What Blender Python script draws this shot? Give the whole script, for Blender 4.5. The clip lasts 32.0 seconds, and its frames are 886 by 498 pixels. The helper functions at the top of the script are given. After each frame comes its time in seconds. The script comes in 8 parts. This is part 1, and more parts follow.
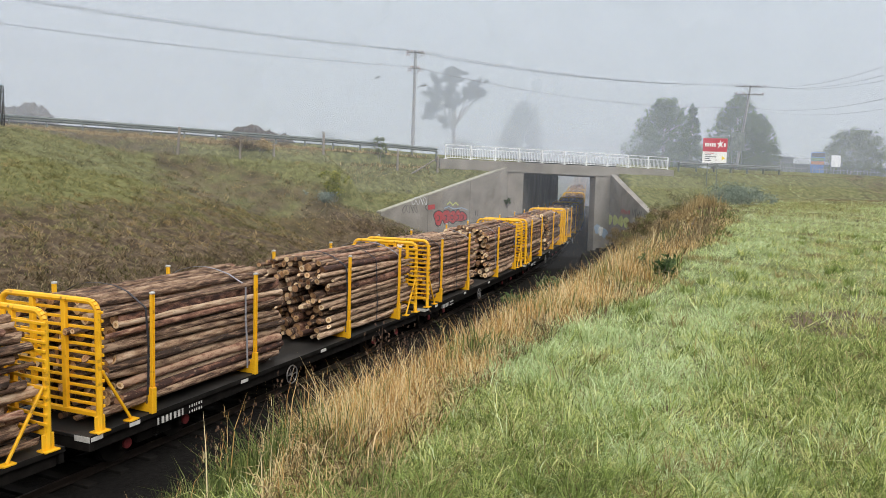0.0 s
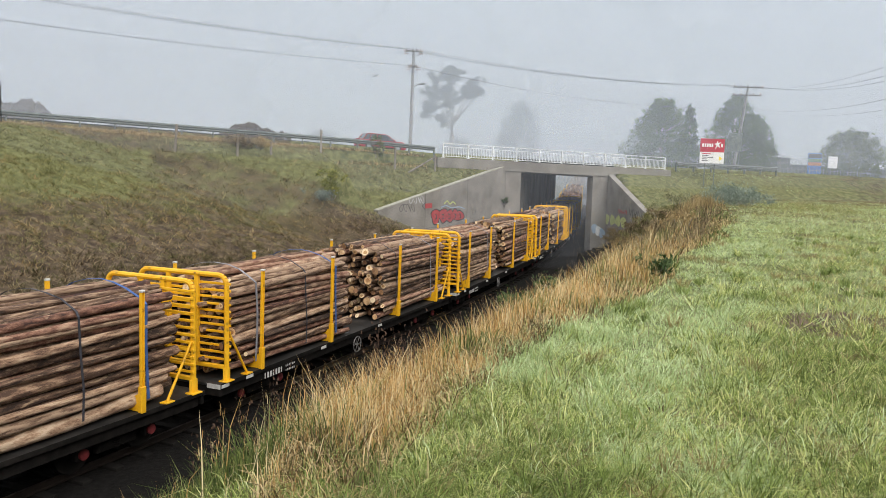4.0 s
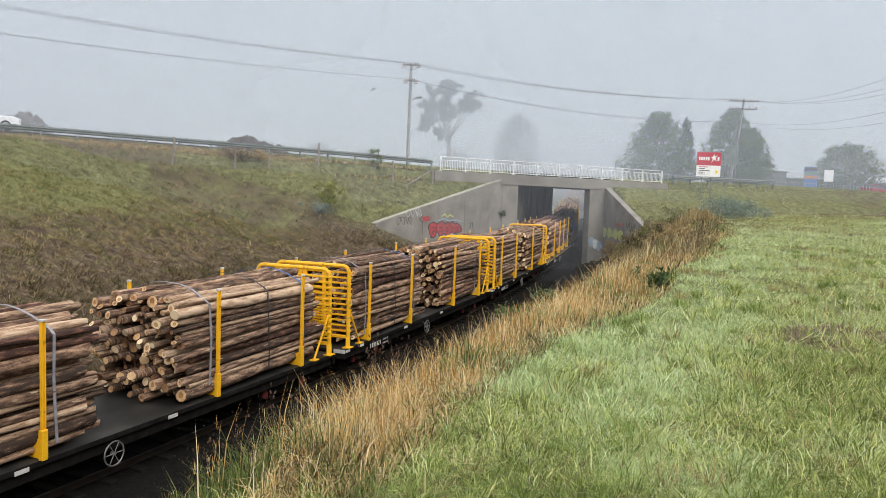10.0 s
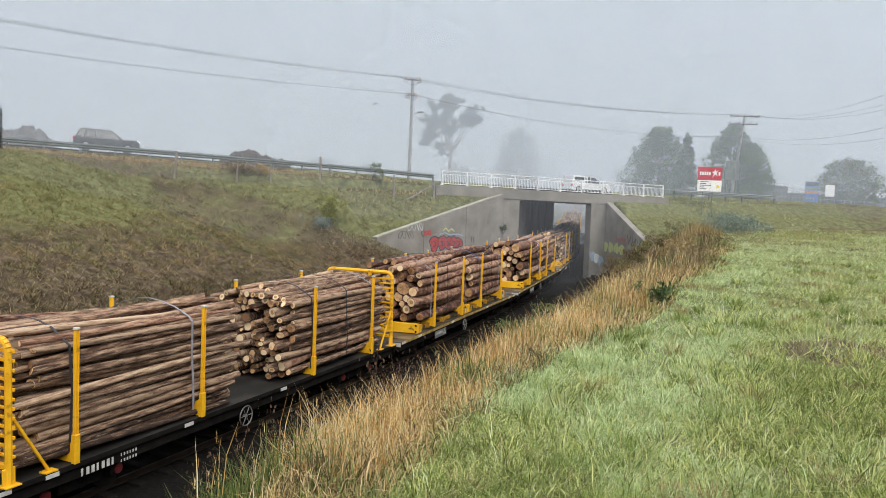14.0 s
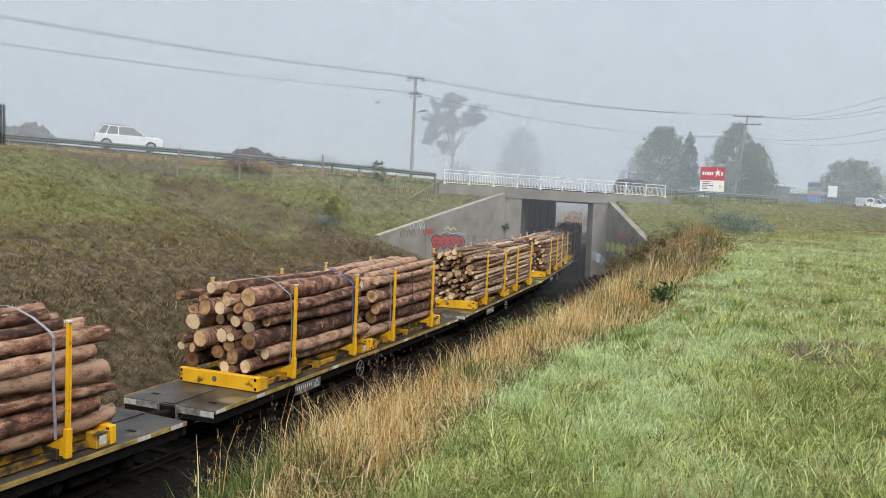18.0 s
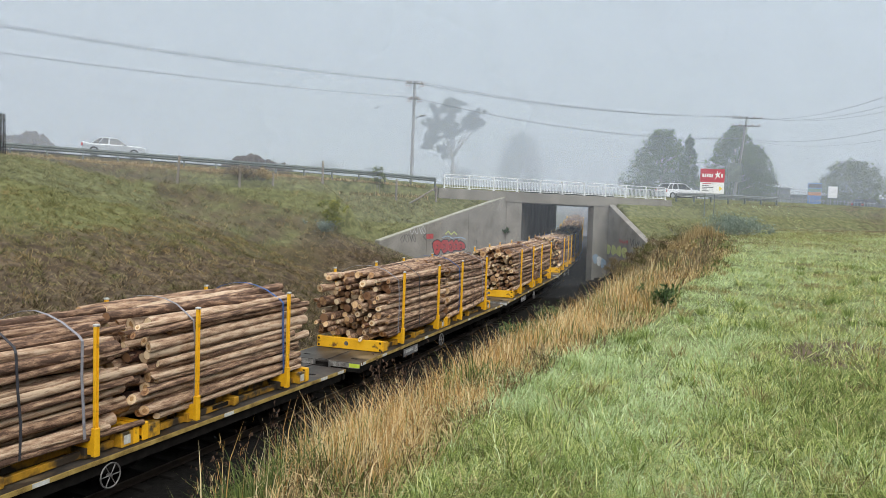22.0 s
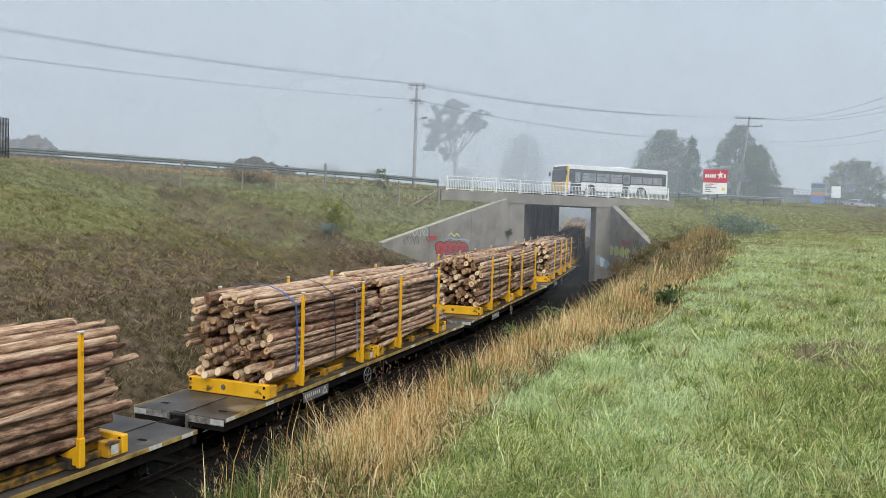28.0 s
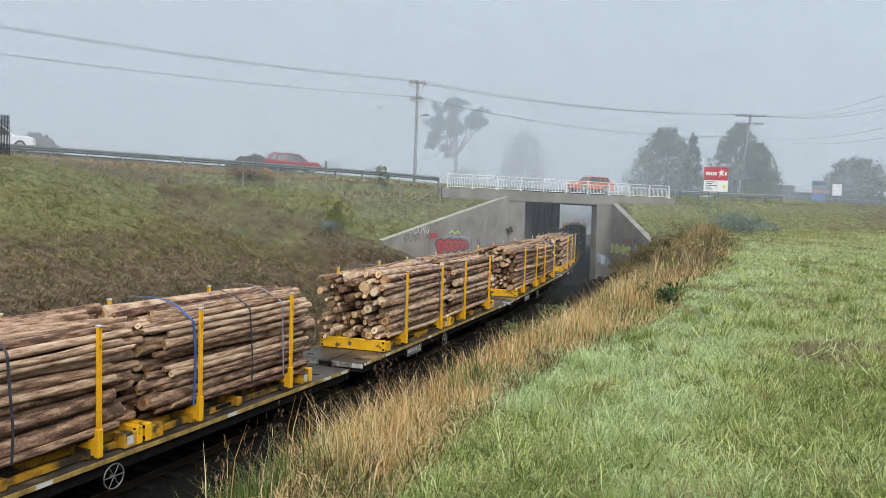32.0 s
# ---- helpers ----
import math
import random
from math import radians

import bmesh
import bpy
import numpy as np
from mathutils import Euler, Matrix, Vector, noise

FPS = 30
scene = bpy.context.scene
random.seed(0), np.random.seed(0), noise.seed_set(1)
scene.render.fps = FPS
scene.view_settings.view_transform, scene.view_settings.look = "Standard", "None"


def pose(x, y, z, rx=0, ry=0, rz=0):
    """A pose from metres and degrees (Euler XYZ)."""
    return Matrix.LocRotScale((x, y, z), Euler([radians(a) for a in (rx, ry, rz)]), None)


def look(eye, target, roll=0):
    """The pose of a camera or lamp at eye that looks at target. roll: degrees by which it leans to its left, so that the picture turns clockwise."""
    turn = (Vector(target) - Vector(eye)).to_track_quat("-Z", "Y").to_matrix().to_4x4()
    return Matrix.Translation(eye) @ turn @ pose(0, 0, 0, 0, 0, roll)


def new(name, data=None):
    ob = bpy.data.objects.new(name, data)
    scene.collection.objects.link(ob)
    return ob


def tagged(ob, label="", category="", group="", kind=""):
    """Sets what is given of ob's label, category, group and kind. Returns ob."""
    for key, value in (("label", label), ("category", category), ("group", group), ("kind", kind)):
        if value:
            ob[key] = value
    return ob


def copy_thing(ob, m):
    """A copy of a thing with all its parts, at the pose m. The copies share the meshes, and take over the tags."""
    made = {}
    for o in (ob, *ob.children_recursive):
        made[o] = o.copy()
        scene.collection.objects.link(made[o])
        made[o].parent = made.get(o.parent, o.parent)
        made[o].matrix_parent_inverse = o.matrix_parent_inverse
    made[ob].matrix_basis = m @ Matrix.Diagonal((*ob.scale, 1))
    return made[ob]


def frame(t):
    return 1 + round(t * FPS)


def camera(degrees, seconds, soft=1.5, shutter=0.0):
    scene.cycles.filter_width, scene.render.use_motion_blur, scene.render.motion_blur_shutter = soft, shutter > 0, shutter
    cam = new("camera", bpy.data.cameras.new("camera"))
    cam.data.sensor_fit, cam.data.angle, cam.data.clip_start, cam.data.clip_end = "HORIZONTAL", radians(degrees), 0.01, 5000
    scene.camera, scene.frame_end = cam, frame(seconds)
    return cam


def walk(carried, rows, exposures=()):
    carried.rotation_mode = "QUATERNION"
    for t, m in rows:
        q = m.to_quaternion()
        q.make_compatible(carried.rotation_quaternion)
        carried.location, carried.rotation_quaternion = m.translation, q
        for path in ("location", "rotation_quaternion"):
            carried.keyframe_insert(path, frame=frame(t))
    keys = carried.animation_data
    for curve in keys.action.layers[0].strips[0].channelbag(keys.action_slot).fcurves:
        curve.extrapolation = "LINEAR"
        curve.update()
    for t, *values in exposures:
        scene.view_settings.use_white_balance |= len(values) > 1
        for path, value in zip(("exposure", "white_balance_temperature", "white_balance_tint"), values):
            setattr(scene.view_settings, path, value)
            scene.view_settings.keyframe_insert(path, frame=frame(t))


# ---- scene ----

R0 = 320.6                        # the track's curve (m)
EYE = (12.877, 0.0, 6.064)
SEC = 32.0

cam = camera(60.2, SEC, soft=0.8)


def aim(yaw, pitch, roll):
    y, p = radians(yaw), radians(pitch)
    d = Vector((-math.sin(y) * math.cos(p), math.cos(y) * math.cos(p), math.sin(p)))
    return look(EYE, Vector(EYE) + d, roll)


walk(cam, [(t, aim(a, b, c)) for t, a, b, c in (
        (0, 25.573, -5.748, 1.353), (0.5, 25.489, -5.892, 1.455), (1, 25.412, -5.966, 1.538), (1.5, 25.357, -6.010, 1.612),
        (2, 25.295, -6.035, 1.603), (2.5, 25.298, -6.018, 1.554), (3, 25.288, -6.017, 1.640), (3.5, 25.334, -5.966, 1.695),
        (5.5, 25.356, -5.256, 1.646), (6, 25.312, -5.126, 1.632), (6.5, 25.242, -5.053, 1.627), (7, 25.191, -4.987, 1.603),
        (7.5, 25.181, -4.949, 1.645), (8, 25.173, -4.925, 1.648), (8.5, 25.169, -4.879, 1.683), (9, 25.158, -4.867, 1.684),
        (9.5, 25.152, -4.859, 1.765), (10, 25.181, -4.853, 1.724), (10.5, 25.245, -4.833, 1.758), (11, 25.317, -4.794, 1.775),
        (11.5, 25.382, -4.652, 1.777), (12, 25.420, -4.444, 1.834), (12.5, 25.411, -4.198, 1.865), (13, 25.362, -3.997, 1.898),
        (13.5, 25.318, -3.856, 1.881), (14, 25.306, -3.794, 1.834), (14.5, 25.289, -3.825, 1.880), (16.5, 25.336, -3.904, 2.164),
        (17, 25.386, -3.927, 2.223), (17.5, 25.395, -3.910, 2.178), (18, 25.446, -3.897, 2.128), (18.5, 25.462, -3.855, 2.057),
        (19, 25.468, -3.782, 2.078), (19.5, 25.481, -3.706, 2.048), (20, 25.491, -3.641, 1.953), (20.5, 25.490, -3.602, 1.847),
        (21, 25.476, -3.595, 1.793), (21.5, 25.483, -3.582, 1.652), (22, 25.509, -3.553, 1.560), (22.5, 25.536, -3.555, 1.498),
        (23, 25.561, -3.609, 1.450), (23.5, 25.556, -3.673, 1.445), (24, 25.591, -3.679, 1.363), (24.5, 25.602, -3.622, 1.341),
        (25, 25.623, -3.530, 1.293), (25.5, 25.621, -3.401, 1.218), (27.5, 25.690, -3.387, 1.242), (28, 25.727, -3.426, 1.286),
        (28.5, 25.738, -3.466, 1.265), (29, 25.775, -3.509, 1.239), (29.5, 25.789, -3.559, 1.315), (30, 25.797, -3.548, 1.288),
        (30.5, 25.809, -3.579, 1.277), (31, 25.813, -3.564, 1.169), (31.5, 25.814, -3.620, 1.313), (32, 25.774, -3.610, 1.308))],
     exposures=[(0, 0.11, 6600, 12), (10, 0.09, 6580, 12), (18, 0.07, 6470, 10), (24, 0.04, 6330, 9), (32, 0.02, 6260, 9)])

# ---- light: a bright overcast morning in mist ----
world = bpy.data.worlds.new("overcast_sky")
scene.world = world
world.use_nodes = True
wn, wl = world.node_tree.nodes, world.node_tree.links
wn.clear()
w_out = wn.new("ShaderNodeOutputWorld")
w_bg = wn.new("ShaderNodeBackground")
w_sky = wn.new("ShaderNodeTexSky")
w_sky.sky_type, w_sky.sun_disc = "NISHITA", False
w_sky.sun_elevation, w_sky.sun_rotation = radians(38), radians(75)
w_sky.dust_density, w_sky.air_density = 4.0, 1.5
w_geo = wn.new("ShaderNodeTexCoord")
w_sep = wn.new("ShaderNodeSeparateXYZ")
w_ramp = wn.new("ShaderNodeValToRGB")
w_noise = wn.new("ShaderNodeTexNoise")
w_mul = wn.new("ShaderNodeMixRGB")
w_scale = wn.new("ShaderNodeMixRGB")
w_mix = wn.new("ShaderNodeMixRGB")
wl.new(w_geo.outputs["Generated"], w_sep.inputs[0])
wl.new(w_sep.outputs[2], w_ramp.inputs[0])
e = w_ramp.color_ramp.elements
e[0].position, e[0].color = 0.0, (0.60, 0.635, 0.67, 1)
e[1].position, e[1].color = 1.0, (1.7, 1.7, 1.7, 1)
for pos, col in ((0.12, (0.58, 0.64, 0.71, 1)), (0.24, (0.57, 0.665, 0.77, 1)), (0.5, (1.1, 1.15, 1.2, 1))):
    el = e.new(pos)
    el.color = col
w_noise.inputs["Scale"].default_value = 1.6
w_noise.inputs["Detail"].default_value = 3
w_mul.blend_type = "MULTIPLY"
w_mul.inputs[0].default_value = 0.12
wl.new(w_geo.outputs["Generated"], w_noise.inputs["Vector"])
wl.new(w_ramp.outputs[0], w_mul.inputs[1])
wl.new(w_noise.outputs[0], w_mul.inputs[2])
w_scale.blend_type = "MULTIPLY"
w_scale.inputs[0].default_value = 1.0
w_scale.inputs[2].default_value = (0.1, 0.1, 0.1, 1)
wl.new(w_sky.outputs[0], w_scale.inputs[1])
w_mix.inputs[0].default_value = 0.9
wl.new(w_scale.outputs[0], w_mix.inputs[1])
wl.new(w_mul.outputs[0], w_mix.inputs[2])
wl.new(w_mix.outputs[0], w_bg.inputs[0])
w_bg.inputs[1].default_value = 1.0
wl.new(w_bg.outputs[0], w_out.inputs[0])

sun = new("sun", bpy.data.lights.new("sun", "SUN"))
sun.data.energy, sun.data.angle, sun.data.color = 2.0, radians(40), (1.0, 0.96, 0.9)
sun.matrix_world = look((60, -40, 80), (0, 20, 0))


# ---- materials ----
def ramp_node(nt, stops):
    n = nt.nodes.new("ShaderNodeValToRGB")
    el = n.color_ramp.elements
    el[0].position, el[0].color = stops[0][0], (*stops[0][1], 1)
    el[1].position, el[1].color = stops[-1][0], (*stops[-1][1], 1)
    for p, c in stops[1:-1]:
        x = el.new(p)
        x.color = (*c, 1)
    return n


def surface(name, cols, rough=0.8, metal=0.0, scale=6.0, fine=60.0, bump=0.2, dist=0.01, vary="", amount=0.5, stretch=(1, 1, 1),
            stain=None, coord="Object", contrast=1.0):
    """A worn surface: colours along a coarse and a fine noise, relief, and a spread from piece to piece (object or island)."""
    m = bpy.data.materials.new(name)
    m.use_nodes = True
    nt = m.node_tree
    N, L = nt.nodes, nt.links
    b = N["Principled BSDF"]
    b.inputs["Roughness"].default_value, b.inputs["Metallic"].default_value = rough, metal
    tc, mp = N.new("ShaderNodeTexCoord"), N.new("ShaderNodeMapping")
    L.new(tc.outputs[coord], mp.inputs[0])
    mp.inputs["Scale"].default_value = stretch
    n1, n2 = N.new("ShaderNodeTexNoise"), N.new("ShaderNodeTexNoise")
    n1.inputs["Scale"].default_value, n2.inputs["Scale"].default_value = scale, fine
    n1.inputs["Detail"].default_value = n2.inputs["Detail"].default_value = 4
    for n in (n1, n2):
        L.new(mp.outputs[0], n.inputs["Vector"])
    add = N.new("ShaderNodeMath")
    add.operation = "MULTIPLY_ADD"
    L.new(n2.outputs[0], add.inputs[0])
    add.inputs[1].default_value = 0.4
    L.new(n1.outputs[0], add.inputs[2])
    sub = N.new("ShaderNodeMath")
    sub.operation = "SUBTRACT"
    L.new(add.outputs[0], sub.inputs[0])
    sub.inputs[1].default_value = 0.2
    if contrast != 1.0:
        cn = N.new("ShaderNodeMath")
        cn.operation = "MULTIPLY_ADD"
        L.new(sub.outputs[0], cn.inputs[0])
        cn.inputs[1].default_value, cn.inputs[2].default_value = contrast, 0.5 - 0.5 * contrast
        sub = cn
    last = sub
    if vary in ("object", "both"):
        oi, sc, av = N.new("ShaderNodeObjectInfo"), N.new("ShaderNodeMath"), N.new("ShaderNodeVectorMath")
        sc.operation = "MULTIPLY"
        sc.inputs[1].default_value = 57.0
        L.new(oi.outputs["Random"], sc.inputs[0])
        L.new(mp.outputs[0], av.inputs[0])
        L.new(sc.outputs[0], av.inputs[1])
        for n in (n1, n2):
            L.new(av.outputs[0], n.inputs["Vector"])
    if vary:
        rnd = N.new("ShaderNodeNewGeometry" if vary == "island" else "ShaderNodeObjectInfo")
        out = rnd.outputs["Random Per Island" if vary == "island" else "Random"]
        if vary == "both":
            isl, su, fr = N.new("ShaderNodeNewGeometry"), N.new("ShaderNodeMath"), N.new("ShaderNodeMath")
            fr.operation = "FRACT"
            L.new(out, su.inputs[0])
            L.new(isl.outputs["Random Per Island"], su.inputs[1])
            L.new(su.outputs[0], fr.inputs[0])
            out = fr.outputs[0]
        ma = N.new("ShaderNodeMath")
        ma.operation = "MULTIPLY_ADD"
        L.new(out, ma.inputs[0])
        ma.inputs[1].default_value = amount
        ad = N.new("ShaderNodeMath")
        ad.operation = "MULTIPLY_ADD"
        L.new(sub.outputs[0], ad.inputs[0])
        ad.inputs[1].default_value = 1 - amount * 0.6
        ad.inputs[2].default_value = -amount * 0.2
        L.new(ad.outputs[0], ma.inputs[2])
        last = ma
    k = len(cols) - 1
    rp = ramp_node(nt, [(0.25 + 0.5 * i / k, c) for i, c in enumerate(cols)])
    L.new(last.outputs[0], rp.inputs[0])
    col = rp.outputs[0]
    if stain:
        n3 = N.new("ShaderNodeTexNoise")
        n3.inputs["Scale"].default_value = stain[1]
        n3.inputs["Detail"].default_value = 6
        L.new(mp.outputs[0], n3.inputs["Vector"])
        mk = ramp_node(nt, [(stain[2], (0, 0, 0)), (stain[2] + 0.12, (1, 1, 1))])
        L.new(n3.outputs[0], mk.inputs[0])
        mx = N.new("ShaderNodeMixRGB")
        L.new(mk.outputs[0], mx.inputs[0])
        L.new(col, mx.inputs[1])
        mx.inputs[2].default_value = (*stain[0], 1)
        col = mx.outputs[0]
    L.new(col, b.inputs["Base Color"])
    if bump:
        bp = N.new("ShaderNodeBump")
        bp.inputs["Strength"].default_value, bp.inputs["Distance"].default_value = bump, dist
        L.new(add.outputs[0], bp.inputs["Height"])
        L.new(bp.outputs[0], b.inputs["Normal"])
    return m


M = {}


def ground_material():
    """Turf, rough pasture and bare earth, which meet in ragged drifts."""
    m = surface("turf", [(0.054, 0.044, 0.026), (0.080, 0.065, 0.038), (0.108, 0.087, 0.050), (0.14, 0.114, 0.067)], 0.95, scale=0.9, fine=11, bump=0.8, dist=0.05, contrast=1.4)
    m.node_tree.nodes["Principled BSDF"].inputs["Specular IOR Level"].default_value = 0.15
    nt = m.node_tree
    N, L = nt.nodes, nt.links
    b = N["Principled BSDF"]
    base = b.inputs["Base Color"].links[0].from_socket
    tc = N.new("ShaderNodeTexCoord")
    # the last colours: black ballast spill, deepened by painted-in shade
    for attr, cols, sc, k in (("green", [(0.082, 0.088, 0.036), (0.132, 0.138, 0.058), (0.19, 0.192, 0.084)], 0.8, 1.0), ("lush", [(0.07, 0.075, 0.03), (0.125, 0.14, 0.055), (0.19, 0.21, 0.09)], 0.6, 0.5), ("bare", [(0.040, 0.029, 0.020), (0.088, 0.065, 0.043), (0.155, 0.118, 0.078)], 0.9, 1.0), ("spill_shade", [(0.008, 0.0075, 0.007), (0.016, 0.015, 0.0135), (0.03, 0.028, 0.024)], 1.5, 0.6)):
        at, nz, add, rp, mx = (N.new("ShaderNode" + t) for t in ("Attribute", "TexNoise", "Math", "ValToRGB", "MixRGB"))
        at.attribute_name = attr
        nz.inputs["Scale"].default_value, nz.inputs["Detail"].default_value = sc, 6
        L.new(tc.outputs["Object"], nz.inputs["Vector"])
        add.operation = "MULTIPLY_ADD"
        add.inputs[1].default_value = k / (1 + k)
        L.new(nz.outputs[0], add.inputs[0])
        part_ = N.new("ShaderNodeMath")
        part_.operation = "MULTIPLY"
        part_.inputs[1].default_value = 1 / (1 + k)
        L.new(at.outputs["Fac"], part_.inputs[0])
        L.new(part_.outputs[0], add.inputs[2])
        rp.color_ramp.elements[0].position, rp.color_ramp.elements[1].position = (0.5 + k * 0.36) / (1 + k), (0.5 + k * 0.64) / (1 + k)
        L.new(add.outputs[0], rp.inputs[0])
        n2 = N.new("ShaderNodeTexNoise")
        n2.inputs["Scale"].default_value, n2.inputs["Detail"].default_value = 3.0, 8
        L.new(tc.outputs["Object"], n2.inputs["Vector"])
        cr = ramp_node(nt, [(0.35 + 0.15 * i, c) for i, c in enumerate(cols)])
        L.new(n2.outputs[0], cr.inputs[0])
        L.new(rp.outputs[0], mx.inputs[0])
        L.new(base, mx.inputs[1])
        L.new(cr.outputs[0], mx.inputs[2])
        base = mx.outputs[0]
    L.new(base, b.inputs["Base Color"])
    return m


M["ground"] = ground_material()
M["concrete"] = surface("concrete", [(0.165, 0.152, 0.132), (0.235, 0.219, 0.193), (0.30, 0.282, 0.25)], 0.85, scale=0.8, fine=14, bump=0.15, stain=((0.28, 0.265, 0.24), 0.5, 0.58))
# concrete inside the underpass: the shade in there is put into its colour
M["dimmed"] = surface("dimmed_concrete", [(0.07, 0.068, 0.066), (0.12, 0.117, 0.112), (0.18, 0.174, 0.165)], 0.9, scale=0.6, fine=10, bump=0.15)
# sleepers darker than soot alone: the train's shade is in the colour
M["sleeper"] = surface("sooty_shaded_sleeper", [(0.008, 0.0075, 0.007), (0.02, 0.018, 0.016)], 0.9, scale=3, fine=30, bump=0.3)
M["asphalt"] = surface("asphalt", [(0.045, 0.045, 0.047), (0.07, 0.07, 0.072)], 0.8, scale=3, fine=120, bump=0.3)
# near-black stone: soot, and the shade of train and banks painted in
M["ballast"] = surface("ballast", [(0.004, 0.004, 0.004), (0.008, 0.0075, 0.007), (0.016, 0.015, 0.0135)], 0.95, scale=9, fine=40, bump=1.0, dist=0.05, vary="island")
M["white_paint"] = surface("white_paint", [(0.70, 0.72, 0.72), (0.82, 0.83, 0.83)], 0.5, scale=3, fine=40, bump=0.05)
M["galv"] = surface("galvanised_steel", [(0.30, 0.32, 0.33), (0.42, 0.44, 0.45)], 0.45, 0.7, scale=3, fine=50, bump=0.05)
M["yellow"] = surface("yellow_paint", [(0.70, 0.34, 0.010), (0.86, 0.46, 0.013), (0.90, 0.52, 0.03)], 0.45, scale=2.5, fine=40, bump=0.06, stain=((0.13, 0.065, 0.025), 4.0, 0.60))
M["yellow_dirty"] = surface("grimy_yellow_paint", [(0.38, 0.19, 0.012), (0.58, 0.31, 0.015), (0.72, 0.40, 0.03)], 0.6, scale=2.5, fine=40, bump=0.1, stain=((0.06, 0.042, 0.024), 2.6, 0.50))
# rack beams beneath the logs: grime, and the shade there painted into the yellow
M["yellow_worn_shaded"] = surface("blackened_yellow_paint", [(0.20, 0.10, 0.010), (0.38, 0.20, 0.012), (0.56, 0.30, 0.02)], 0.65, scale=3, fine=30, bump=0.1, stain=((0.035, 0.026, 0.017), 2.0, 0.44))
# steel taken down to near-black: the shade below the wagon decks is in its colour
M["black_steel"] = surface("darkened_steel", [(0.006, 0.0055, 0.005), (0.011, 0.010, 0.009), (0.02, 0.017, 0.015)], 0.75, 0.0, scale=4, fine=50, bump=0.1)
M["deck"] = surface("wagon_deck", [(0.022, 0.019, 0.0175), (0.045, 0.040, 0.036), (0.095, 0.086, 0.077)], 0.42, 0.1, scale=1.0, fine=16, bump=0.2, contrast=1.6, stain=((0.22, 0.17, 0.11), 0.8, 0.58))
M["deck_black"] = surface("sooty_deck_plate", [(0.008, 0.0075, 0.007), (0.017, 0.016, 0.0145), (0.034, 0.031, 0.028)], 0.6, 0.0, scale=1.5, fine=22, bump=0.15, contrast=1.6, stain=((0.055, 0.048, 0.042), 1.8, 0.62))
M["edge_pale"] = surface("worn_deck_edge", [(0.12, 0.075, 0.025), (0.34, 0.235, 0.065), (0.50, 0.37, 0.12)], 0.75, 0.1, scale=3, fine=40, bump=0.2)
# a log's own y runs over its whole length, its x and z over its width
M["bark_dark"] = surface("dark_bark", [(0.034, 0.019, 0.012), (0.110, 0.062, 0.039), (0.215, 0.130, 0.082), (0.38, 0.262, 0.172)], 0.85, scale=3.0, fine=22, bump=1.0, dist=0.03, vary="both", amount=0.5, stretch=(1.0, 5.0, 1.0), contrast=2.1, stain=((0.46, 0.33, 0.215), 3.6, 0.60))
M["bark_red"] = surface("red_bark", [(0.045, 0.02, 0.014), (0.15, 0.068, 0.043), (0.27, 0.14, 0.09), (0.42, 0.27, 0.18)], 0.85, scale=2.2, fine=15, bump=1.0, dist=0.03, vary="both", amount=0.5, stretch=(1.0, 8.0, 1.0), contrast=2.0, stain=((0.46, 0.32, 0.21), 3.0, 0.63))
M["bark_light"] = surface("pale_bark", [(0.085, 0.046, 0.029), (0.26, 0.155, 0.096), (0.44, 0.29, 0.185), (0.60, 0.45, 0.315)], 0.85, scale=2.8, fine=20, bump=1.0, dist=0.03, vary="both", amount=0.4, stretch=(1.0, 5.0, 1.0), contrast=1.7, stain=((0.20, 0.108, 0.065), 5.0, 0.64))
M["cut"] = surface("sawn_end", [(0.24, 0.125, 0.06), (0.52, 0.31, 0.145), (0.70, 0.475, 0.255), (0.80, 0.63, 0.40)], 0.8, scale=2.5, fine=14, bump=0.2, vary="both", amount=0.8, contrast=1.4)
M["heart"] = surface("sawn_heartwood", [(0.16, 0.07, 0.03), (0.36, 0.185, 0.075), (0.50, 0.29, 0.125)], 0.8, scale=3.5, fine=18, bump=0.2, vary="both", amount=0.8, contrast=1.4)
M["strap_blue"] = surface("blue_webbing", [(0.03, 0.08, 0.26), (0.06, 0.14, 0.36)], 0.7, scale=8, fine=120)
M["strap_grey"] = surface("grey_webbing", [(0.17, 0.17, 0.19), (0.33, 0.33, 0.36)], 0.7, scale=8, fine=120)
M["strap_dark"] = surface("dark_webbing", [(0.02, 0.02, 0.025), (0.05, 0.05, 0.06)], 0.7, scale=8, fine=120)
M["rail"] = surface("rail_steel", [(0.012, 0.009, 0.008), (0.03, 0.022, 0.017)], 0.5, 0.4, scale=4, fine=40)
M["timber"] = surface("weathered_timber", [(0.13, 0.11, 0.09), (0.24, 0.21, 0.18), (0.33, 0.30, 0.26)], 0.9, scale=3, fine=40, bump=0.4, stretch=(1, 1, 0.15))

for k in ("ballast", "sleeper", "black_steel", "dimmed"):
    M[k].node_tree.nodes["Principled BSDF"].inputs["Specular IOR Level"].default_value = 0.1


# ---- mesh helpers ----
def mesh_of(name, bm, mats):
    me = bpy.data.meshes.new(name)
    bm.to_mesh(me)
    bm.free()
    for m in (mats if isinstance(mats, (list, tuple)) else [mats]):
        me.materials.append(m)
    return me


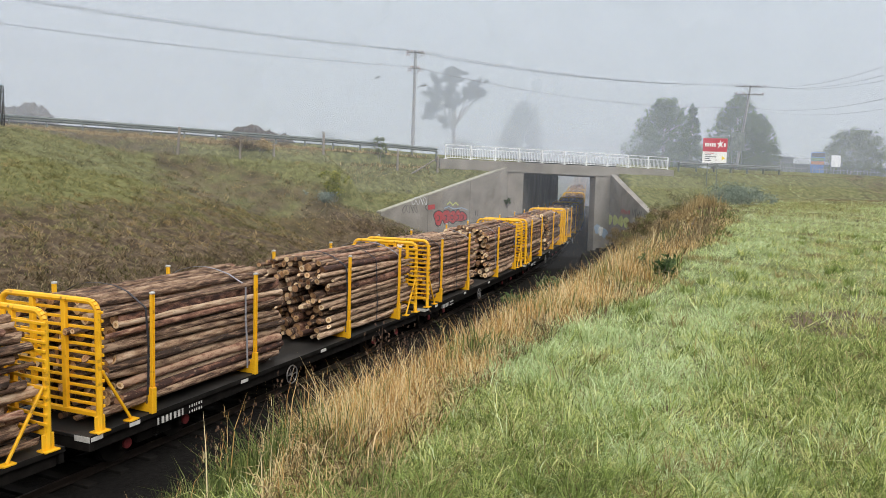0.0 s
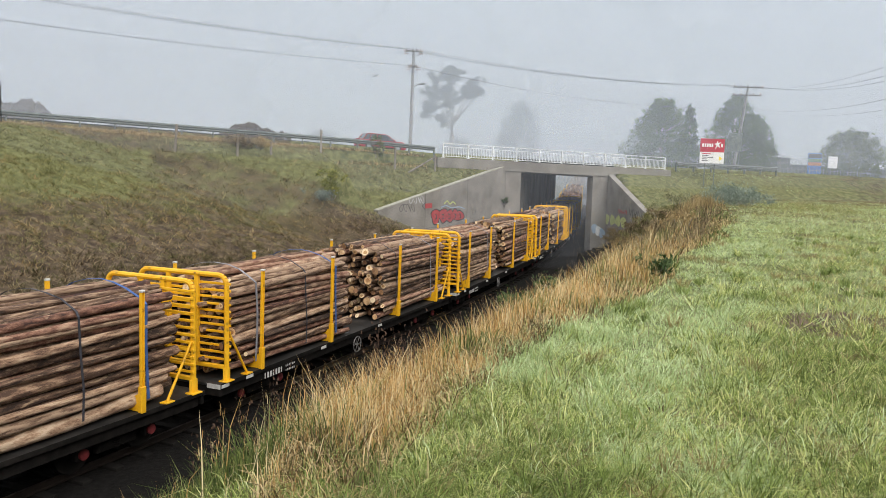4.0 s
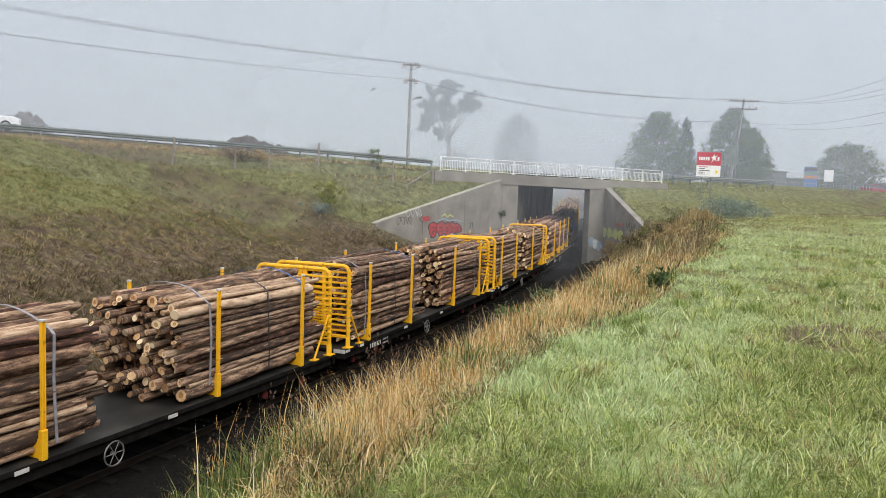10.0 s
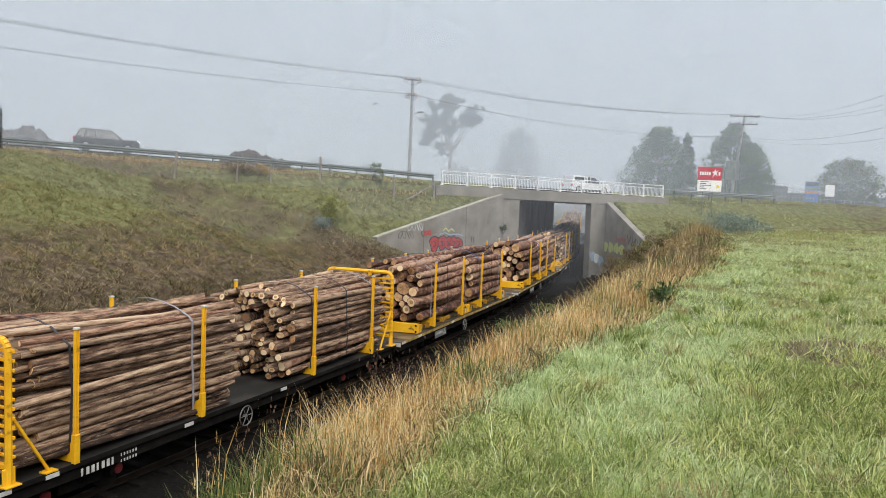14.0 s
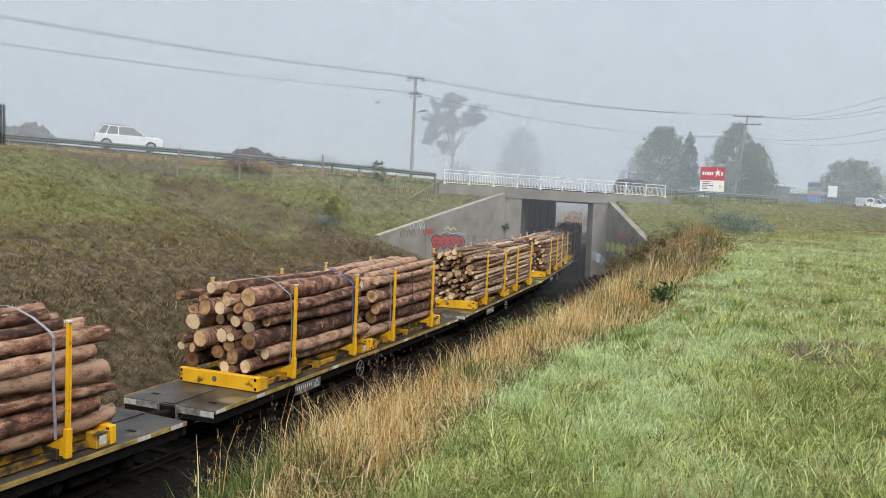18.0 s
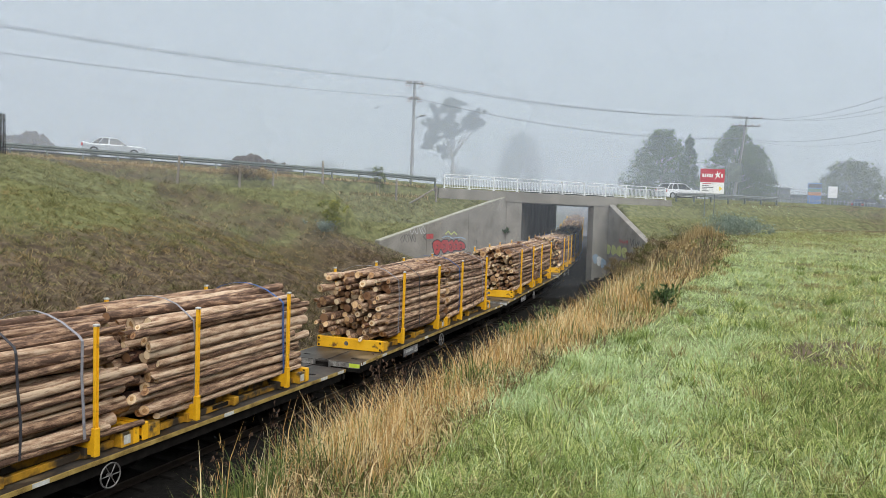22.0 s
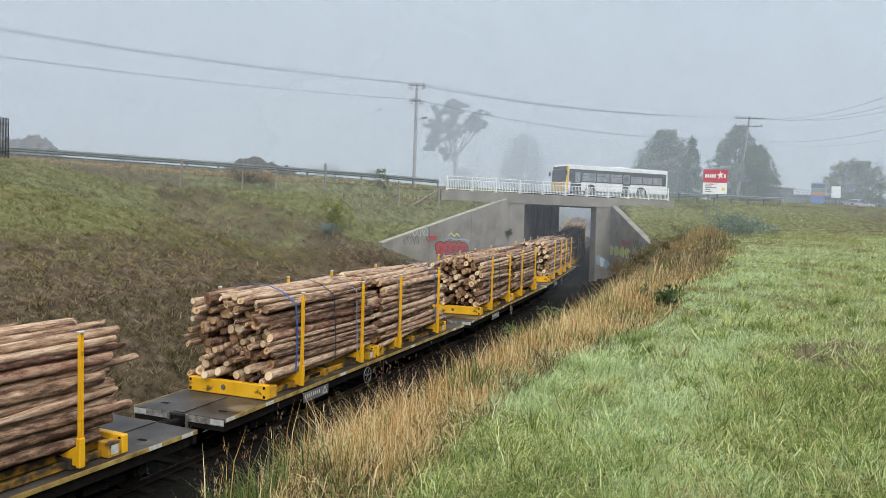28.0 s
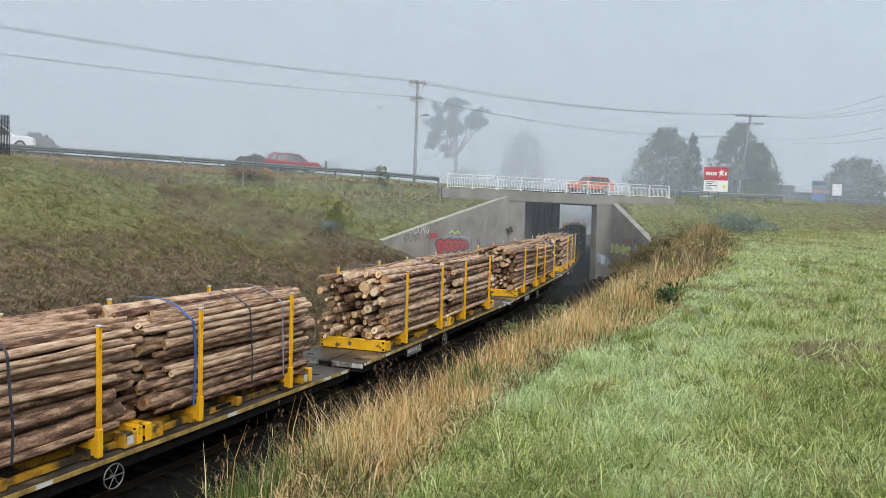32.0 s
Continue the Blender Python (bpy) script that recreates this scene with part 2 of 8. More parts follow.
def part(name, bm, material, parent, label="", at=None, smooth=False):
    """One mesh object under a thing or a part; bm may be a bmesh or a mesh that is shared."""
    me = bm if isinstance(bm, bpy.types.Mesh) else mesh_of(name, bm, material)
    if smooth:
        me.shade_smooth()
    ob = new(name, me)
    ob.parent = parent
    if at is not None:
        ob.matrix_basis = at
    if label:
        ob["label"] = label
    return ob


def thing(name, label, category, at=None, group="", kind="", data=None):
    ob = new(name, data)
    if at is not None:
        ob.matrix_basis = at
    return tagged(ob, label, category, group, kind)


def box(bm, x0, x1, y0, y1, z0, z1, bevel=0.0, mat=0, m=None):
    r = bmesh.ops.create_cube(bm, size=1.0)
    vs = r["verts"]
    for v in vs:
        v.co = Vector((x0 + (v.co.x + 0.5) * (x1 - x0), y0 + (v.co.y + 0.5) * (y1 - y0), z0 + (v.co.z + 0.5) * (z1 - z0)))
    if m is not None:
        bmesh.ops.transform(bm, matrix=m, verts=vs)
    fs = {f for v in vs for f in v.link_faces}
    for f in fs:
        f.material_index = mat
    if bevel:
        es = {e for v in vs for e in v.link_edges}
        bmesh.ops.bevel(bm, geom=list(es), offset=bevel, segments=1, affect="EDGES", profile=0.5)
    return bm


def bx(*a, **k):
    return box(bmesh.new(), *a, **k)


def rod(bm, a, b, r, seg=8, r2=None, mat=0):
    """A round bar from a to b."""
    a, b = Vector(a), Vector(b)
    d = b - a
    m = Matrix.Translation((a + b) / 2) @ d.to_track_quat("Z", "Y").to_matrix().to_4x4()
    g = bmesh.ops.create_cone(bm, cap_ends=True, segments=seg, radius1=r, radius2=r if r2 is None else r2, depth=d.length, matrix=m)
    for v in g["verts"]:
        for f in v.link_faces:
            f.material_index = mat
    return bm


def bar(bm, a, b, w, h, bevel=0.0):
    """A square bar from a to b, h being its depth along the world's upright as far as it can."""
    a, b = Vector(a), Vector(b)
    d = b - a
    m = Matrix.Translation((a + b) / 2) @ d.to_track_quat("Y", "Z").to_matrix().to_4x4()
    return box(bm, -w / 2, w / 2, -d.length / 2, d.length / 2, -h / 2, h / 2, bevel, 0, m)


def sheet(name, verts, faces, material, smooth=False):
    me = bpy.data.meshes.new(name)
    me.from_pydata([tuple(v) for v in verts], [], faces)
    me.materials.append(material)
    if smooth:
        me.shade_smooth()
    return me


def fast_mesh(name, co, tris, material):
    """A mesh from arrays of points and triangles."""
    me = bpy.data.meshes.new(name)
    n, k = len(co), len(tris)
    me.vertices.add(n)
    me.vertices.foreach_set("co", np.ascontiguousarray(co, dtype=np.float32).ravel())
    me.loops.add(k * 3)
    me.polygons.add(k)
    me.loops.foreach_set("vertex_index", np.ascontiguousarray(tris, dtype=np.int32).ravel())
    me.polygons.foreach_set("loop_start", np.arange(0, k * 3, 3, dtype=np.int32))
    me.update(calc_edges=True)
    me.materials.append(material)
    return me


# ---- the lie of the land ----
RIGHT_BACK = (-0.6, 47.0)
ROAD_A = np.array([-11.92, 51.99])       # the road's near edge, its direction, and the way across it
ROAD_R = np.array([0.6464, 0.7630])
ROAD_N = np.array([-0.7630, 0.6464])
LEFT_FOOT, LEFT_TIP = (-8.42, 55.9), (-12.4, 43.3)
RIGHT_FOOT, RIGHT_TIP = (-2.2, 63.4), (3.0, 55.1)
LEFT_LEN = math.dist(LEFT_FOOT, LEFT_TIP)
RIGHT_LEN = math.dist(RIGHT_FOOT, RIGHT_TIP)


SHIFT = -0.20                           # the rails lie this far left of the curve that the land follows
S_END = 84.0                            # past this the track runs straight


def climb(s):
    """The track's height: level, then rising gently past the underpass."""
    return float(np.interp(s, [80, 84, 88, 92, 96, 296], [0, 0.008, 0.034, 0.077, 0.136, 3.336]))


def arc(s, lat=0.0, z=0.0):
    z = z + climb(s)
    a = min(s, S_END) / R0
    o = max(0.0, s - S_END)
    return Vector((-R0 * (1 - math.cos(a)) + lat * math.cos(a) - o * math.sin(a), R0 * math.sin(a) + lat * math.sin(a) + o * math.cos(a), z))


def on_track(s, lat=0.0, z=0.0):
    """A pose on the track, y along it and x across it."""
    p = arc(s, lat + SHIFT, z)
    return Matrix.Translation(p) @ Matrix.Rotation(min(s, S_END) / R0, 4, "Z") @ Matrix.Rotation(math.atan((climb(s + 4) - climb(s - 4)) / 8), 4, "X")


def track_x(y):
    y = np.asarray(y, float)
    yc = np.clip(y, -150, R0 * math.sin(S_END / R0))
    x = -(R0 - np.sqrt(R0 ** 2 - yc ** 2))
    return x - (y - yc) * yc / np.sqrt(R0 ** 2 - yc ** 2)


def road_z(u):
    return np.interp(u, [-120, -50, -28, -6, 0, 21, 42, 58, 68, 90, 200], [9.0, 8.7, 8.1, 7.35, 7.04, 6.67, 6.5, 6.22, 5.95, 5.7, 5.5])


def bend(u):
    """How far the carriageway swings away from the straight line of the embankment."""
    return np.interp(u, [-20, 0, 18, 46, 59, 80], [0, 1.8, 3.6, 4.8, 7.3, 10])


def lumps(x, y):
    return (np.sin(x * 0.9 + 1.3 * np.sin(y * 0.7)) * np.cos(y * 0.8 + 0.6 * x) * 0.5 + np.sin(x * 2.3 + y * 1.7) * np.sin(y * 2.9 - x * 1.1) * 0.25
            + np.sin(x * 0.31 + y * 0.22 + 1.0) * 0.6)


def ridges(x, y):
    return np.sin(x * 1.9 + 2 * np.sin(y * 1.3)) * np.sin(y * 1.6 + np.sin(x * 2.1)) + 0.5 * np.sin(x * 4.3 + y * 2.2) * np.sin(y * 4.9 - x * 1.4)


def side(p, a, b):
    return (b[0] - a[0]) * (p[1] - a[1]) - (b[1] - a[1]) * (p[0] - a[0])


def smooth01(t):
    t = np.clip(t, 0, 1)
    return t * t * (3 - 2 * t)


def behind_wing(x, y, foot, tip, zf, zt, sgn):
    """How high the earth may stand behind a wing wall: up from its coping in a steady slope."""
    ln = math.dist(foot, tip)
    s = side((x, y), foot, tip) / ln * sgn
    t = ((x - foot[0]) * (tip[0] - foot[0]) + (y - foot[1]) * (tip[1] - foot[1])) / ln ** 2
    lim = zf + (zt - zf) * np.clip(t, -0.1, 1.25) + 0.02 + np.clip(s - 0.5, -0.4, 60) * 0.62
    return np.where((s > -0.2) & (t > -0.3), lim + 9 * smooth01((t - 1.0) / 0.35) + 9 * smooth01((s - 8) / 3), 99)


def land(x, y):
    x, y = np.asarray(x, float), np.asarray(y, float)
    lat = x - track_x(y)
    dx, dy = x - ROAD_A[0], y - ROAD_A[1]
    u, q = dx * ROAD_R[0] + dy * ROAD_R[1], dx * ROAD_N[0] + dy * ROAD_N[1]
    zr = road_z(u)
    lp = lumps(x, y)
    verge = zr - 0.06 - np.clip(-q - 0.5, 0, 3) * 0.06 - 0.45 * smooth01((u + 3.0) / 2) * smooth01((24.5 - u) / 2.5) * smooth01((q + 6) / 3)
    bank = verge + np.minimum(q + 1.5, 0) * 0.55
    # the cutting's far side
    cut = -0.35 + np.clip(-lat - 3.4, 0, None) * 0.36 + np.clip(-lat - 3.6, 0, 3) * 0.10
    far = np.minimum(np.maximum(cut + lp * 0.13 + ridges(x, y) * 0.045, bank), verge + 0.05)
    far = np.minimum(far, behind_wing(x, y, LEFT_FOOT, LEFT_TIP, 6.55, 3.35, -1))
    # before the wall's tip the earth falls away towards the track
    sb = -side((x, y), LEFT_FOOT, LEFT_TIP) / LEFT_LEN
    tb = ((x - LEFT_FOOT[0]) * (LEFT_TIP[0] - LEFT_FOOT[0]) + (y - LEFT_FOOT[1]) * (LEFT_TIP[1] - LEFT_FOOT[1])) / LEFT_LEN ** 2
    fall = 3.2 + 2.6 * np.clip(tb - 1, 0, 3) + 0.30 * sb + 6 * smooth01((sb - 0.3) / 2.5)
    far = np.where(tb > 0.9, np.maximum(np.minimum(far, fall), np.minimum(far, cut + lp * 0.13)), far)
    inner_l = (side((x, y), LEFT_FOOT, LEFT_TIP) > -0.40 * LEFT_LEN) & (y > LEFT_TIP[1] - 0.2) & (q < 0.5)
    far = np.where(inner_l, np.minimum(cut, 3.3), far)
    # the near side: a steep bank up to the field
    field = 4.36 + np.clip(q + 52, 0, 50) * 0.042 + np.clip(lat - 13, 0, 60) * 0.006 + lp * 0.05 + ridges(x, y) * (0.025 + np.clip((q + 48) / 30, 0, 1) * 0.085)
    rise = np.minimum(-0.35 + np.clip(lat - 3.7, 0, None) * 0.72, 4.46 - 0.06 * np.clip(10.9 - lat, 0, 1) ** 2)
    near = np.minimum(rise, field) + lp * 0.05 * smooth01((lat - 4) / 3)
    near = np.maximum(near, np.minimum(bank, field + 2.0))
    near = np.minimum(near, behind_wing(x, y, RIGHT_FOOT, RIGHT_TIP, 6.15, 3.05, 1))
    inner_r = (side((x, y), RIGHT_FOOT, RIGHT_TIP) < 0.40 * RIGHT_LEN) & (side((x, y), RIGHT_TIP, RIGHT_BACK) < 0) & (q < 0.5) & (y > 48)
    near = np.where(inner_r, np.minimum(rise, 3.3), near)
    z = np.where(lat < 0, far, near)
    z = np.where(np.abs(lat) < 3.35, -0.35, z)
    q0 = np.where((u > -0.9) & (u < 21.7), 0.5, 0.0)
    # behind the road's near edge: the fill, with the road, and low ground beyond
    qe = 14 + bend(u)
    fill = np.where(q < qe, zr - 0.08 + 0.42 * smooth01((q - 0.5) / 1.0), zr + 0.1 - np.clip(q - qe, 0, 30) * 0.03)
    z = np.where((q >= q0) & (np.abs(lat) >= 3.35), np.where((q > 24) & (np.abs(lat) < 22), np.minimum(fill, -0.35 + np.clip(y - 86, 0, 210) * 0.0168 + (np.abs(lat) - 3.35) * 0.5), fill), z)
    up = np.clip(y - 86, 0, 210) * 0.0168
    z = np.where((q >= q0) & (lat > -3.35) & (lat < 4.5), -0.35 + up, z)
    return z


def earth_zone(x, y):
    """Above 0 where the cutting's foot is bare earth under dead weeds."""
    lat = x - track_x(y)
    wob = 1.6 * np.sin(y * 0.21 + 0.5) + 1.2 * np.sin(y * 0.47 + x * 0.2)
    left = lat + 14.0 - wob - 0.13 * np.clip(y - 22, 0, 40)
    left = np.where((side((x, y), LEFT_FOOT, LEFT_TIP) < 0) & (y > 40), np.minimum(left, -3.0), left)
    return np.where((lat < 0) & (y < 75), left, np.where((lat > 3) & (lat < 9.6) & (y < 75), np.where((y > 46) & (side((x, y), RIGHT_FOOT, RIGHT_TIP) > 0), -3.0, 4.0), np.where(np.abs(lat) < 4, 4.0, -4.0)))


def bank_green(x, y):
    """Above 0.5 where the far bank is green: a lush band that widens towards the bridge, and yellow-green pasture further back."""
    lat = x - track_x(y)
    dx, dy = x - ROAD_A[0], y - ROAD_A[1]
    u, q = dx * ROAD_R[0] + dy * ROAD_R[1], dx * ROAD_N[0] + dy * ROAD_N[1]
    band = smooth01((u + 25) / 8) * smooth01((q + 1.9 + np.clip(u + 21, 0, 20) * 0.42) / 3.4 + 0.5) * np.maximum(smooth01((-1.0 - q) / 0.9), smooth01((u + 13) / 3))
    past = smooth01((-15.5 - u) / 10) * smooth01((-13.0 - lat) / 4.5) * smooth01((-2.2 - q) / 1.5)
    thin = 0.42 * smooth01((-9.0 - lat) / 4)
    return np.where(lat < 0, np.maximum(np.maximum(np.maximum(band, past), thin), np.exp(-((x + 12.6) / 2.6) ** 2 - ((y - 42.5) / 3.0) ** 2)), smooth01((y - 44) / 6) * 1.2)


def spaced(*runs):
    out = []
    for a, b, step in runs:
        out += list(np.arange(a, b - 1e-6, step))
    return np.array(out + [runs[-1][1]])


def make_ground():
    lats = spaced((-1500, -300, 200), (-300, -60, 20), (-60, -36, 3), (-36, -13, 0.6), (-13, -3.6, 0.3), (-3.6, -3.3, 0.15), (-3.3, 3.3, 1.1), (3.3, 3.6, 0.15),
                  (3.6, 12, 0.3), (12, 26, 0.5), (26, 60, 3), (60, 300, 20), (300, 1500, 200))
    ys = spaced((-300, -30, 30), (-30, 2, 2), (2, 42, 0.6), (42, 64, 0.3), (64, 70, 0.6), (70, 110, 1.5), (110, 200, 10), (200, 1500, 130))
    Y, Lt = np.meshgrid(ys, lats, indexing="ij")
    X = track_x(Y) + Lt
    Z = land(X, Y)
    co = np.stack([X, Y, Z], -1).reshape(-1, 3)
    n, k = len(ys), len(lats)
    i = (np.arange(n - 1)[:, None] * k + np.arange(k - 1)[None, :]).ravel()
    tris = np.concatenate([np.stack([i, i + 1, i + k + 1], 1), np.stack([i, i + k + 1, i + k], 1)])
    me = fast_mesh("ground", co, tris, M["ground"])
    # black spill at the bank's foot; shade painted there and past the underpass
    for nm, val in (("bare", np.clip(np.where((Lt > 9) | ((Lt > 3.5) & (Y > 52)), -3.2 + 2.6 * smooth01((Y - 22) / 30) * smooth01((Lt - 22) / 8) + 10 * np.exp(-((X - 13.2) / 0.7) ** 2 - ((Y - 9.6) / 1.0) ** 2), earth_zone(X, Y)) / 13 + 0.5, 0, 1)), ("green", bank_green(X, Y)), ("spill_shade", smooth01((8.9 - np.abs(Lt)) / 1.4) * (Lt > 0) * (smooth01((56 - Y) / 3) + smooth01((Y - 82) / 4)) * 1.1), ("lush", smooth01((Lt - 5) / 4) * smooth01((45 - Y) / 25))):
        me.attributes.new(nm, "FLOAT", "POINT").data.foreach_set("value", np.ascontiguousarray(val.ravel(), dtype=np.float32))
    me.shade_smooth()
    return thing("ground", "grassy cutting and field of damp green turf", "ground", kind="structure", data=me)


make_ground()


def prism(pts, z0, z1):
    """An upright prism over a plan; z0 and z1 are one height or one per corner."""
    bm = bmesh.new()
    n = len(pts)
    z0 = z0 if hasattr(z0, "__len__") else [z0] * n
    z1 = z1 if hasattr(z1, "__len__") else [z1] * n
    lo = [bm.verts.new((p[0], p[1], a)) for p, a in zip(pts, z0)]
    hi = [bm.verts.new((p[0], p[1], a)) for p, a in zip(pts, z1)]
    bm.faces.new(lo[::-1])
    bm.faces.new(hi)
    for i in range(n):
        j = (i + 1) % n
        bm.faces.new((lo[i], lo[j], hi[j], hi[i]))
    bmesh.ops.recalc_face_normals(bm, faces=bm.faces)
    return bm


def road_pt(u, q):
    return ROAD_A + ROAD_R * u + ROAD_N * q


def lane_pt(u, q):
    return ROAD_A + ROAD_R * u + ROAD_N * (q + float(bend(u)))


def rz(u):
    return float(road_z(u))


def camber(u, q):
    """How far the carriageway leans up away from the cutting where it bends, left of the bridge."""
    return float(np.interp(u, [-14, 4], [0.04, 0.0])) * max(0.0, q - 1.6)


def strip_mesh(name, us, q0, q1, dz, material, thick=0.0):
    """A ribbon along the road between two offsets."""
    v, f = [], []
    for u in us:
        for q in (q0, q1):
            p = lane_pt(u, q)
            z = rz(u) + dz + camber(u, q)
            v.append((p[0], p[1], z))
            v.append((p[0], p[1], z - thick))
    for i in range(len(us) - 1):
        a = i * 4
        f += [(a, a + 4, a + 6, a + 2), (a, a + 1, a + 5, a + 4), (a + 2, a + 6, a + 7, a + 3)]
    me = bpy.data.meshes.new(name)
    me.from_pydata(v, [], f)
    me.materials.append(material)
    return me


TUN = np.array([-math.sin(66 / R0), math.cos(66 / R0)])     # the underpass runs this way
U_L, U_R = 6.6, 13.4


def make_bridge():
    b = thing("bridge", "weathered grey concrete railway underpass with splayed wing walls", "bridge", kind="structure")
    pl, pr = road_pt(U_L, 0.0), road_pt(U_R, 0.0)
    across = np.array([TUN[1], -TUN[0]])
    lo = 30.0
    # walls and roof take the concrete with the interior's shade painted in
    for nm, p, sgn in (("tunnel_wall", pl, -1), ("tunnel_wall", pr, 1)):
        o = across * sgn * 0.6
        z = 6.1 if sgn < 0 else 5.95
        part(nm, prism([p + TUN * 0.35, p + TUN * lo, p + TUN * lo + o, p + TUN * 0.35 + o], -0.6, z), M["dimmed"], b)
    e = 1.3
    a0, a1 = road_pt(U_L - e, 0), road_pt(U_R + e, 0)
    part("tunnel_roof", prism([a0, a1, a1 + TUN * lo, a0 + TUN * lo], [6.12, 5.86, 5.86, 6.12], [6.7, 6.5, 6.5, 6.7]), M["dimmed"], b)
    # the deck's edge, which carries the railing
    p = [road_pt(-0.6, -0.25), road_pt(21.4, -0.25), road_pt(21.4, 0.55), road_pt(-0.6, 0.55)]
    part("fascia", prism(p, [rz(0) - 0.72, rz(21) - 0.80, rz(21) - 0.80, rz(0) - 0.72], [rz(0) + 0.03, rz(21) + 0.03, rz(21) + 0.03, rz(0) + 0.03]), M["concrete"], b)
    # abutment faces beside the opening, then the wings
    part("abutment", prism([road_pt(U_L - 1.35, -0.18), road_pt(U_L, -0.18), road_pt(U_L, 0.6), road_pt(U_L - 1.35, 0.6)], -0.6, 6.30), M["concrete"], b)
    part("abutment", prism([road_pt(U_R, -0.18), road_pt(U_R + 1.5, -0.18), road_pt(U_R + 1.5, 0.6), road_pt(U_R, 0.6)], -0.6, 6.08), M["concrete"], b)
    part("abutment", prism([road_pt(U_R + 1.503, 0.02), road_pt(21.3, 0.02), road_pt(21.3, 0.54), road_pt(U_R + 1.503, 0.54)], 2.0, 5.95), M["concrete"], b)
    for foot, tip, zf, zt, th in ((road_pt(U_L - 1.35, -0.15), np.array(LEFT_TIP), 6.55, 3.35, -0.45), (road_pt(U_R + 1.5, -0.15), np.array(RIGHT_TIP), 6.15, 3.05, 0.45)):
        d = (tip - foot) / np.linalg.norm(tip - foot)
        nrm = np.array([-d[1], d[0]]) * -th
        if th > 0:
            nrm = np.array([-d[1], d[0]]) * th
        nseg = 3 if th < 0 else 1
        ln = np.linalg.norm(tip - foot)
        for i in range(nseg):
            t0, t1 = i / nseg, (i + 1) / nseg
            q0, q1 = foot + d * (ln * t0 + (0.03 if i else 0)), foot + d * ln * t1
            za, zb = zf + (zt - zf) * t0, zf + (zt - zf) * t1
            if th < 0:
                nn = np.array([d[1], -d[0]]) * 0.45
            else:
                nn = np.array([-d[1], d[0]]) * 0.45
            w = part("wing_wall", prism([q0, q1, q1 + nn, q0 + nn], -0.8, [za, zb, zb, za]), M["concrete"], b)
            part("coping", prism([q0 - nn * 0.04, q1 - nn * 0.04, q1 + nn * 1.02, q0 + nn * 1.02], [za + 0.003, zb + 0.003, zb + 0.003, za + 0.003], [za + (0.06 if th < 0 else 0.05)] + [zb + (0.06 if th < 0 else 0.05)] * 2 + [za + (0.06 if th < 0 else 0.05)]), M["coping" if th < 0 else "concrete"], w, "pale weathered coping" if th < 0 else "thin grey coping")
    return b


M["coping"] = surface("pale_coping", [(0.27, 0.265, 0.22), (0.36, 0.355, 0.29), (0.46, 0.45, 0.38)], 0.9, scale=2, fine=20, bump=0.2)
make_bridge()

road_us = list(np.concatenate([np.arange(-700, -120, 40.0), np.arange(-120, 200.1, 4.0), np.arange(240, 700, 40.0)]))
thing("road", "grey asphalt highway on the embankment", "road", kind="structure", data=strip_mesh("road", road_us, 1.6, 12.5, 0.42, M["asphalt"], 0.12))
thing("road_line", "white edge line on asphalt", "road line", kind="structure", data=strip_mesh("road_line", road_us, 2.1, 2.25, 0.426, M["white_paint"]))


def make_railing():
    r = thing("bridge_railing", "white painted steel railing along the bridge edge", "railing")
    n = 10
    u0, u1 = 0.0, 21.0
    step = (u1 - u0) / n
    post = mesh_of("post", box(bx(-0.04, 0.04, -0.05, 0.05, 0, 1.06, 0.008), -0.10, 0.10, -0.12, 0.12, 0, 0.03), M["white_paint"])
    stick = mesh_of("baluster", bx(-0.011, 0.011, -0.011, 0.011, 0.12, 0.80), M["white_paint"])
    ang = math.atan2(ROAD_R[1], ROAD_R[0])

    def at(u):
        p = road_pt(u, 0.12)
        return Matrix.Translation((p[0], p[1], rz(u) + 0.03)) @ Matrix.Rotation(ang, 4, "Z")
    for i in range(n + 1):
        part("post", post, None, r, at=at(u0 + i * step))
    for i in range(n):
        a, b = u0 + i * step, u0 + (i + 1) * step
        pa, pb = at(a).translation, at(b).translation
        for nm, z, w, h in (("top_rail", 1.05, 0.07, 0.05), ("middle_rail", 0.81, 0.045, 0.045), ("bottom_rail", 0.11, 0.045, 0.045)):
            part(nm, bar(bmesh.new(), pa + Vector((0, 0, z)), pb + Vector((0, 0, z)), w, h, 0.006), M["white_paint"], r)
        for k in range(1, 15):
            part("baluster", stick, None, r, at=at(a + (b - a) * k / 15))


make_railing()


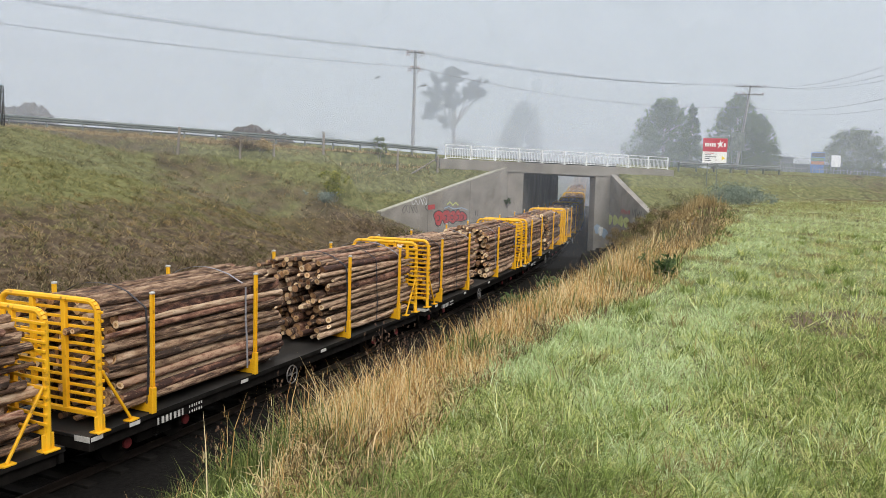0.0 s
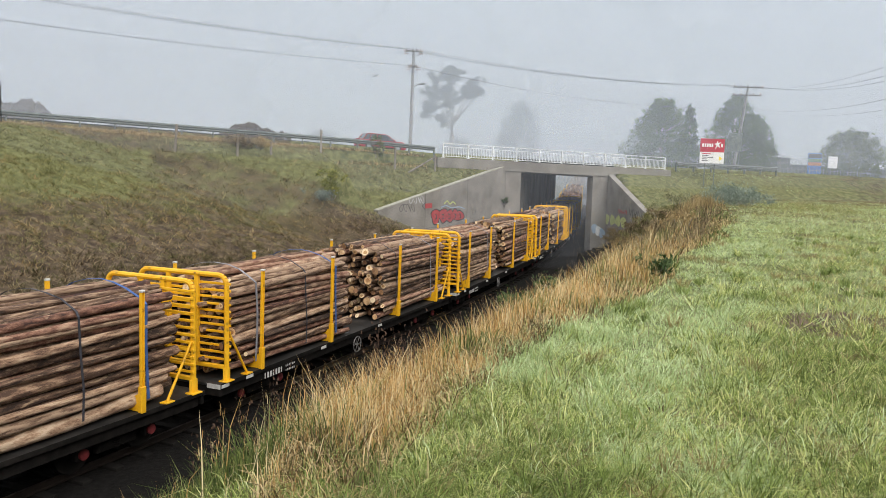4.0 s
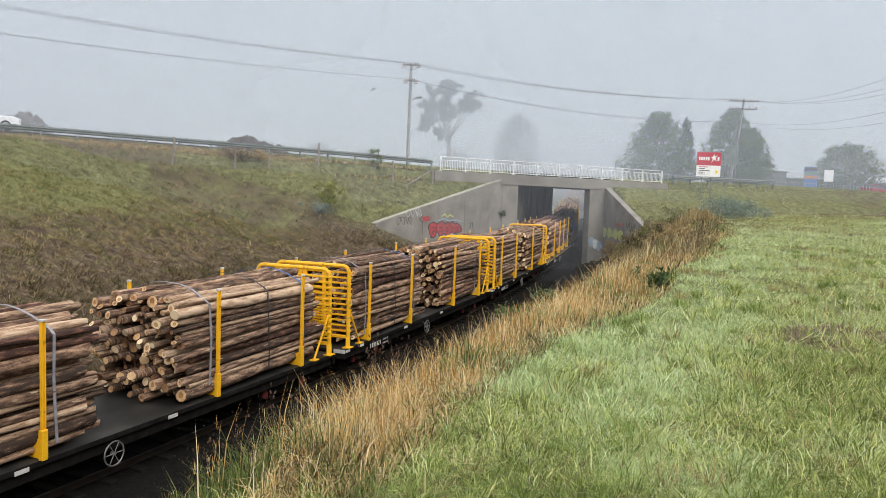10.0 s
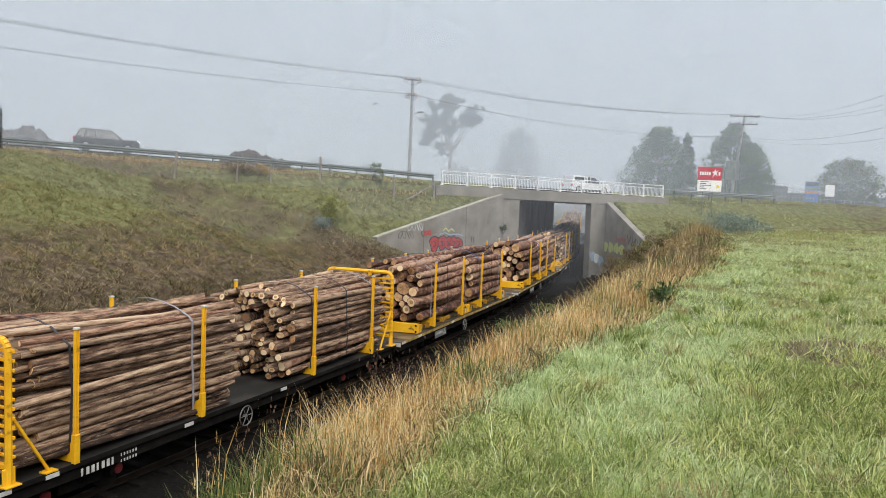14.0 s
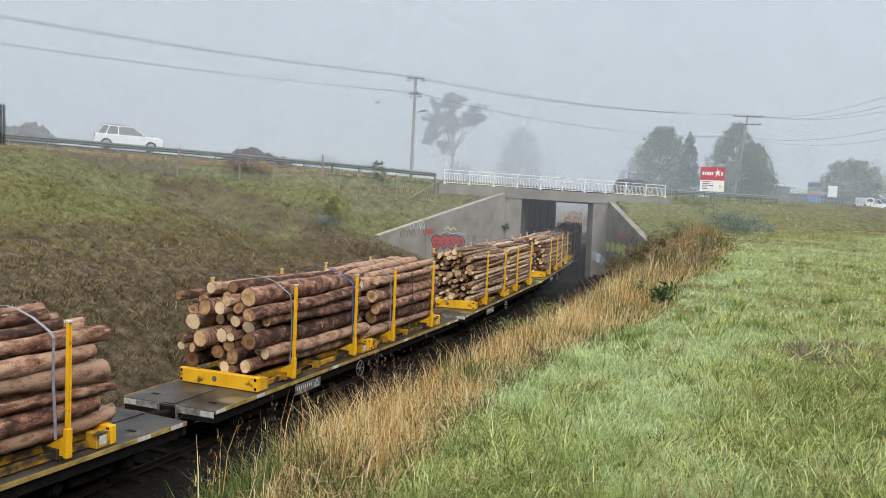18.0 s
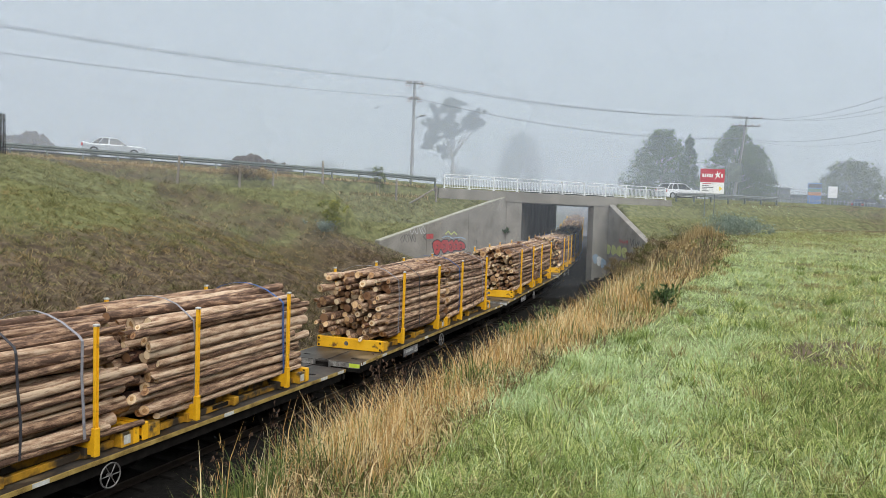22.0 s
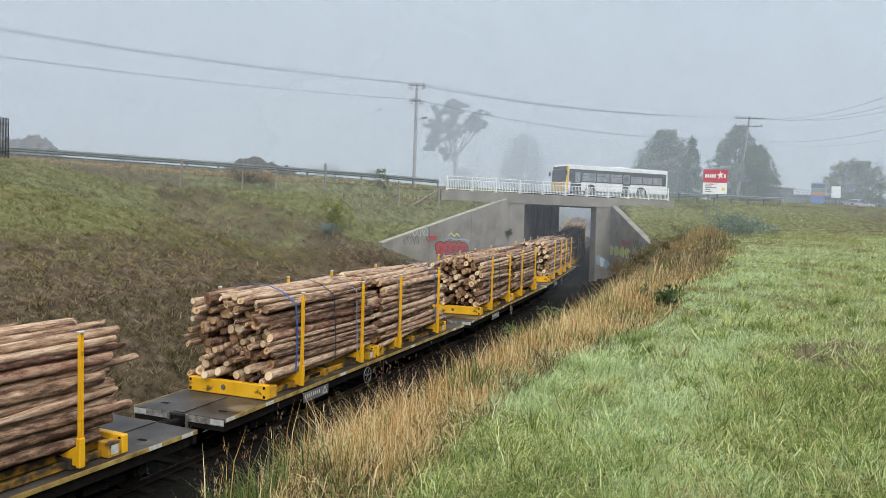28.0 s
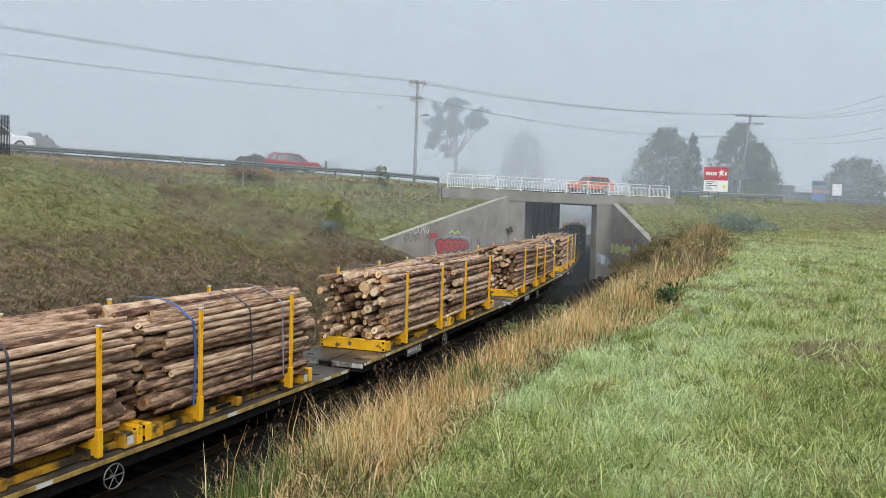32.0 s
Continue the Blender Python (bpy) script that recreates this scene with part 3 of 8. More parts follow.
def make_guard_rail(u0, u1, name_label, metal="galv_dark"):
    g = thing("guard_rail", name_label, "guard rail", group="roadside barriers")
    prof = [(0.0, -0.155), (0.0, -0.12), (-0.075, -0.09), (-0.075, -0.05), (-0.01, -0.02), (-0.01, 0.02), (-0.075, 0.05), (-0.075, 0.09), (0.0, 0.12), (0.0, 0.155)]
    post = mesh_of("post", bx(-0.05, 0.05, -0.075, 0.075, -0.3, 0.72, 0.006), M["galv_dark"])
    us = np.arange(u0, u1 + 0.1, 4.0)
    for a, b in zip(us[:-1], us[1:]):
        v, f = [], []
        for u in (a, b):
            for o, h in prof:
                p = road_pt(u, 0.35 + o)
                v.append((p[0], p[1], rz(u) + 0.62 + h))
        k = len(prof)
        for i in range(k - 1):
            f.append((i, i + 1, k + i + 1, k + i))
        me = sheet("beam", v, f, M[metal])
        ob = part("beam", me, None, g)
        so = ob.modifiers.new("thick", "SOLIDIFY")
        so.thickness = 0.006
    ang = math.atan2(ROAD_R[1], ROAD_R[0])
    for u in np.arange(u0, u1 + 0.1, 2.0):
        p = road_pt(u, 0.46)
        part("post", post, None, g, at=Matrix.Translation((p[0], p[1], rz(u))) @ Matrix.Rotation(ang, 4, "Z"))


M["galv_dark"] = surface("dull_galvanised", [(0.13, 0.15, 0.145), (0.21, 0.235, 0.225)], 0.55, 0.3, scale=2, fine=40, bump=0.08)
make_guard_rail(-64.6, -0.5, "long dull galvanised W-beam guard rail above the embankment")
make_guard_rail(22.5, 34.5, "short galvanised guard rail past the bridge", "galv")


# ---- the railway ----
def make_track():
    v, f = [], []
    prof = [(-2.9, -0.42), (-1.95, -0.20), (1.95, -0.20), (3.3, -0.42)]
    ss = list(np.arange(-70, 215, 3.0))
    for s in ss:
        for l, z in prof[:-1] + [(3.3, -0.42) if s < 58 else (5.4, -0.30)]:
            v.append(arc(s, l, z))
    k = len(prof)
    for i in range(len(ss) - 1):
        for j in range(k - 1):
            f.append((i * k + j, i * k + j + 1, (i + 1) * k + j + 1, (i + 1) * k + j))
    thing("ballast", "sooty stone ballast bed, the train's shade painted into its colour", "ballast", kind="structure", data=sheet("ballast", v, f, M["ballast"]))
    t = thing("railway_track", "narrow gauge railway track with steel rails", "railway track", kind="structure")
    prof = [(-0.06, -0.14), (-0.06, -0.125), (-0.01, -0.11), (-0.01, -0.04), (-0.034, -0.03), (-0.034, 0.0), (0.034, 0.0), (0.034, -0.03), (0.01, -0.04), (0.01, -0.11), (0.06, -0.125), (0.06, -0.14)]
    for g in (-0.567, 0.567):
        v, f = [], []
        for s in ss:
            for l, z in prof:
                v.append(arc(s, g + l + SHIFT, z))
        k = len(prof)
        for i in range(len(ss) - 1):
            for j in range(k - 1):
                f.append((i * k + j, i * k + j + 1, (i + 1) * k + j + 1, (i + 1) * k + j))
        part("rail", sheet("rail", v, f, M["rail"]), None, t)
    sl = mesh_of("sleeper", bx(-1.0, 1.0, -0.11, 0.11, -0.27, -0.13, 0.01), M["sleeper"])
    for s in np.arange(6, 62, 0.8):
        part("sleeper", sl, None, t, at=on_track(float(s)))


make_track()


# ---- the train ----
def travel(t):
    u = (t - 16) / 16
    return 16 * (6.6699 * u - 0.0432 * (u * u - 1) + 0.0282 * (u ** 3 - u) + 0.0149 * (u ** 4 - 1))


DECK = 1.0


def log_mesh(seed, bark, n=9, rings=8):
    """A log one metre across and one metre long: tapered, crooked, knobbly, with sawn ends inside a rim of bark."""
    r = random.Random(seed)
    bm = bmesh.new()
    bow = (r.uniform(-0.28, 0.28), r.uniform(-0.28, 0.28))
    taper = r.uniform(0.70, 0.95)
    if r.random() < 0.5:
        taper = 1 / taper
    loops = []
    for i in range(rings):
        t = i / (rings - 1)
        rad = 0.5 * (1 + (taper - 1) * (t - 0.5)) * r.uniform(0.90, 1.06)
        if 0 < i < rings - 1 and r.random() < 0.22:
            rad *= 1.12
        cx, cz = bow[0] * math.sin(t * 3.1) + r.uniform(-0.07, 0.07), bow[1] * math.sin(t * 3.1) + r.uniform(-0.07, 0.07)
        tilt = r.uniform(-0.012, 0.012) if i in (0, rings - 1) else 0
        loops.append([bm.verts.new((cx + rad * math.cos(a) * r.uniform(0.92, 1.06), t - 0.5 + tilt * math.cos(a), cz + rad * math.sin(a) * r.uniform(0.92, 1.06))) for a in [2 * math.pi * k / n for k in range(n)]])
    for i in range(rings - 1):
        for k in range(n):
            f = bm.faces.new((loops[i][k], loops[i][(k + 1) % n], loops[i + 1][(k + 1) % n], loops[i + 1][k]))
            f.smooth = True
    for lp, o in ((loops[0], -0.0006), (loops[-1], 0.0006)):
        mid = sum((v.co for v in lp), Vector()) / n
        inner = [bm.verts.new(mid + (v.co - mid) * 0.90 + Vector((0, o, 0))) for v in lp]
        for k in range(n):
            bm.faces.new((lp[k], lp[(k + 1) % n], inner[(k + 1) % n], inner[k]))
        if r.random() < 0.6 and n > 8:
            hc = mid + Vector((r.uniform(-0.06, 0.06), o, r.uniform(-0.06, 0.06)))
            heart = [bm.verts.new(hc + (v.co - mid) * r.uniform(0.36, 0.52)) for v in lp]
            for k in range(n):
                bm.faces.new((inner[k], inner[(k + 1) % n], heart[(k + 1) % n], heart[k])).material_index = 1
            bm.faces.new(heart).material_index = 2
        else:
            bm.faces.new(inner).material_index = 1
    bmesh.ops.recalc_face_normals(bm, faces=bm.faces)
    return mesh_of("log", bm, [M[bark], M["cut"], M["heart"]])


LOGS = {b: [log_mesh(i * 7 + j * 100, b) for i in range(9)] for j, b in enumerate(("bark_dark", "bark_red", "bark_light"))}

CORE = {b: [log_mesh(i * 7 + j * 100, b, 8, 3) for i in range(4)] for j, b in enumerate(("bark_dark", "bark_red", "bark_light"))}


def strap(y, w, mat, top, tight):
    """A webbing strap over a bundle, down both its sides."""
    pts = [(tight, 0.10), (tight + 0.01, 0.7), (tight, 1.3), (tight - 0.03, top[0] - 0.05), (tight - 0.14, top[0] + 0.04)]
    pts += [(x, top[0] + 0.05 + (top[1] - top[0]) * (1 - (x / (tight - 0.1)) ** 2)) for x in (0.75, 0.38, 0.0)]
    full = pts + [(-x, z) for x, z in pts[-2::-1]]
    bm = bmesh.new()
    rows = []
    for i, (x, z) in enumerate(full):
        dy = 0.03 * math.sin(i * 1.7 + y)
        rows.append((bm.verts.new((x, y + dy - w / 2, z)), bm.verts.new((x, y + dy + w / 2, z))))
    for a, b in zip(rows[:-1], rows[1:]):
        bm.faces.new((a[0], a[1], b[1], b[0]))
    g = bmesh.ops.extrude_face_region(bm, geom=bm.faces[:])
    for el in g["geom"]:
        if isinstance(el, bmesh.types.BMVert):
            el.co.x += 0.006 if el.co.x > 0 else -0.006
            el.co.z += 0.006
    bmesh.ops.recalc_face_normals(bm, faces=bm.faces)
    return mesh_of("strap", bm, M[mat])


def settled(r, half, height, crown, rad):
    """Rounds dropped one by one into a crate, each where it comes to rest lowest: (x, z, radius)."""
    done = np.zeros((0, 3))
    missed = 0
    while missed < 12 and len(done) < 260:
        rr = r.uniform(*rad) if r.random() < 0.88 else r.uniform(rad[1], rad[1] * 1.4)
        xs = np.linspace(-half + rr, half - rr, 48) + r.uniform(-0.01, 0.01)
        z = np.full(len(xs), rr)
        if len(done):
            gap = (done[None, :, 2] + rr) ** 2 - (xs[:, None] - done[None, :, 0]) ** 2
            z = np.maximum(z, np.where(gap > 0, done[None, :, 1] + np.sqrt(np.maximum(gap, 0)), rr).max(1))
        top = height + crown * (1 - (xs / half) ** 2)
        z = np.where(z + rr > top, 99, z)
        i = int(z.argmin())
        if z[i] > 90:
            missed += 1
            continue
        done = np.vstack([done, (xs[i], z[i], rr)])
    return done


def bundle(seed, length, barks, rad, height, straps, label, crown=0.22, ragged=0.25, half=1.23, joined=False):
    """A stack of logs lying along y about the origin, its underside at z = 0. barks: names with weights; rad: least and greatest radius."""
    r = random.Random(seed)
    b = thing("log_bundle", label, "log bundle", group="log bundles on the train")
    heap_of = []
    for x, zz, rr in settled(r, half, height, crown, rad):
        bark = r.choices([k for k, _ in barks], [w for _, w in barks])[0]
        ln = length * r.uniform(0.90, 1.03)
        off = r.uniform(-ragged, ragged) * (1.0 if r.random() < 0.8 else 1.35)
        m = Matrix.Translation((x, off, zz)) @ Matrix.Rotation(r.gauss(0, 0.013), 4, "Z") @ Matrix.Rotation(r.gauss(0, 0.017), 4, "X")
        m = m @ Matrix.Rotation(r.choice((0, math.pi)), 4, "Z") @ Matrix.Rotation(r.uniform(0, 6.28), 4, "Y") @ Matrix.Diagonal((rr * 1.96, ln, rr * 1.96, 1))
        crest = height + crown * (1 - (x / half) ** 2)
        if joined or (-half + 0.36 < x < half - 0.95 and zz < crest - 0.62):
            heap_of.append((r.choice(CORE[bark]), m))
        else:
            part("log", r.choice(LOGS[bark]), None, b, at=m)
    if heap_of:
        bm = bmesh.new()
        for me, m in heap_of:
            k = len(bm.verts)
            bm.from_mesh(me)
            bm.verts.ensure_lookup_table()
            bmesh.ops.transform(bm, matrix=m, verts=bm.verts[k:])
        part("log_core", bm, [M[barks[0][0]], M["cut"], M["heart"]], b)["kind"] = "stuff"
    for y, w, mat in straps:
        part("strap", strap(y, w, mat, (height + 0.0, height + crown + 0.02), half + 0.045), None, b, {"strap_blue": "blue webbing strap", "strap_grey": "grey webbing strap", "strap_dark": "dark strap"}[mat])
    return b


def wheel_mesh():
    bm = bmesh.new()
    rod(bm, (-0.065, 0, 0), (0.065, 0, 0), 0.42, 20)
    rod(bm, (-0.09, 0, 0), (-0.065, 0, 0), 0.45, 20)
    rod(bm, (-0.12, 0, 0), (0.12, 0, 0), 0.10, 10)
    return mesh_of("wheel", bm, M["black_steel"])


M["axle_red"] = surface("grimy_red_paint", [(0.05, 0.008, 0.008), (0.16, 0.02, 0.022), (0.26, 0.035, 0.035)], 0.6, scale=6, fine=40)
WHEEL = wheel_mesh()


def add_bogie(w, y, cover="black_steel"):
    bm = bmesh.new()
    for sx in (-1, 1):
        x = sx * 0.86
        box(bm, x - 0.06, x + 0.06, y - 1.05, y + 1.05, 0.50, 0.66, 0.02)
        box(bm, x - 0.06, x + 0.06, y - 0.5, y + 0.5, 0.30, 0.50, 0.02)
        for dy in (-0.85, 0.85):
            box(bm, x - 0.09, x + 0.09, y + dy - 0.14, y + dy + 0.14, 0.30, 0.56, 0.03)
    box(bm, -0.9, 0.9, y - 0.2, y + 0.2, 0.45, 0.78, 0.02)
    f = part("bogie", bm, M["black_steel"], w, "dark cast steel bogie, underframe shade put into its colour")
    sp = mesh_of("spring", bm_spring(), M["black_steel"])
    for sx in (-1, 1):
        part("spring", sp, None, f, at=Matrix.Translation((sx * 0.88, y, 0.4)))
        for dy in (-0.85, 0.85):
            part("wheel", WHEEL, None, f, at=Matrix.Translation((sx * 0.60, y + dy, 0.42)) @ Matrix.Rotation(0 if sx > 0 else math.pi, 4, "Z"))
    for sx in (-1, 1):
        for dy in (-0.85, 0.85):
            part("axle_cover", rod(bmesh.new(), (sx * 0.945, y + dy, 0.43), (sx * 1.0, y + dy, 0.43), 0.11, 12), M[cover], f, "grimy red axle-box cover" if cover == "axle_red" else "")
    for dy in (-0.85, 0.85):
        part("axle", rod(bmesh.new(), (-0.6, y + dy, 0.42), (0.6, y + dy, 0.42), 0.07), M["black_steel"], f)


def bm_spring():
    bm = bmesh.new()
    for k in range(5):
        rod(bm, (0, 0, -0.08 + k * 0.045), (0, 0, -0.055 + k * 0.045), 0.09, 10)
    return bm


def add_coupler(w, y, sgn):
    bm = bmesh.new()
    box(bm, -0.10, 0.10, min(y, y + sgn * 0.42), max(y, y + sgn * 0.42), 0.66, 0.86, 0.02)
    box(bm, -0.17, 0.15, min(y + sgn * 0.26, y + sgn * 0.46), max(y + sgn * 0.26, y + sgn * 0.46), 0.62, 0.90, 0.03)
    part("coupler", bm, M["black_steel"], w, "rusty automatic coupler")
    bm = bmesh.new()
    pts = [Vector((0.42, y, 0.8)), Vector((0.42, y + sgn * 0.15, 0.66)), Vector((0.34, y + sgn * 0.3, 0.52)), Vector((0.24, y + sgn * 0.42, 0.56))]
    for a, c in zip(pts[:-1], pts[1:]):
        rod(bm, a, c, 0.024, 6)
    part("brake_hose", bm, M["black_steel"], w, "black brake hose")


def hand_wheel():
    bm = bmesh.new()
    n = 18
    ring = [Vector((0, 0.24 * math.cos(2 * math.pi * i / n), 0.24 * math.sin(2 * math.pi * i / n))) for i in range(n)]
    for i in range(n):
        rod(bm, ring[i], ring[(i + 1) % n], 0.016, 5)
    for i in range(0, n, 3):
        rod(bm, (0, 0, 0), ring[i], 0.011, 4)
    rod(bm, (-0.08, 0, 0), (0.03, 0, 0), 0.035, 8)
    return mesh_of("hand_wheel", bm, M["grey_metal"])


M["grey_metal"] = surface("worn_grey_metal", [(0.10, 0.10, 0.095), (0.24, 0.23, 0.22)], 0.5, 0.4, scale=6, fine=50)
M["plate_white"] = surface("dirty_white_paint", [(0.40, 0.40, 0.38), (0.66, 0.66, 0.63)], 0.7, scale=9, fine=60)
HAND_WHEEL = hand_wheel()


def stake_mesh(h):
    """A log stake: a stout foot, a slimmer upright and a cap."""
    bm = bmesh.new()
    box(bm, -0.045, 0.06, -0.065, 0.065, 0, 0.55, 0.012)
    box(bm, -0.03, 0.012, -0.042, 0.042, 0.52, h - 0.03, 0.006)
    box(bm, 0.010, 0.037, -0.044, -0.022, 0.52, h - 0.03, 0.004)
    box(bm, 0.010, 0.037, 0.022, 0.044, 0.52, h - 0.03, 0.004)
    return mesh_of("stake", bm, M["yellow"])


STAKE = stake_mesh(2.50)
CAP = mesh_of("cap", bx(-0.04, 0.047, -0.052, 0.052, 2.475, 2.52, 0.008), M["plate_white"])


def gusset_mesh():
    bm = bmesh.new()
    v = [bm.verts.new(p) for p in ((-0.05, 0.0, 0.02), (-0.55, 0.0, 0.02), (-0.55, 0.0, 0.12), (-0.05, 0.0, 0.40))]
    f = bm.faces.new(v)
    g = bmesh.ops.extrude_face_region(bm, geom=[f])
    bmesh.ops.translate(bm, vec=(0, 0.07, 0), verts=[x for x in g["geom"] if isinstance(x, bmesh.types.BMVert)])
    bmesh.ops.translate(bm, vec=(0, -0.035, 0), verts=bm.verts[:])
    bmesh.ops.recalc_face_normals(bm, faces=bm.faces)
    return mesh_of("bracket", bm, M["yellow"])


GUSSET = gusset_mesh()


def add_stakes(owner, ys, z0, x=1.325, lean=0.012):
    for y in ys:
        for sx in (1, -1):
            m = Matrix.Translation((sx * x, y, z0)) @ Matrix.Rotation(0 if sx > 0 else math.pi, 4, "Z") @ Matrix.Rotation(lean, 4, "Y")
            s = part("stake", STAKE, None, owner, at=m)
            if owner.parent is None:
                part("cap", CAP, None, s, "pale steel cap")
                part("bracket", GUSSET, None, s)
            else:
                part("cap", CAP, None, owner, "pale steel cap", at=m)
                part("bracket", GUSSET, None, owner, at=m)


SLAT = mesh_of("slat", bx(-1.34, 1.34, -0.022, 0.022, -0.028, 0.028, 0.006), M["yellow"])


def add_bulkhead(w, y, sgn):
    """A slatted end frame with rounded top corners, four uprights and two braces; sgn: +1 when its load lies beyond it."""
    bm = bmesh.new()
    h, hw = 2.50, 1.27
    n = 5
    pts = [Vector((-hw, 0, 0.02)), Vector((-hw, 0, h - 0.22))]
    pts += [Vector((-hw + 0.22 * (1 - math.cos(a)), 0, h - 0.22 + 0.22 * math.sin(a))) for a in [math.pi / 2 * i / n for i in range(1, n + 1)]]
    pts += [Vector((-p.x, 0, p.z)) for p in reversed(pts)]
    for a, b in zip(pts[:-1], pts[1:]):
        rod(bm, a, b, 0.062, 8)
    f = part("bulkhead", bm, M["yellow"], w, at=Matrix.Translation((0, y, DECK)))
    for x in (-0.42, 0.42):
        part("upright", bx(x - 0.055, x + 0.055, -0.045, 0.045, 0.33, h, 0.01), M["yellow"], f)
    for k in range(12):
        part("slat", SLAT, None, f, at=Matrix.Translation((0, sgn * 0.06, 0.50 + k * 0.163)))
    part("bottom_beam", bx(-hw, hw, -0.05, 0.05, 0.29, 0.38, 0.01), M["yellow"], f)
    for sx in (-1, 1):
        part("brace", bar(bmesh.new(), (sx * hw, sgn * 0.06, 1.18), (sx * (hw + 0.0), sgn * 0.78, 0.03), 0.05, 0.05, 0.008), M["yellow"], f)
        part("foot", box(bx(sx * hw - 0.12, sx * hw + 0.12, -0.14, 0.16, 0, 0.03, 0.004), sx * hw - 0.02, sx * hw + 0.02, -0.12, 0.12, 0.03, 0.32, 0.01), M["yellow"], f)
        part("foot", bx(sx * hw - 0.09, sx * hw + 0.09, sgn * 0.78 - 0.13, sgn * 0.78 + 0.13, 0, 0.03, 0.004), M["yellow"], f)


def text_bars(w, x, y0, z0, n, cw, h, gap=0.03):
    """White stencilled marks: a plain bar for each character."""
    bm = bmesh.new()
    for k in range(n):
        y = y0 + k * (cw + gap)
        box(bm, x, x + 0.004, y, y + cw * (0.82 if k % 3 else 0.55), z0 + h * 0.12, z0 + h * 0.88)
    part("stencil", bm, M["plate_white"], w, "white stencilled marks")["kind"] = "stuff"


def flat_base(w, y0, y1, edge, cover="black_steel", deck="deck"):
    """Deck, sole bars, cross beams, bogies and couplers, from y0 to y1."""
    part("deck", bx(-1.33, 1.33, y0, y1, DECK - 0.07, DECK, 0.01), M[deck], w, "worn steel deck with stains")
    L = y1 - y0
    for sx in (-1, 1):
        bm = bmesh.new()
        x0, x1 = sx * 1.19 - 0.05, sx * 1.19 + 0.05
        box(bm, x0, x1, y0 + 0.12, y1 - 0.12, DECK - 0.34, DECK - 0.072, 0.008)
        part("sole_bar", bm, M["black_steel"], w)
        part("edge_strip", bx(min(sx * 1.332, sx * 1.35), max(sx * 1.332, sx * 1.35), y0 + 0.02, y1 - 0.02, DECK - 0.085, DECK + 0.012, 0.004), edge, w)
    bm = bmesh.new()
    box(bm, -0.24, 0.24, y0 + 2.2, y1 - 2.2, DECK - 0.62, DECK - 0.08, 0.01)
    part("centre_sill", bm, M["black_steel"], w)
    for y in (y0, y1):
        s = 1 if y == y0 else -1
        part("head_stock", bx(-1.31, 1.31, min(y + s * 0.01, y + s * 0.11), max(y + s * 0.01, y + s * 0.11), DECK - 0.30, DECK - 0.071, 0.008), M["black_steel"], w)
        add_coupler(w, y + s * 0.05, -s)
    add_bogie(w, y0 + 2.1, cover)
    add_bogie(w, y1 - 2.1, cover)
    for k in range(6):
        y = y0 + L * (k + 1.5) / 8
        bm = bmesh.new()
        box(bm, -1.1, 1.1, y - 0.04, y + 0.04, DECK - 0.28, DECK - 0.072)
        part("cross_beam", bm, M["black_steel"], w)
    part("air_tank", rod(bmesh.new(), (0.6, y0 + L * 0.45, 0.52), (0.6, y0 + L * 0.45 + 1.1, 0.52), 0.2, 14), M["black_steel"], w)
    part("hand_wheel", HAND_WHEEL, None, w, "spoked handbrake wheel", at=Matrix.Translation((1.39, y0 + L * 0.44, DECK - 0.36)))


def bulkhead_wagon():
    """Origin midway along, on rail level. The deck is 14.9 m long."""
    w = thing("log_wagon", "black flat wagon with tall yellow slatted bulkheads and stakes", "railway wagon", group="log wagons of the train")
    flat_base(w, -7.45, 7.45, M["black_steel"], "axle_red", "deck_black")
    add_bulkhead(w, -7.15, 1)
    add_bulkhead(w, 7.15, -1)
    add_stakes(w, (-5.85, -2.42, 2.2, 5.62), DECK)
    text_bars(w, 1.356, -5.75, DECK - 0.30, 7, 0.085, 0.19, 0.035)
    text_bars(w, 1.356, -4.8, DECK - 0.19, 6, 0.045, 0.075, 0.03)
    text_bars(w, 1.356, -4.8, DECK - 0.31, 6, 0.045, 0.075, 0.03)
    for y in (-7.44, -6.5, 0.6, -3.0):
        part("reflector", bx(1.352, 1.358, y, y + 0.28, DECK - 0.10, DECK - 0.02), M["plate_white"], w, "white reflective plate")
    part("end_plate", bx(0.95, 1.33, -7.458, -7.45, DECK - 0.12, DECK - 0.01), M["plate_white"], w, "white reflective plate")
    return w


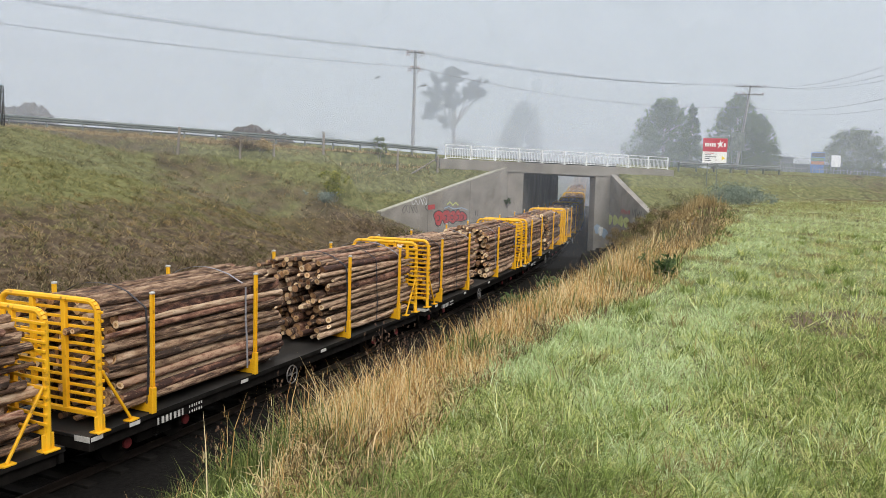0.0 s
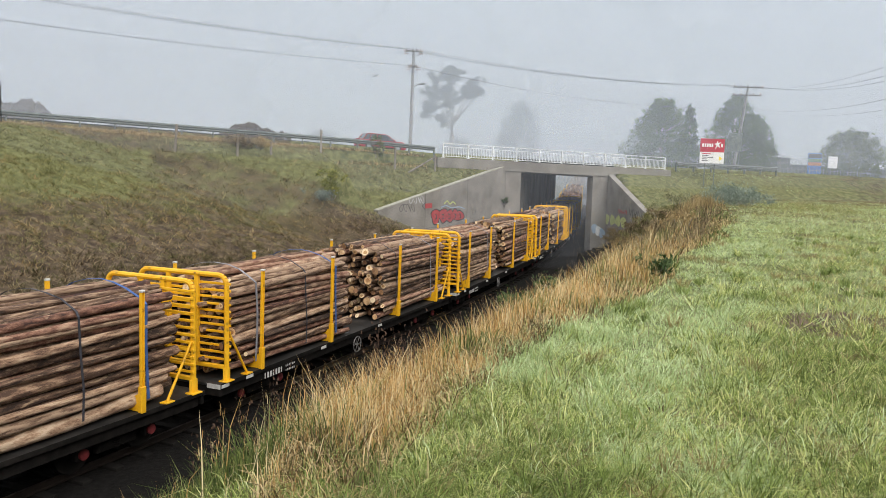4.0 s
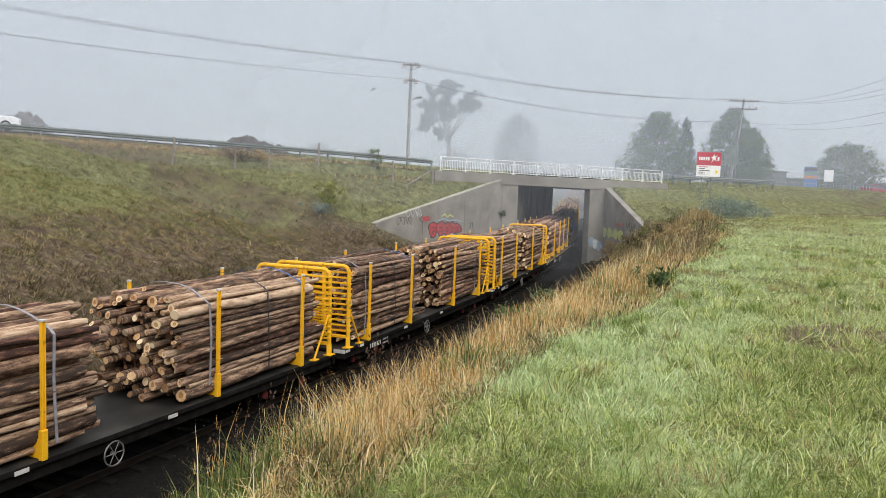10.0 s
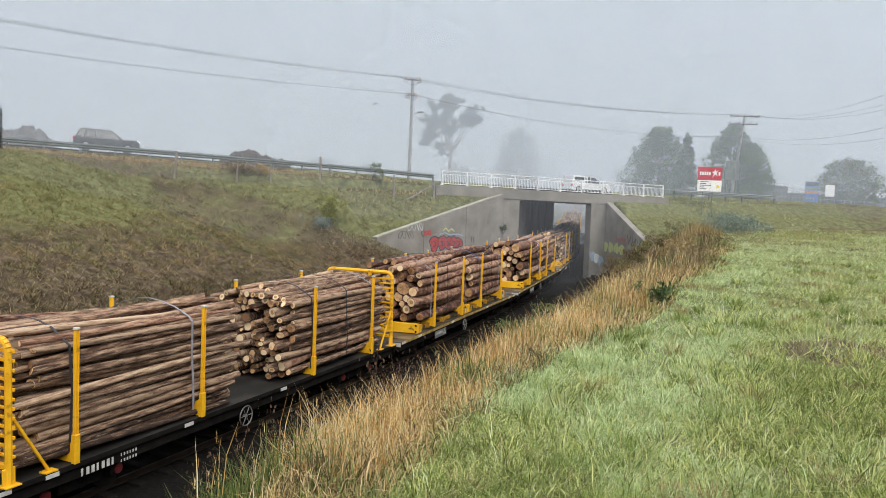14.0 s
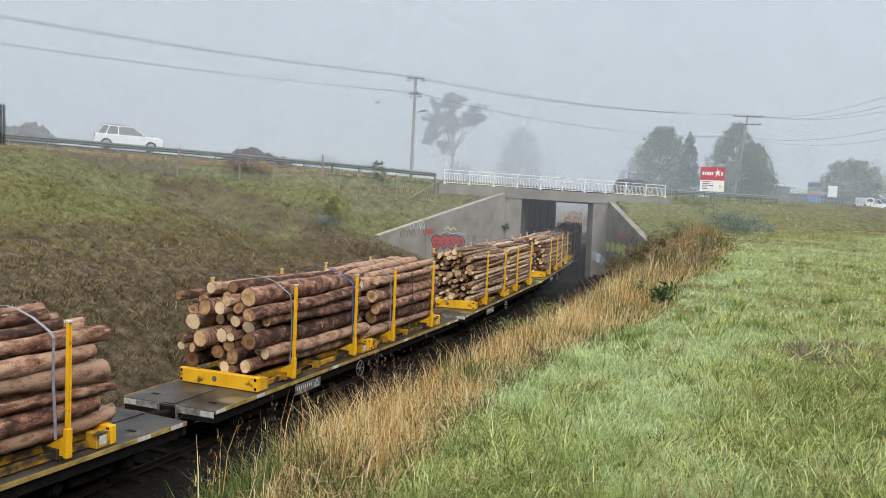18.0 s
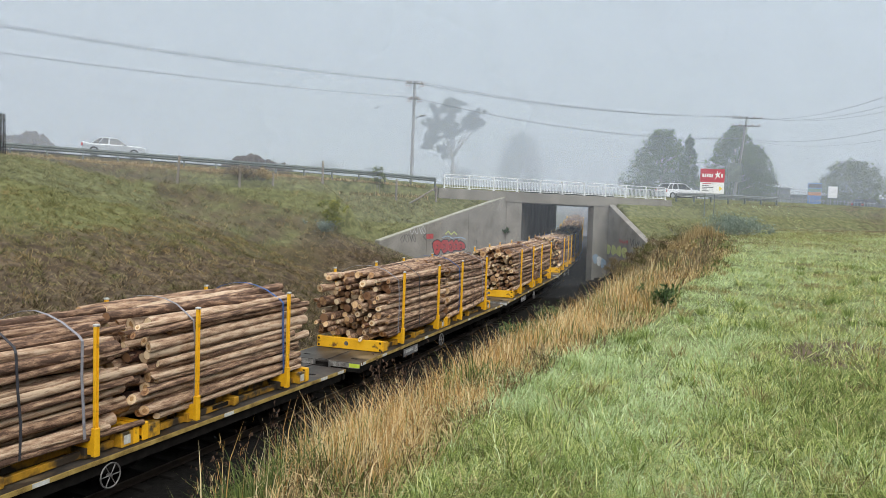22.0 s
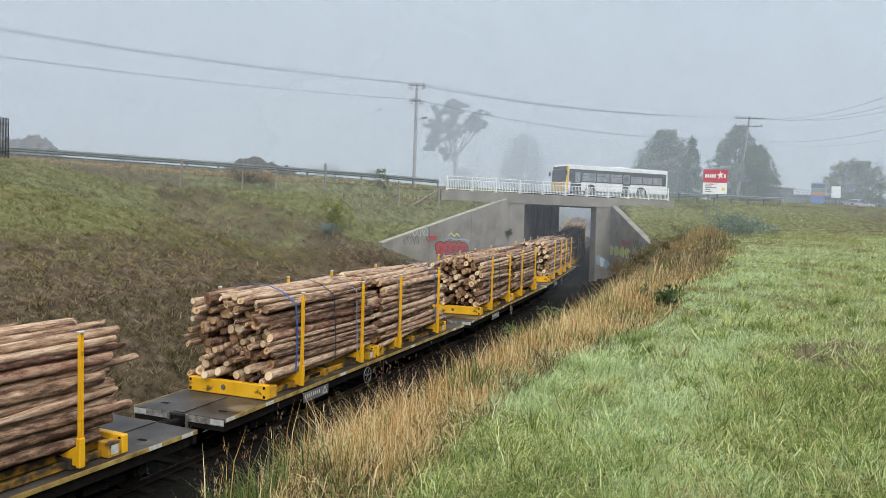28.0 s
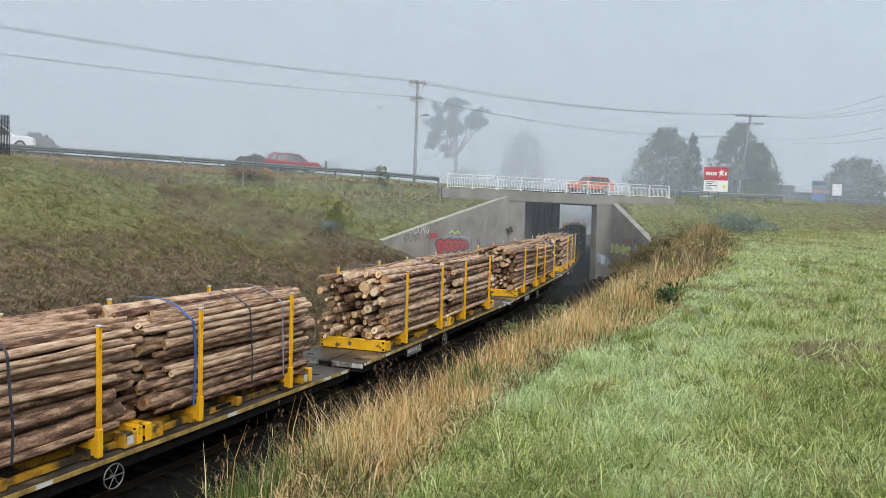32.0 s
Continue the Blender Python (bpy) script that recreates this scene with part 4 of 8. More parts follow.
def add_rack(w, y0, L=6.058):
    """A yellow log rack the size of a twenty-foot container base, on the deck."""
    z = DECK + 0.012
    bm = bmesh.new()
    for sx in (-1, 1):
        box(bm, sx * 0.72 - 0.07, sx * 0.72 + 0.07, y0 + 0.1, y0 + L - 0.1, z + 0.10, z + 0.26, 0.01)
    r = part("log_rack", bm, M["yellow_worn_shaded"], w, "yellow steel log rack")
    for sx in (-1, 1):
        part("side_sill", bx(min(sx * 0.94, sx * 1.05), max(sx * 0.94, sx * 1.05), y0 + 0.5, y0 + L - 0.5, z + 0.012, z + 0.15, 0.01), M["yellow_worn_shaded"], r)
    part("code_mark", bx(1.051, 1.054, y0 + 2.3, y0 + 2.85, z + 0.06, z + 0.15), M["black_steel"], r, "black stencilled mark")
    for y in (y0, y0 + L - 0.16):
        part("end_beam", bx(-1.219, 1.219, y, y + 0.16, z, z + 0.37, 0.015), M["yellow"], r)
        bm = bmesh.new()
        for sx in (-1, 1):
            for zz in (z + 0.035, z + 0.265):
                box(bm, sx * 1.15 - 0.035, sx * 1.15 + 0.035, y - 0.004, y + 0.164, zz, zz + 0.07)
        part("corner_slots", bm, M["black_steel"], r)
        part("lifting_hole", rod(bmesh.new(), (-0.1, y - 0.004, z + 0.19), (-0.1, y + 0.02, z + 0.19), 0.075, 12), M["grey_metal"], r, "grey round hole plate")
        for sx in (-1, 1):
            bm = bmesh.new()
            box(bm, sx * 1.219 - (0.0 if sx < 0 else 0.30), sx * 1.219 + (0.30 if sx < 0 else 0.0), y - (0.32 if y > y0 else -0.162), y + (0.478 if y == y0 else -0.002), z + 0.004, z + 0.30, 0.01)
            part("corner_block", bm, M["yellow_dirty"], r)
    for k in (0.24, 0.5, 0.8):
        part("cross_member", bx(-1.16, 1.16, y0 + L * k - 0.09, y0 + L * k + 0.09, z + 0.02, z + 0.22, 0.01), M["yellow_worn_shaded"], r)
    part("data_plate", bx(1.221, 1.227, y0 + L - 0.42, y0 + L - 0.25, z + 0.06, z + 0.24), M["plate_white"], r, "white data plate")
    add_stakes(r, (y0 + 1.45, y0 + 4.85), DECK + 0.09)


def flat_wagon():
    w = thing("flat_wagon", "dark deck flat wagon carrying two yellow log racks", "railway wagon", group="log wagons of the train")
    flat_base(w, -7.9, 7.9, M["edge_pale"])
    add_rack(w, -6.1)
    add_rack(w, 0.04)
    part("marker_board", bx(1.36, 1.37, -4.6, -3.3, DECK - 0.40, DECK - 0.13, 0.003), M["board"], w, "dark grey lettered board")
    text_bars(w, 1.372, -4.52, DECK - 0.30, 8, 0.06, 0.13, 0.04)
    bm = bmesh.new()
    for a, b in (((-3.62, 0.66), (-3.38, 0.66)), ((-3.62, 0.66), (-3.50, 0.84)), ((-3.38, 0.66), (-3.50, 0.84))):
        bar(bm, (1.374, a[0], a[1]), (1.374, b[0], b[1]), 0.006, 0.02)
    part("triangle_mark", bm, M["plate_white"], w)
    for sx in (-1, 1):
        part("reflector", bx(min(sx * 0.95, sx * 1.32), max(sx * 0.95, sx * 1.32), -7.905, -7.90, DECK - 0.15, DECK - 0.03), M["plate_white"], w, "pale reflective plate")
    for sx in (-1, 1):
        part("head_plate", bx(min(sx * 0.30, sx * 1.322), max(sx * 0.30, sx * 1.322), -7.902, -7.898, DECK - 0.17, DECK - 0.012), M["head_pale"], w, "scuffed pale end plate")
        part("drop_bracket", bx(min(sx * 0.24, sx * 0.30), max(sx * 0.24, sx * 0.30), -7.94, -7.86, DECK - 0.34, DECK - 0.005, 0.01), M["grey_metal"], w)
    for y in (-7.9, 6.25):
        part("deck_rib", bx(-0.16, 0.16, y + 0.02, y + 1.62, DECK + 0.001, DECK + 0.028, 0.006), M["deck"], w)
        for x in (-0.86, 0.86):
            part("deck_slot", bx(x - 0.11, x + 0.11, y + 0.50, y + 0.60, DECK + 0.001, DECK + 0.006), M["black_steel"], w)
    for y in (-7.86, -6.3, -2.6, 2.4, 6.5, 7.4):
        part("edge_marker", bx(1.349, 1.354, y, y + 0.34, DECK - 0.075, DECK + 0.008), M["plate_white"], w, "white reflective strip")
    return w


M["head_pale"] = surface("scuffed_pale_steel", [(0.12, 0.11, 0.10), (0.30, 0.285, 0.26), (0.46, 0.44, 0.41)], 0.7, 0.1, scale=4, fine=30, bump=0.1, contrast=1.6)
M["board"] = surface("grey_board", [(0.10, 0.10, 0.10), (0.16, 0.16, 0.16)], 0.6)
M["lime"] = surface("lime_reflector", [(0.55, 0.70, 0.05), (0.68, 0.82, 0.10)], 0.4, scale=9)

MOVERS = []        # things and the place along the train of their middle


def make_train():
    a = bulkhead_wagon()
    firsts = [a] + [copy_thing(a, Matrix()) for _ in range(7)]
    for i, w in enumerate(firsts):
        s = -96.85 + 15.37 * (i - 1) + 7.15
        MOVERS.append((w, s, 0.0))
        pal = [[("bark_dark", 4), ("bark_red", 2), ("bark_light", 1)], [("bark_dark", 4), ("bark_red", 1), ("bark_light", 1)], [("bark_dark", 3), ("bark_red", 1), ("bark_light", 2)]][i % 3]
        for j, yc in enumerate((-3.95, 3.95)):
            st = [[(-1.95, 0.07, "strap_grey"), (0.3, 0.05, "strap_dark"), (1.9, 0.07, "strap_blue")], [(-1.9, 0.05, "strap_dark"), (1.3, 0.06, "strap_grey")],
                  [(-1.8, 0.07, "strap_dark"), (0.2, 0.05, "strap_dark"), (1.85, 0.06, "strap_grey")]][(i + j) % 3]
            bd = bundle(100 + i * 2 + j, 5.8, pal, (0.055, 0.108), 2.13, st, "stacked dark brown logs strapped on a wagon" if i % 3 != 2 else "stacked brown logs with pale peeled patches on a wagon", crown=0.30, ragged=0.30)
            MOVERS.append((bd, s + yc, DECK + 0.10))
    f = flat_wagon()
    flats = [f] + [copy_thing(f, Matrix()) for _ in range(11)]
    # one wagon carries lime plates
    for ob in flats[3].children:
        if ob.name.startswith("reflector"):
            ob.data = ob.data.copy()
            ob.data.materials[0] = M["lime"]
            ob["label"] = "lime reflective plate"
    for i, w in enumerate(flats):
        s = 12.1 + 16.61 * i + 6.1
        MOVERS.append((w, s, 0.0))
        for j, yc in enumerate((-3.07, 3.07)):
            if i < 2:
                bark, rad, lab = [("bark_red", 1)], (0.115, 0.20), "thick reddish logs stacked on a yellow rack"
            else:
                bark, rad, lab = [("bark_light", 12), ("bark_red", (i + j) % 2)], (0.062, 0.122), "pale peeled logs stacked on a yellow rack"
            st = [[(-1.75, 0.07, "strap_grey"), (0.1, 0.05, "strap_dark")], [(-1.7, 0.07, "strap_blue"), (0.3, 0.05, "strap_dark"), (1.6, 0.06, "strap_grey")], [(-1.6, 0.05, "strap_grey"), (1.75, 0.07, "strap_blue")]][(i * 2 + j) % 3]
            bd = bundle(300 + i * 2 + j, 5.7, bark, rad, 2.0, st, lab, crown=0.34, ragged=0.42, joined=i >= 8)
            MOVERS.append((bd, s + yc, DECK + 0.36))


make_train()


# ---- plants ----
def leafy(name, cols, rough=0.6, scale=0.6, amount=0.8, bright=0.35):
    """Blades and leaves: a little light passes through; colour drifts over the ground and from blade to blade."""
    m = surface(name, cols, rough, scale=scale, fine=scale * 7, bump=0, vary="island", amount=amount)
    nt = m.node_tree
    b = nt.nodes["Principled BSDF"]
    b.inputs["Specular IOR Level"].default_value = 0.25
    tr = nt.nodes.new("ShaderNodeBsdfTranslucent")
    mx = nt.nodes.new("ShaderNodeMixShader")
    mx.inputs[0].default_value = bright
    src = b.inputs["Base Color"].links[0].from_socket
    nt.links.new(src, tr.inputs[0])
    nt.links.new(b.outputs[0], mx.inputs[1])
    nt.links.new(tr.outputs[0], mx.inputs[2])
    nt.links.new(mx.outputs[0], nt.nodes["Material Output"].inputs[0])
    return m


M["grass"] = leafy("dewy_grass", [(0.125, 0.165, 0.034), (0.335, 0.42, 0.105), (0.56, 0.64, 0.20), (0.79, 0.80, 0.37)], 0.5, 0.45, 1.0, 0.4)
M["grass_deep"] = leafy("deep_green_grass", [(0.10, 0.14, 0.032), (0.225, 0.30, 0.078), (0.40, 0.49, 0.16)], 0.5, 0.8, 0.7, 0.4)
M["grass_blue"] = leafy("frosted_grass", [(0.31, 0.41, 0.165), (0.54, 0.67, 0.325), (0.77, 0.87, 0.54)], 0.55, 0.9, 0.8, 0.4)
M["straw"] = leafy("dry_straw", [(0.38, 0.21, 0.07), (0.72, 0.455, 0.175), (0.88, 0.64, 0.30), (0.94, 0.80, 0.49)], 0.7, 0.8, 0.8, 0.45)
M["straw_matted"] = leafy("matted_straw", [(0.12, 0.08, 0.036), (0.34, 0.23, 0.10), (0.58, 0.42, 0.20), (0.72, 0.56, 0.31)], 0.8, 0.9, 0.9, 0.3)
M["straw_field"] = leafy("fading_grass", [(0.20, 0.165, 0.065), (0.38, 0.32, 0.135), (0.54, 0.47, 0.24)], 0.7, 0.5, 0.8)
M["weed_brown"] = leafy("dead_weeds", [(0.070, 0.048, 0.029), (0.155, 0.110, 0.066), (0.27, 0.20, 0.122), (0.45, 0.36, 0.225)], 0.85, 0.35, 0.9, 0.45)
M["weed_mid"] = leafy("bleached_weeds", [(0.12, 0.092, 0.052), (0.21, 0.162, 0.09), (0.33, 0.262, 0.15)], 0.85, 0.5, 0.8, 0.45)
M["weed_green"] = leafy("rough_pasture", [(0.11, 0.116, 0.046), (0.195, 0.20, 0.080), (0.30, 0.29, 0.125), (0.45, 0.40, 0.20)], 0.75, 0.25, 0.75, 0.45)
M["weed_tawny"] = leafy("tawny_tufts", [(0.22, 0.155, 0.072), (0.40, 0.295, 0.145), (0.56, 0.44, 0.235)], 0.8, 0.4, 0.75, 0.45)
M["weed_dark"] = leafy("dark_rank_grass", [(0.068, 0.064, 0.026), (0.125, 0.115, 0.047), (0.205, 0.175, 0.082)], 0.8, 0.5, 0.75, 0.35)
M["rank_green"] = leafy("rank_green_grass", [(0.055, 0.08, 0.02), (0.13, 0.175, 0.05), (0.27, 0.315, 0.10)], 0.6, 0.9, 0.8, 0.4)
M["seed"] = leafy("dark_seed_heads", [(0.05, 0.03, 0.02), (0.12, 0.075, 0.05)], 0.8, 1, 0.6, 0.1)
M["bramble"] = leafy("bramble_leaves", [(0.03, 0.055, 0.018), (0.07, 0.12, 0.04), (0.14, 0.19, 0.08)], 0.6, 0.8, 0.7)
M["bush_blue"] = leafy("blue_green_leaves", [(0.13, 0.17, 0.14), (0.23, 0.285, 0.24), (0.34, 0.39, 0.33)], 0.7, 0.8, 0.6)
M["bush_yellow"] = leafy("yellow_green_leaves", [(0.08, 0.11, 0.025), (0.18, 0.22, 0.05), (0.42, 0.38, 0.07)], 0.6, 1.5, 0.8)
M["gum_leaf"] = leafy("gum_leaves", [(0.022, 0.032, 0.018), (0.05, 0.065, 0.035), (0.09, 0.11, 0.06)], 0.6, 0.4, 0.6)
M["pine_leaf"] = leafy("conifer_leaves", [(0.020, 0.042, 0.014), (0.038, 0.072, 0.022), (0.075, 0.12, 0.040)], 0.7, 0.35, 0.45, 0.15)
M["cypress_leaf"] = leafy("cypress_leaves", [(0.034, 0.068, 0.011), (0.064, 0.114, 0.019), (0.115, 0.175, 0.036)], 0.7, 0.35, 0.45, 0.2)
M["willow_leaf"] = leafy("olive_leaves", [(0.055, 0.075, 0.020), (0.10, 0.13, 0.038), (0.17, 0.205, 0.065)], 0.7, 0.4, 0.5)
M["bark_grey"] = surface("grey_bark", [(0.16, 0.14, 0.12), (0.30, 0.27, 0.24), (0.42, 0.39, 0.35)], 0.9, scale=2, fine=20, bump=0.4, stretch=(1, 1, 0.3))


def blades(name, x, y, h, w, gen, lean=0.5, material=None, dz=0.0, z=None, way=None):
    """Curved blades of grass standing on the land at x, y: five points and three triangles each."""
    n = len(x)
    z = land(x, y) - 0.02 + dz if z is None else z
    a = gen.uniform(0, 2 * np.pi, n)
    dx, dy = np.cos(a), np.sin(a)
    b = gen.uniform(0, 2 * np.pi, n) if way is None else way + gen.normal(0, 0.7, n)
    k = gen.uniform(0.2, 1.0, n) * lean * h
    lx, ly = np.cos(b) * k, np.sin(b) * k
    co = np.empty((n, 5, 3))
    co[:, 0] = np.stack([x - dx * w / 2, y - dy * w / 2, z], 1)
    co[:, 1] = np.stack([x + dx * w / 2, y + dy * w / 2, z], 1)
    mx, my, mz = x + lx * 0.35, y + ly * 0.35, z + h * 0.62
    co[:, 2] = np.stack([mx - dx * w * 0.42, my - dy * w * 0.42, mz], 1)
    co[:, 3] = np.stack([mx + dx * w * 0.42, my + dy * w * 0.42, mz], 1)
    co[:, 4] = np.stack([x + lx, y + ly, z + h * (1 - 0.25 * (k / np.maximum(h, 1e-6)))], 1)
    i = (np.arange(n) * 5)[:, None]
    tris = np.concatenate([i + [0, 1, 3], i + [0, 3, 2], i + [2, 3, 4]], 0)
    return fast_mesh(name, co.reshape(-1, 3), tris, material)


def slivers(name, x, y, h, w, gen, lean, material, way=None):
    """The same for blades that stand far off: one leaning triangle each."""
    n = len(x)
    z = land(x, y) - 0.02
    a = gen.uniform(0, 2 * np.pi, n)
    dx, dy = np.cos(a) * w * 0.5, np.sin(a) * w * 0.5
    b = gen.uniform(0, 2 * np.pi, n) if way is None else way + gen.normal(0, 0.7, n)
    k = gen.uniform(0.2, 1.0, n) * lean * h
    co = np.empty((n, 3, 3))
    co[:, 0] = np.stack([x - dx, y - dy, z], 1)
    co[:, 1] = np.stack([x + dx, y + dy, z], 1)
    co[:, 2] = np.stack([x + np.cos(b) * k, y + np.sin(b) * k, z + h * (1 - 0.25 * k / np.maximum(h, 1e-6))], 1)
    return fast_mesh(name, co.reshape(-1, 3), np.arange(n * 3).reshape(n, 3), material)


def stuff(name, label, category, me):
    return thing(name, label, category, kind="stuff", data=me)


def fan(gen, n, d0, d1, a0, a1):
    """Points round the standing place, thinning out with distance; angles to the left of straight ahead, degrees."""
    d = d0 * (d1 / d0) ** gen.uniform(0, 1, n)
    a = np.radians(gen.uniform(a0, a1, n))
    return EYE[0] - np.sin(a) * d, EYE[1] + np.cos(a) * d, d


def patchy(x, y, f=1.0, seed=0.0):
    return 0.5 + 0.5 * np.sin(x * 0.8 * f + 2 * np.sin(y * 0.55 * f + seed) + seed) * np.cos(y * 0.7 * f + 1.5 * np.sin(x * 0.6 * f + seed))


def make_field():
    g = np.random.default_rng(3)
    cx, cy, cd = fan(g, 34000, 2.6, 75, -9, 58)
    k = 34
    kind = 0.50 * patchy(cx, cy, 1.1, 0.6) * patchy(cx, cy, 2.7, 1.0) + 0.22 * patchy(cx, cy, 0.45, 3.3) + g.normal(0, 0.11, len(cx))
    cr = g.uniform(0.02, 0.07, len(cx)) * (1 + cd / 10)
    tall = g.uniform(0, 1, len(cx))
    ch = (0.55 + 0.85 * tall ** 2) * (0.60 + 0.65 * patchy(cx, cy, 3.1, 4.0))
    ct = g.uniform(0, 1, len(cx))
    lean = np.repeat(g.uniform(1.0, 2.6, len(cx)), k)
    x, y, d, rr, th, ct, kind = (np.repeat(v, k) for v in (cx, cy, cd, cr, ch, ct, kind))
    ang, rad = g.uniform(0, 2 * np.pi, len(x)), np.sqrt(g.uniform(0, 1, len(x)))
    stray = g.uniform(0, 1, len(x)) < 0.40
    rr = np.where(stray, rr * 4.0, rr)
    th = np.where(stray, th * 0.6, th)
    x, y = x + np.cos(ang) * rad * rr, y + np.sin(ang) * rad * rr
    lat = x - track_x(y)
    q = (x - ROAD_A[0]) * ROAD_N[0] + (y - ROAD_A[1]) * ROAD_N[1]
    edge = 10.72 + 0.30 * np.sin(y * 0.62 + 0.8) + 0.20 * np.sin(y * 1.7) + 0.10 * np.sin(y * 4.1) + np.clip(y - 9, 0, 30) * 0.045
    ok = (lat > edge + g.normal(0, 0.20, len(x))) & (q < -1)
    ok &= ~((((x - 13.2) / 0.62) ** 2 + ((y - 9.6) / 0.9) ** 2 + 0.9 * np.sin(x * 7 + 2 * np.sin(y * 3)) * np.sin(y * 5)) < 1) | (g.uniform(0, 1, len(x)) < 0.34)       # a worn patch of soil
    x, y, d, th, ct, ang, kind, lean = (v[ok] for v in (x, y, d, th, ct, ang, kind, lean))
    r = g.uniform(0, 1, len(x))
    right = smooth01((x - track_x(y) - 12.4) / 1.6)
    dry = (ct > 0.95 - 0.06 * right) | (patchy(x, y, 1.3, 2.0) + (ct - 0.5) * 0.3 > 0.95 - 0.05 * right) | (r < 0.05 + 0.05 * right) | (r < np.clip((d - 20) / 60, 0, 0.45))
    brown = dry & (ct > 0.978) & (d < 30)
    # far grass brightened through colour: the pale share grows with distance from the eye
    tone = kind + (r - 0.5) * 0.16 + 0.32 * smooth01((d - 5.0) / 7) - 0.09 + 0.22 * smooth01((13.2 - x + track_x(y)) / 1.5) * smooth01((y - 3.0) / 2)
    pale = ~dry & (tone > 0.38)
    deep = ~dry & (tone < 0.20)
    h = g.uniform(0.06, 0.14, len(x)) * th * np.where(g.uniform(0, 1, len(x)) < 0.10, 1.7, 1.0)
    w = g.uniform(0.0022, 0.0046, len(x)) * (1 + d / 9)
    near_ = d < 8.5
    for nm, sel, mt, lab in (("field_grass", ~pale & ~dry & ~deep, "grass", "tufted dewy green field grass"), ("frosted_grass", pale, "grass_blue", "pale dew-covered grass clumps, more of them further from the eye"),
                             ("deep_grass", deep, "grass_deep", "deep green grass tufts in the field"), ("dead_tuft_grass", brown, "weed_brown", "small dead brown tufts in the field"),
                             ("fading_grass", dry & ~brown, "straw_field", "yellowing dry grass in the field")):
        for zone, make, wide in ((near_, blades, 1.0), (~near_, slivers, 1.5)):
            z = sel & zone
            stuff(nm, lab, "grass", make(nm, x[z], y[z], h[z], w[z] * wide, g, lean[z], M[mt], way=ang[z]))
    # taller tussocks
    tx, ty, td = fan(g, 640, 3.0, 26, -12, 58)
    ok = (tx - track_x(ty) > 11.1) & ((np.abs(tx - 13.2) > 0.7) | (np.abs(ty - 9.6) > 1.1))
    tx, ty, td = (v[ok] for v in (tx, ty, td))
    kk = 64
    hue = np.repeat(g.uniform(0, 1, len(tx)), kk)
    big = np.repeat(g.uniform(0.6, 1.25, len(tx)), kk)
    x, y, d = (np.repeat(v, kk) for v in (tx, ty, td))
    a, r0 = g.uniform(0, 2 * np.pi, len(x)), g.uniform(0, 0.07, len(x))
    x, y = x + np.cos(a) * r0, y + np.sin(a) * r0
    for nm, sel, mt, lab in (("tussock_grass", hue < 0.5, "grass_deep", "deep green tussocks in the field"), ("yellow_tussocks", (hue >= 0.5) & (hue < 0.85), "grass", "yellow-green tussocks in the field"), ("straw_tussocks", hue >= 0.85, "straw_field", "fading straw tussocks in the field")):
        c = sel.sum()
        stuff(nm, lab, "grass", blades(nm, x[sel], y[sel], g.uniform(0.10, 0.22, c) * big[sel], g.uniform(0.0024, 0.0046, c) * (1 + d[sel] / 8), g, 1.5, M[mt], way=a[sel]))
    # thin bleached stems that stand above the turf
    sx, sy = EYE[0] + g.normal(2.6, 1.3, 150), g.normal(9.0, 3.0, 150)
    keep = sy > 3.5
    sx, sy = sx[keep], sy[keep]
    stuff("field_stems", "thin bleached stems above the turf", "grass", blades("field_stems", sx, sy, g.uniform(0.25, 0.6, len(sx)), np.full(len(sx), 0.004), g, 0.35, M["straw"]))
    # the rest of the field, thinner
    n = 130000
    x, y = EYE[0] + g.uniform(-3, 32, n), g.uniform(-30, 60, n)
    lat = x - track_x(y)
    q = (x - ROAD_A[0]) * ROAD_N[0] + (y - ROAD_A[1]) * ROAD_N[1]
    ok = (lat > 10.4) & (q < -1)
    x, y = x[ok], y[ok]
    stuff("field_grass", "dense dewy green field grass", "grass", slivers("field_grass", x, y, g.uniform(0.08, 0.2, len(x)), g.uniform(0.012, 0.024, len(x)), g, 1.1, M["grass"]))


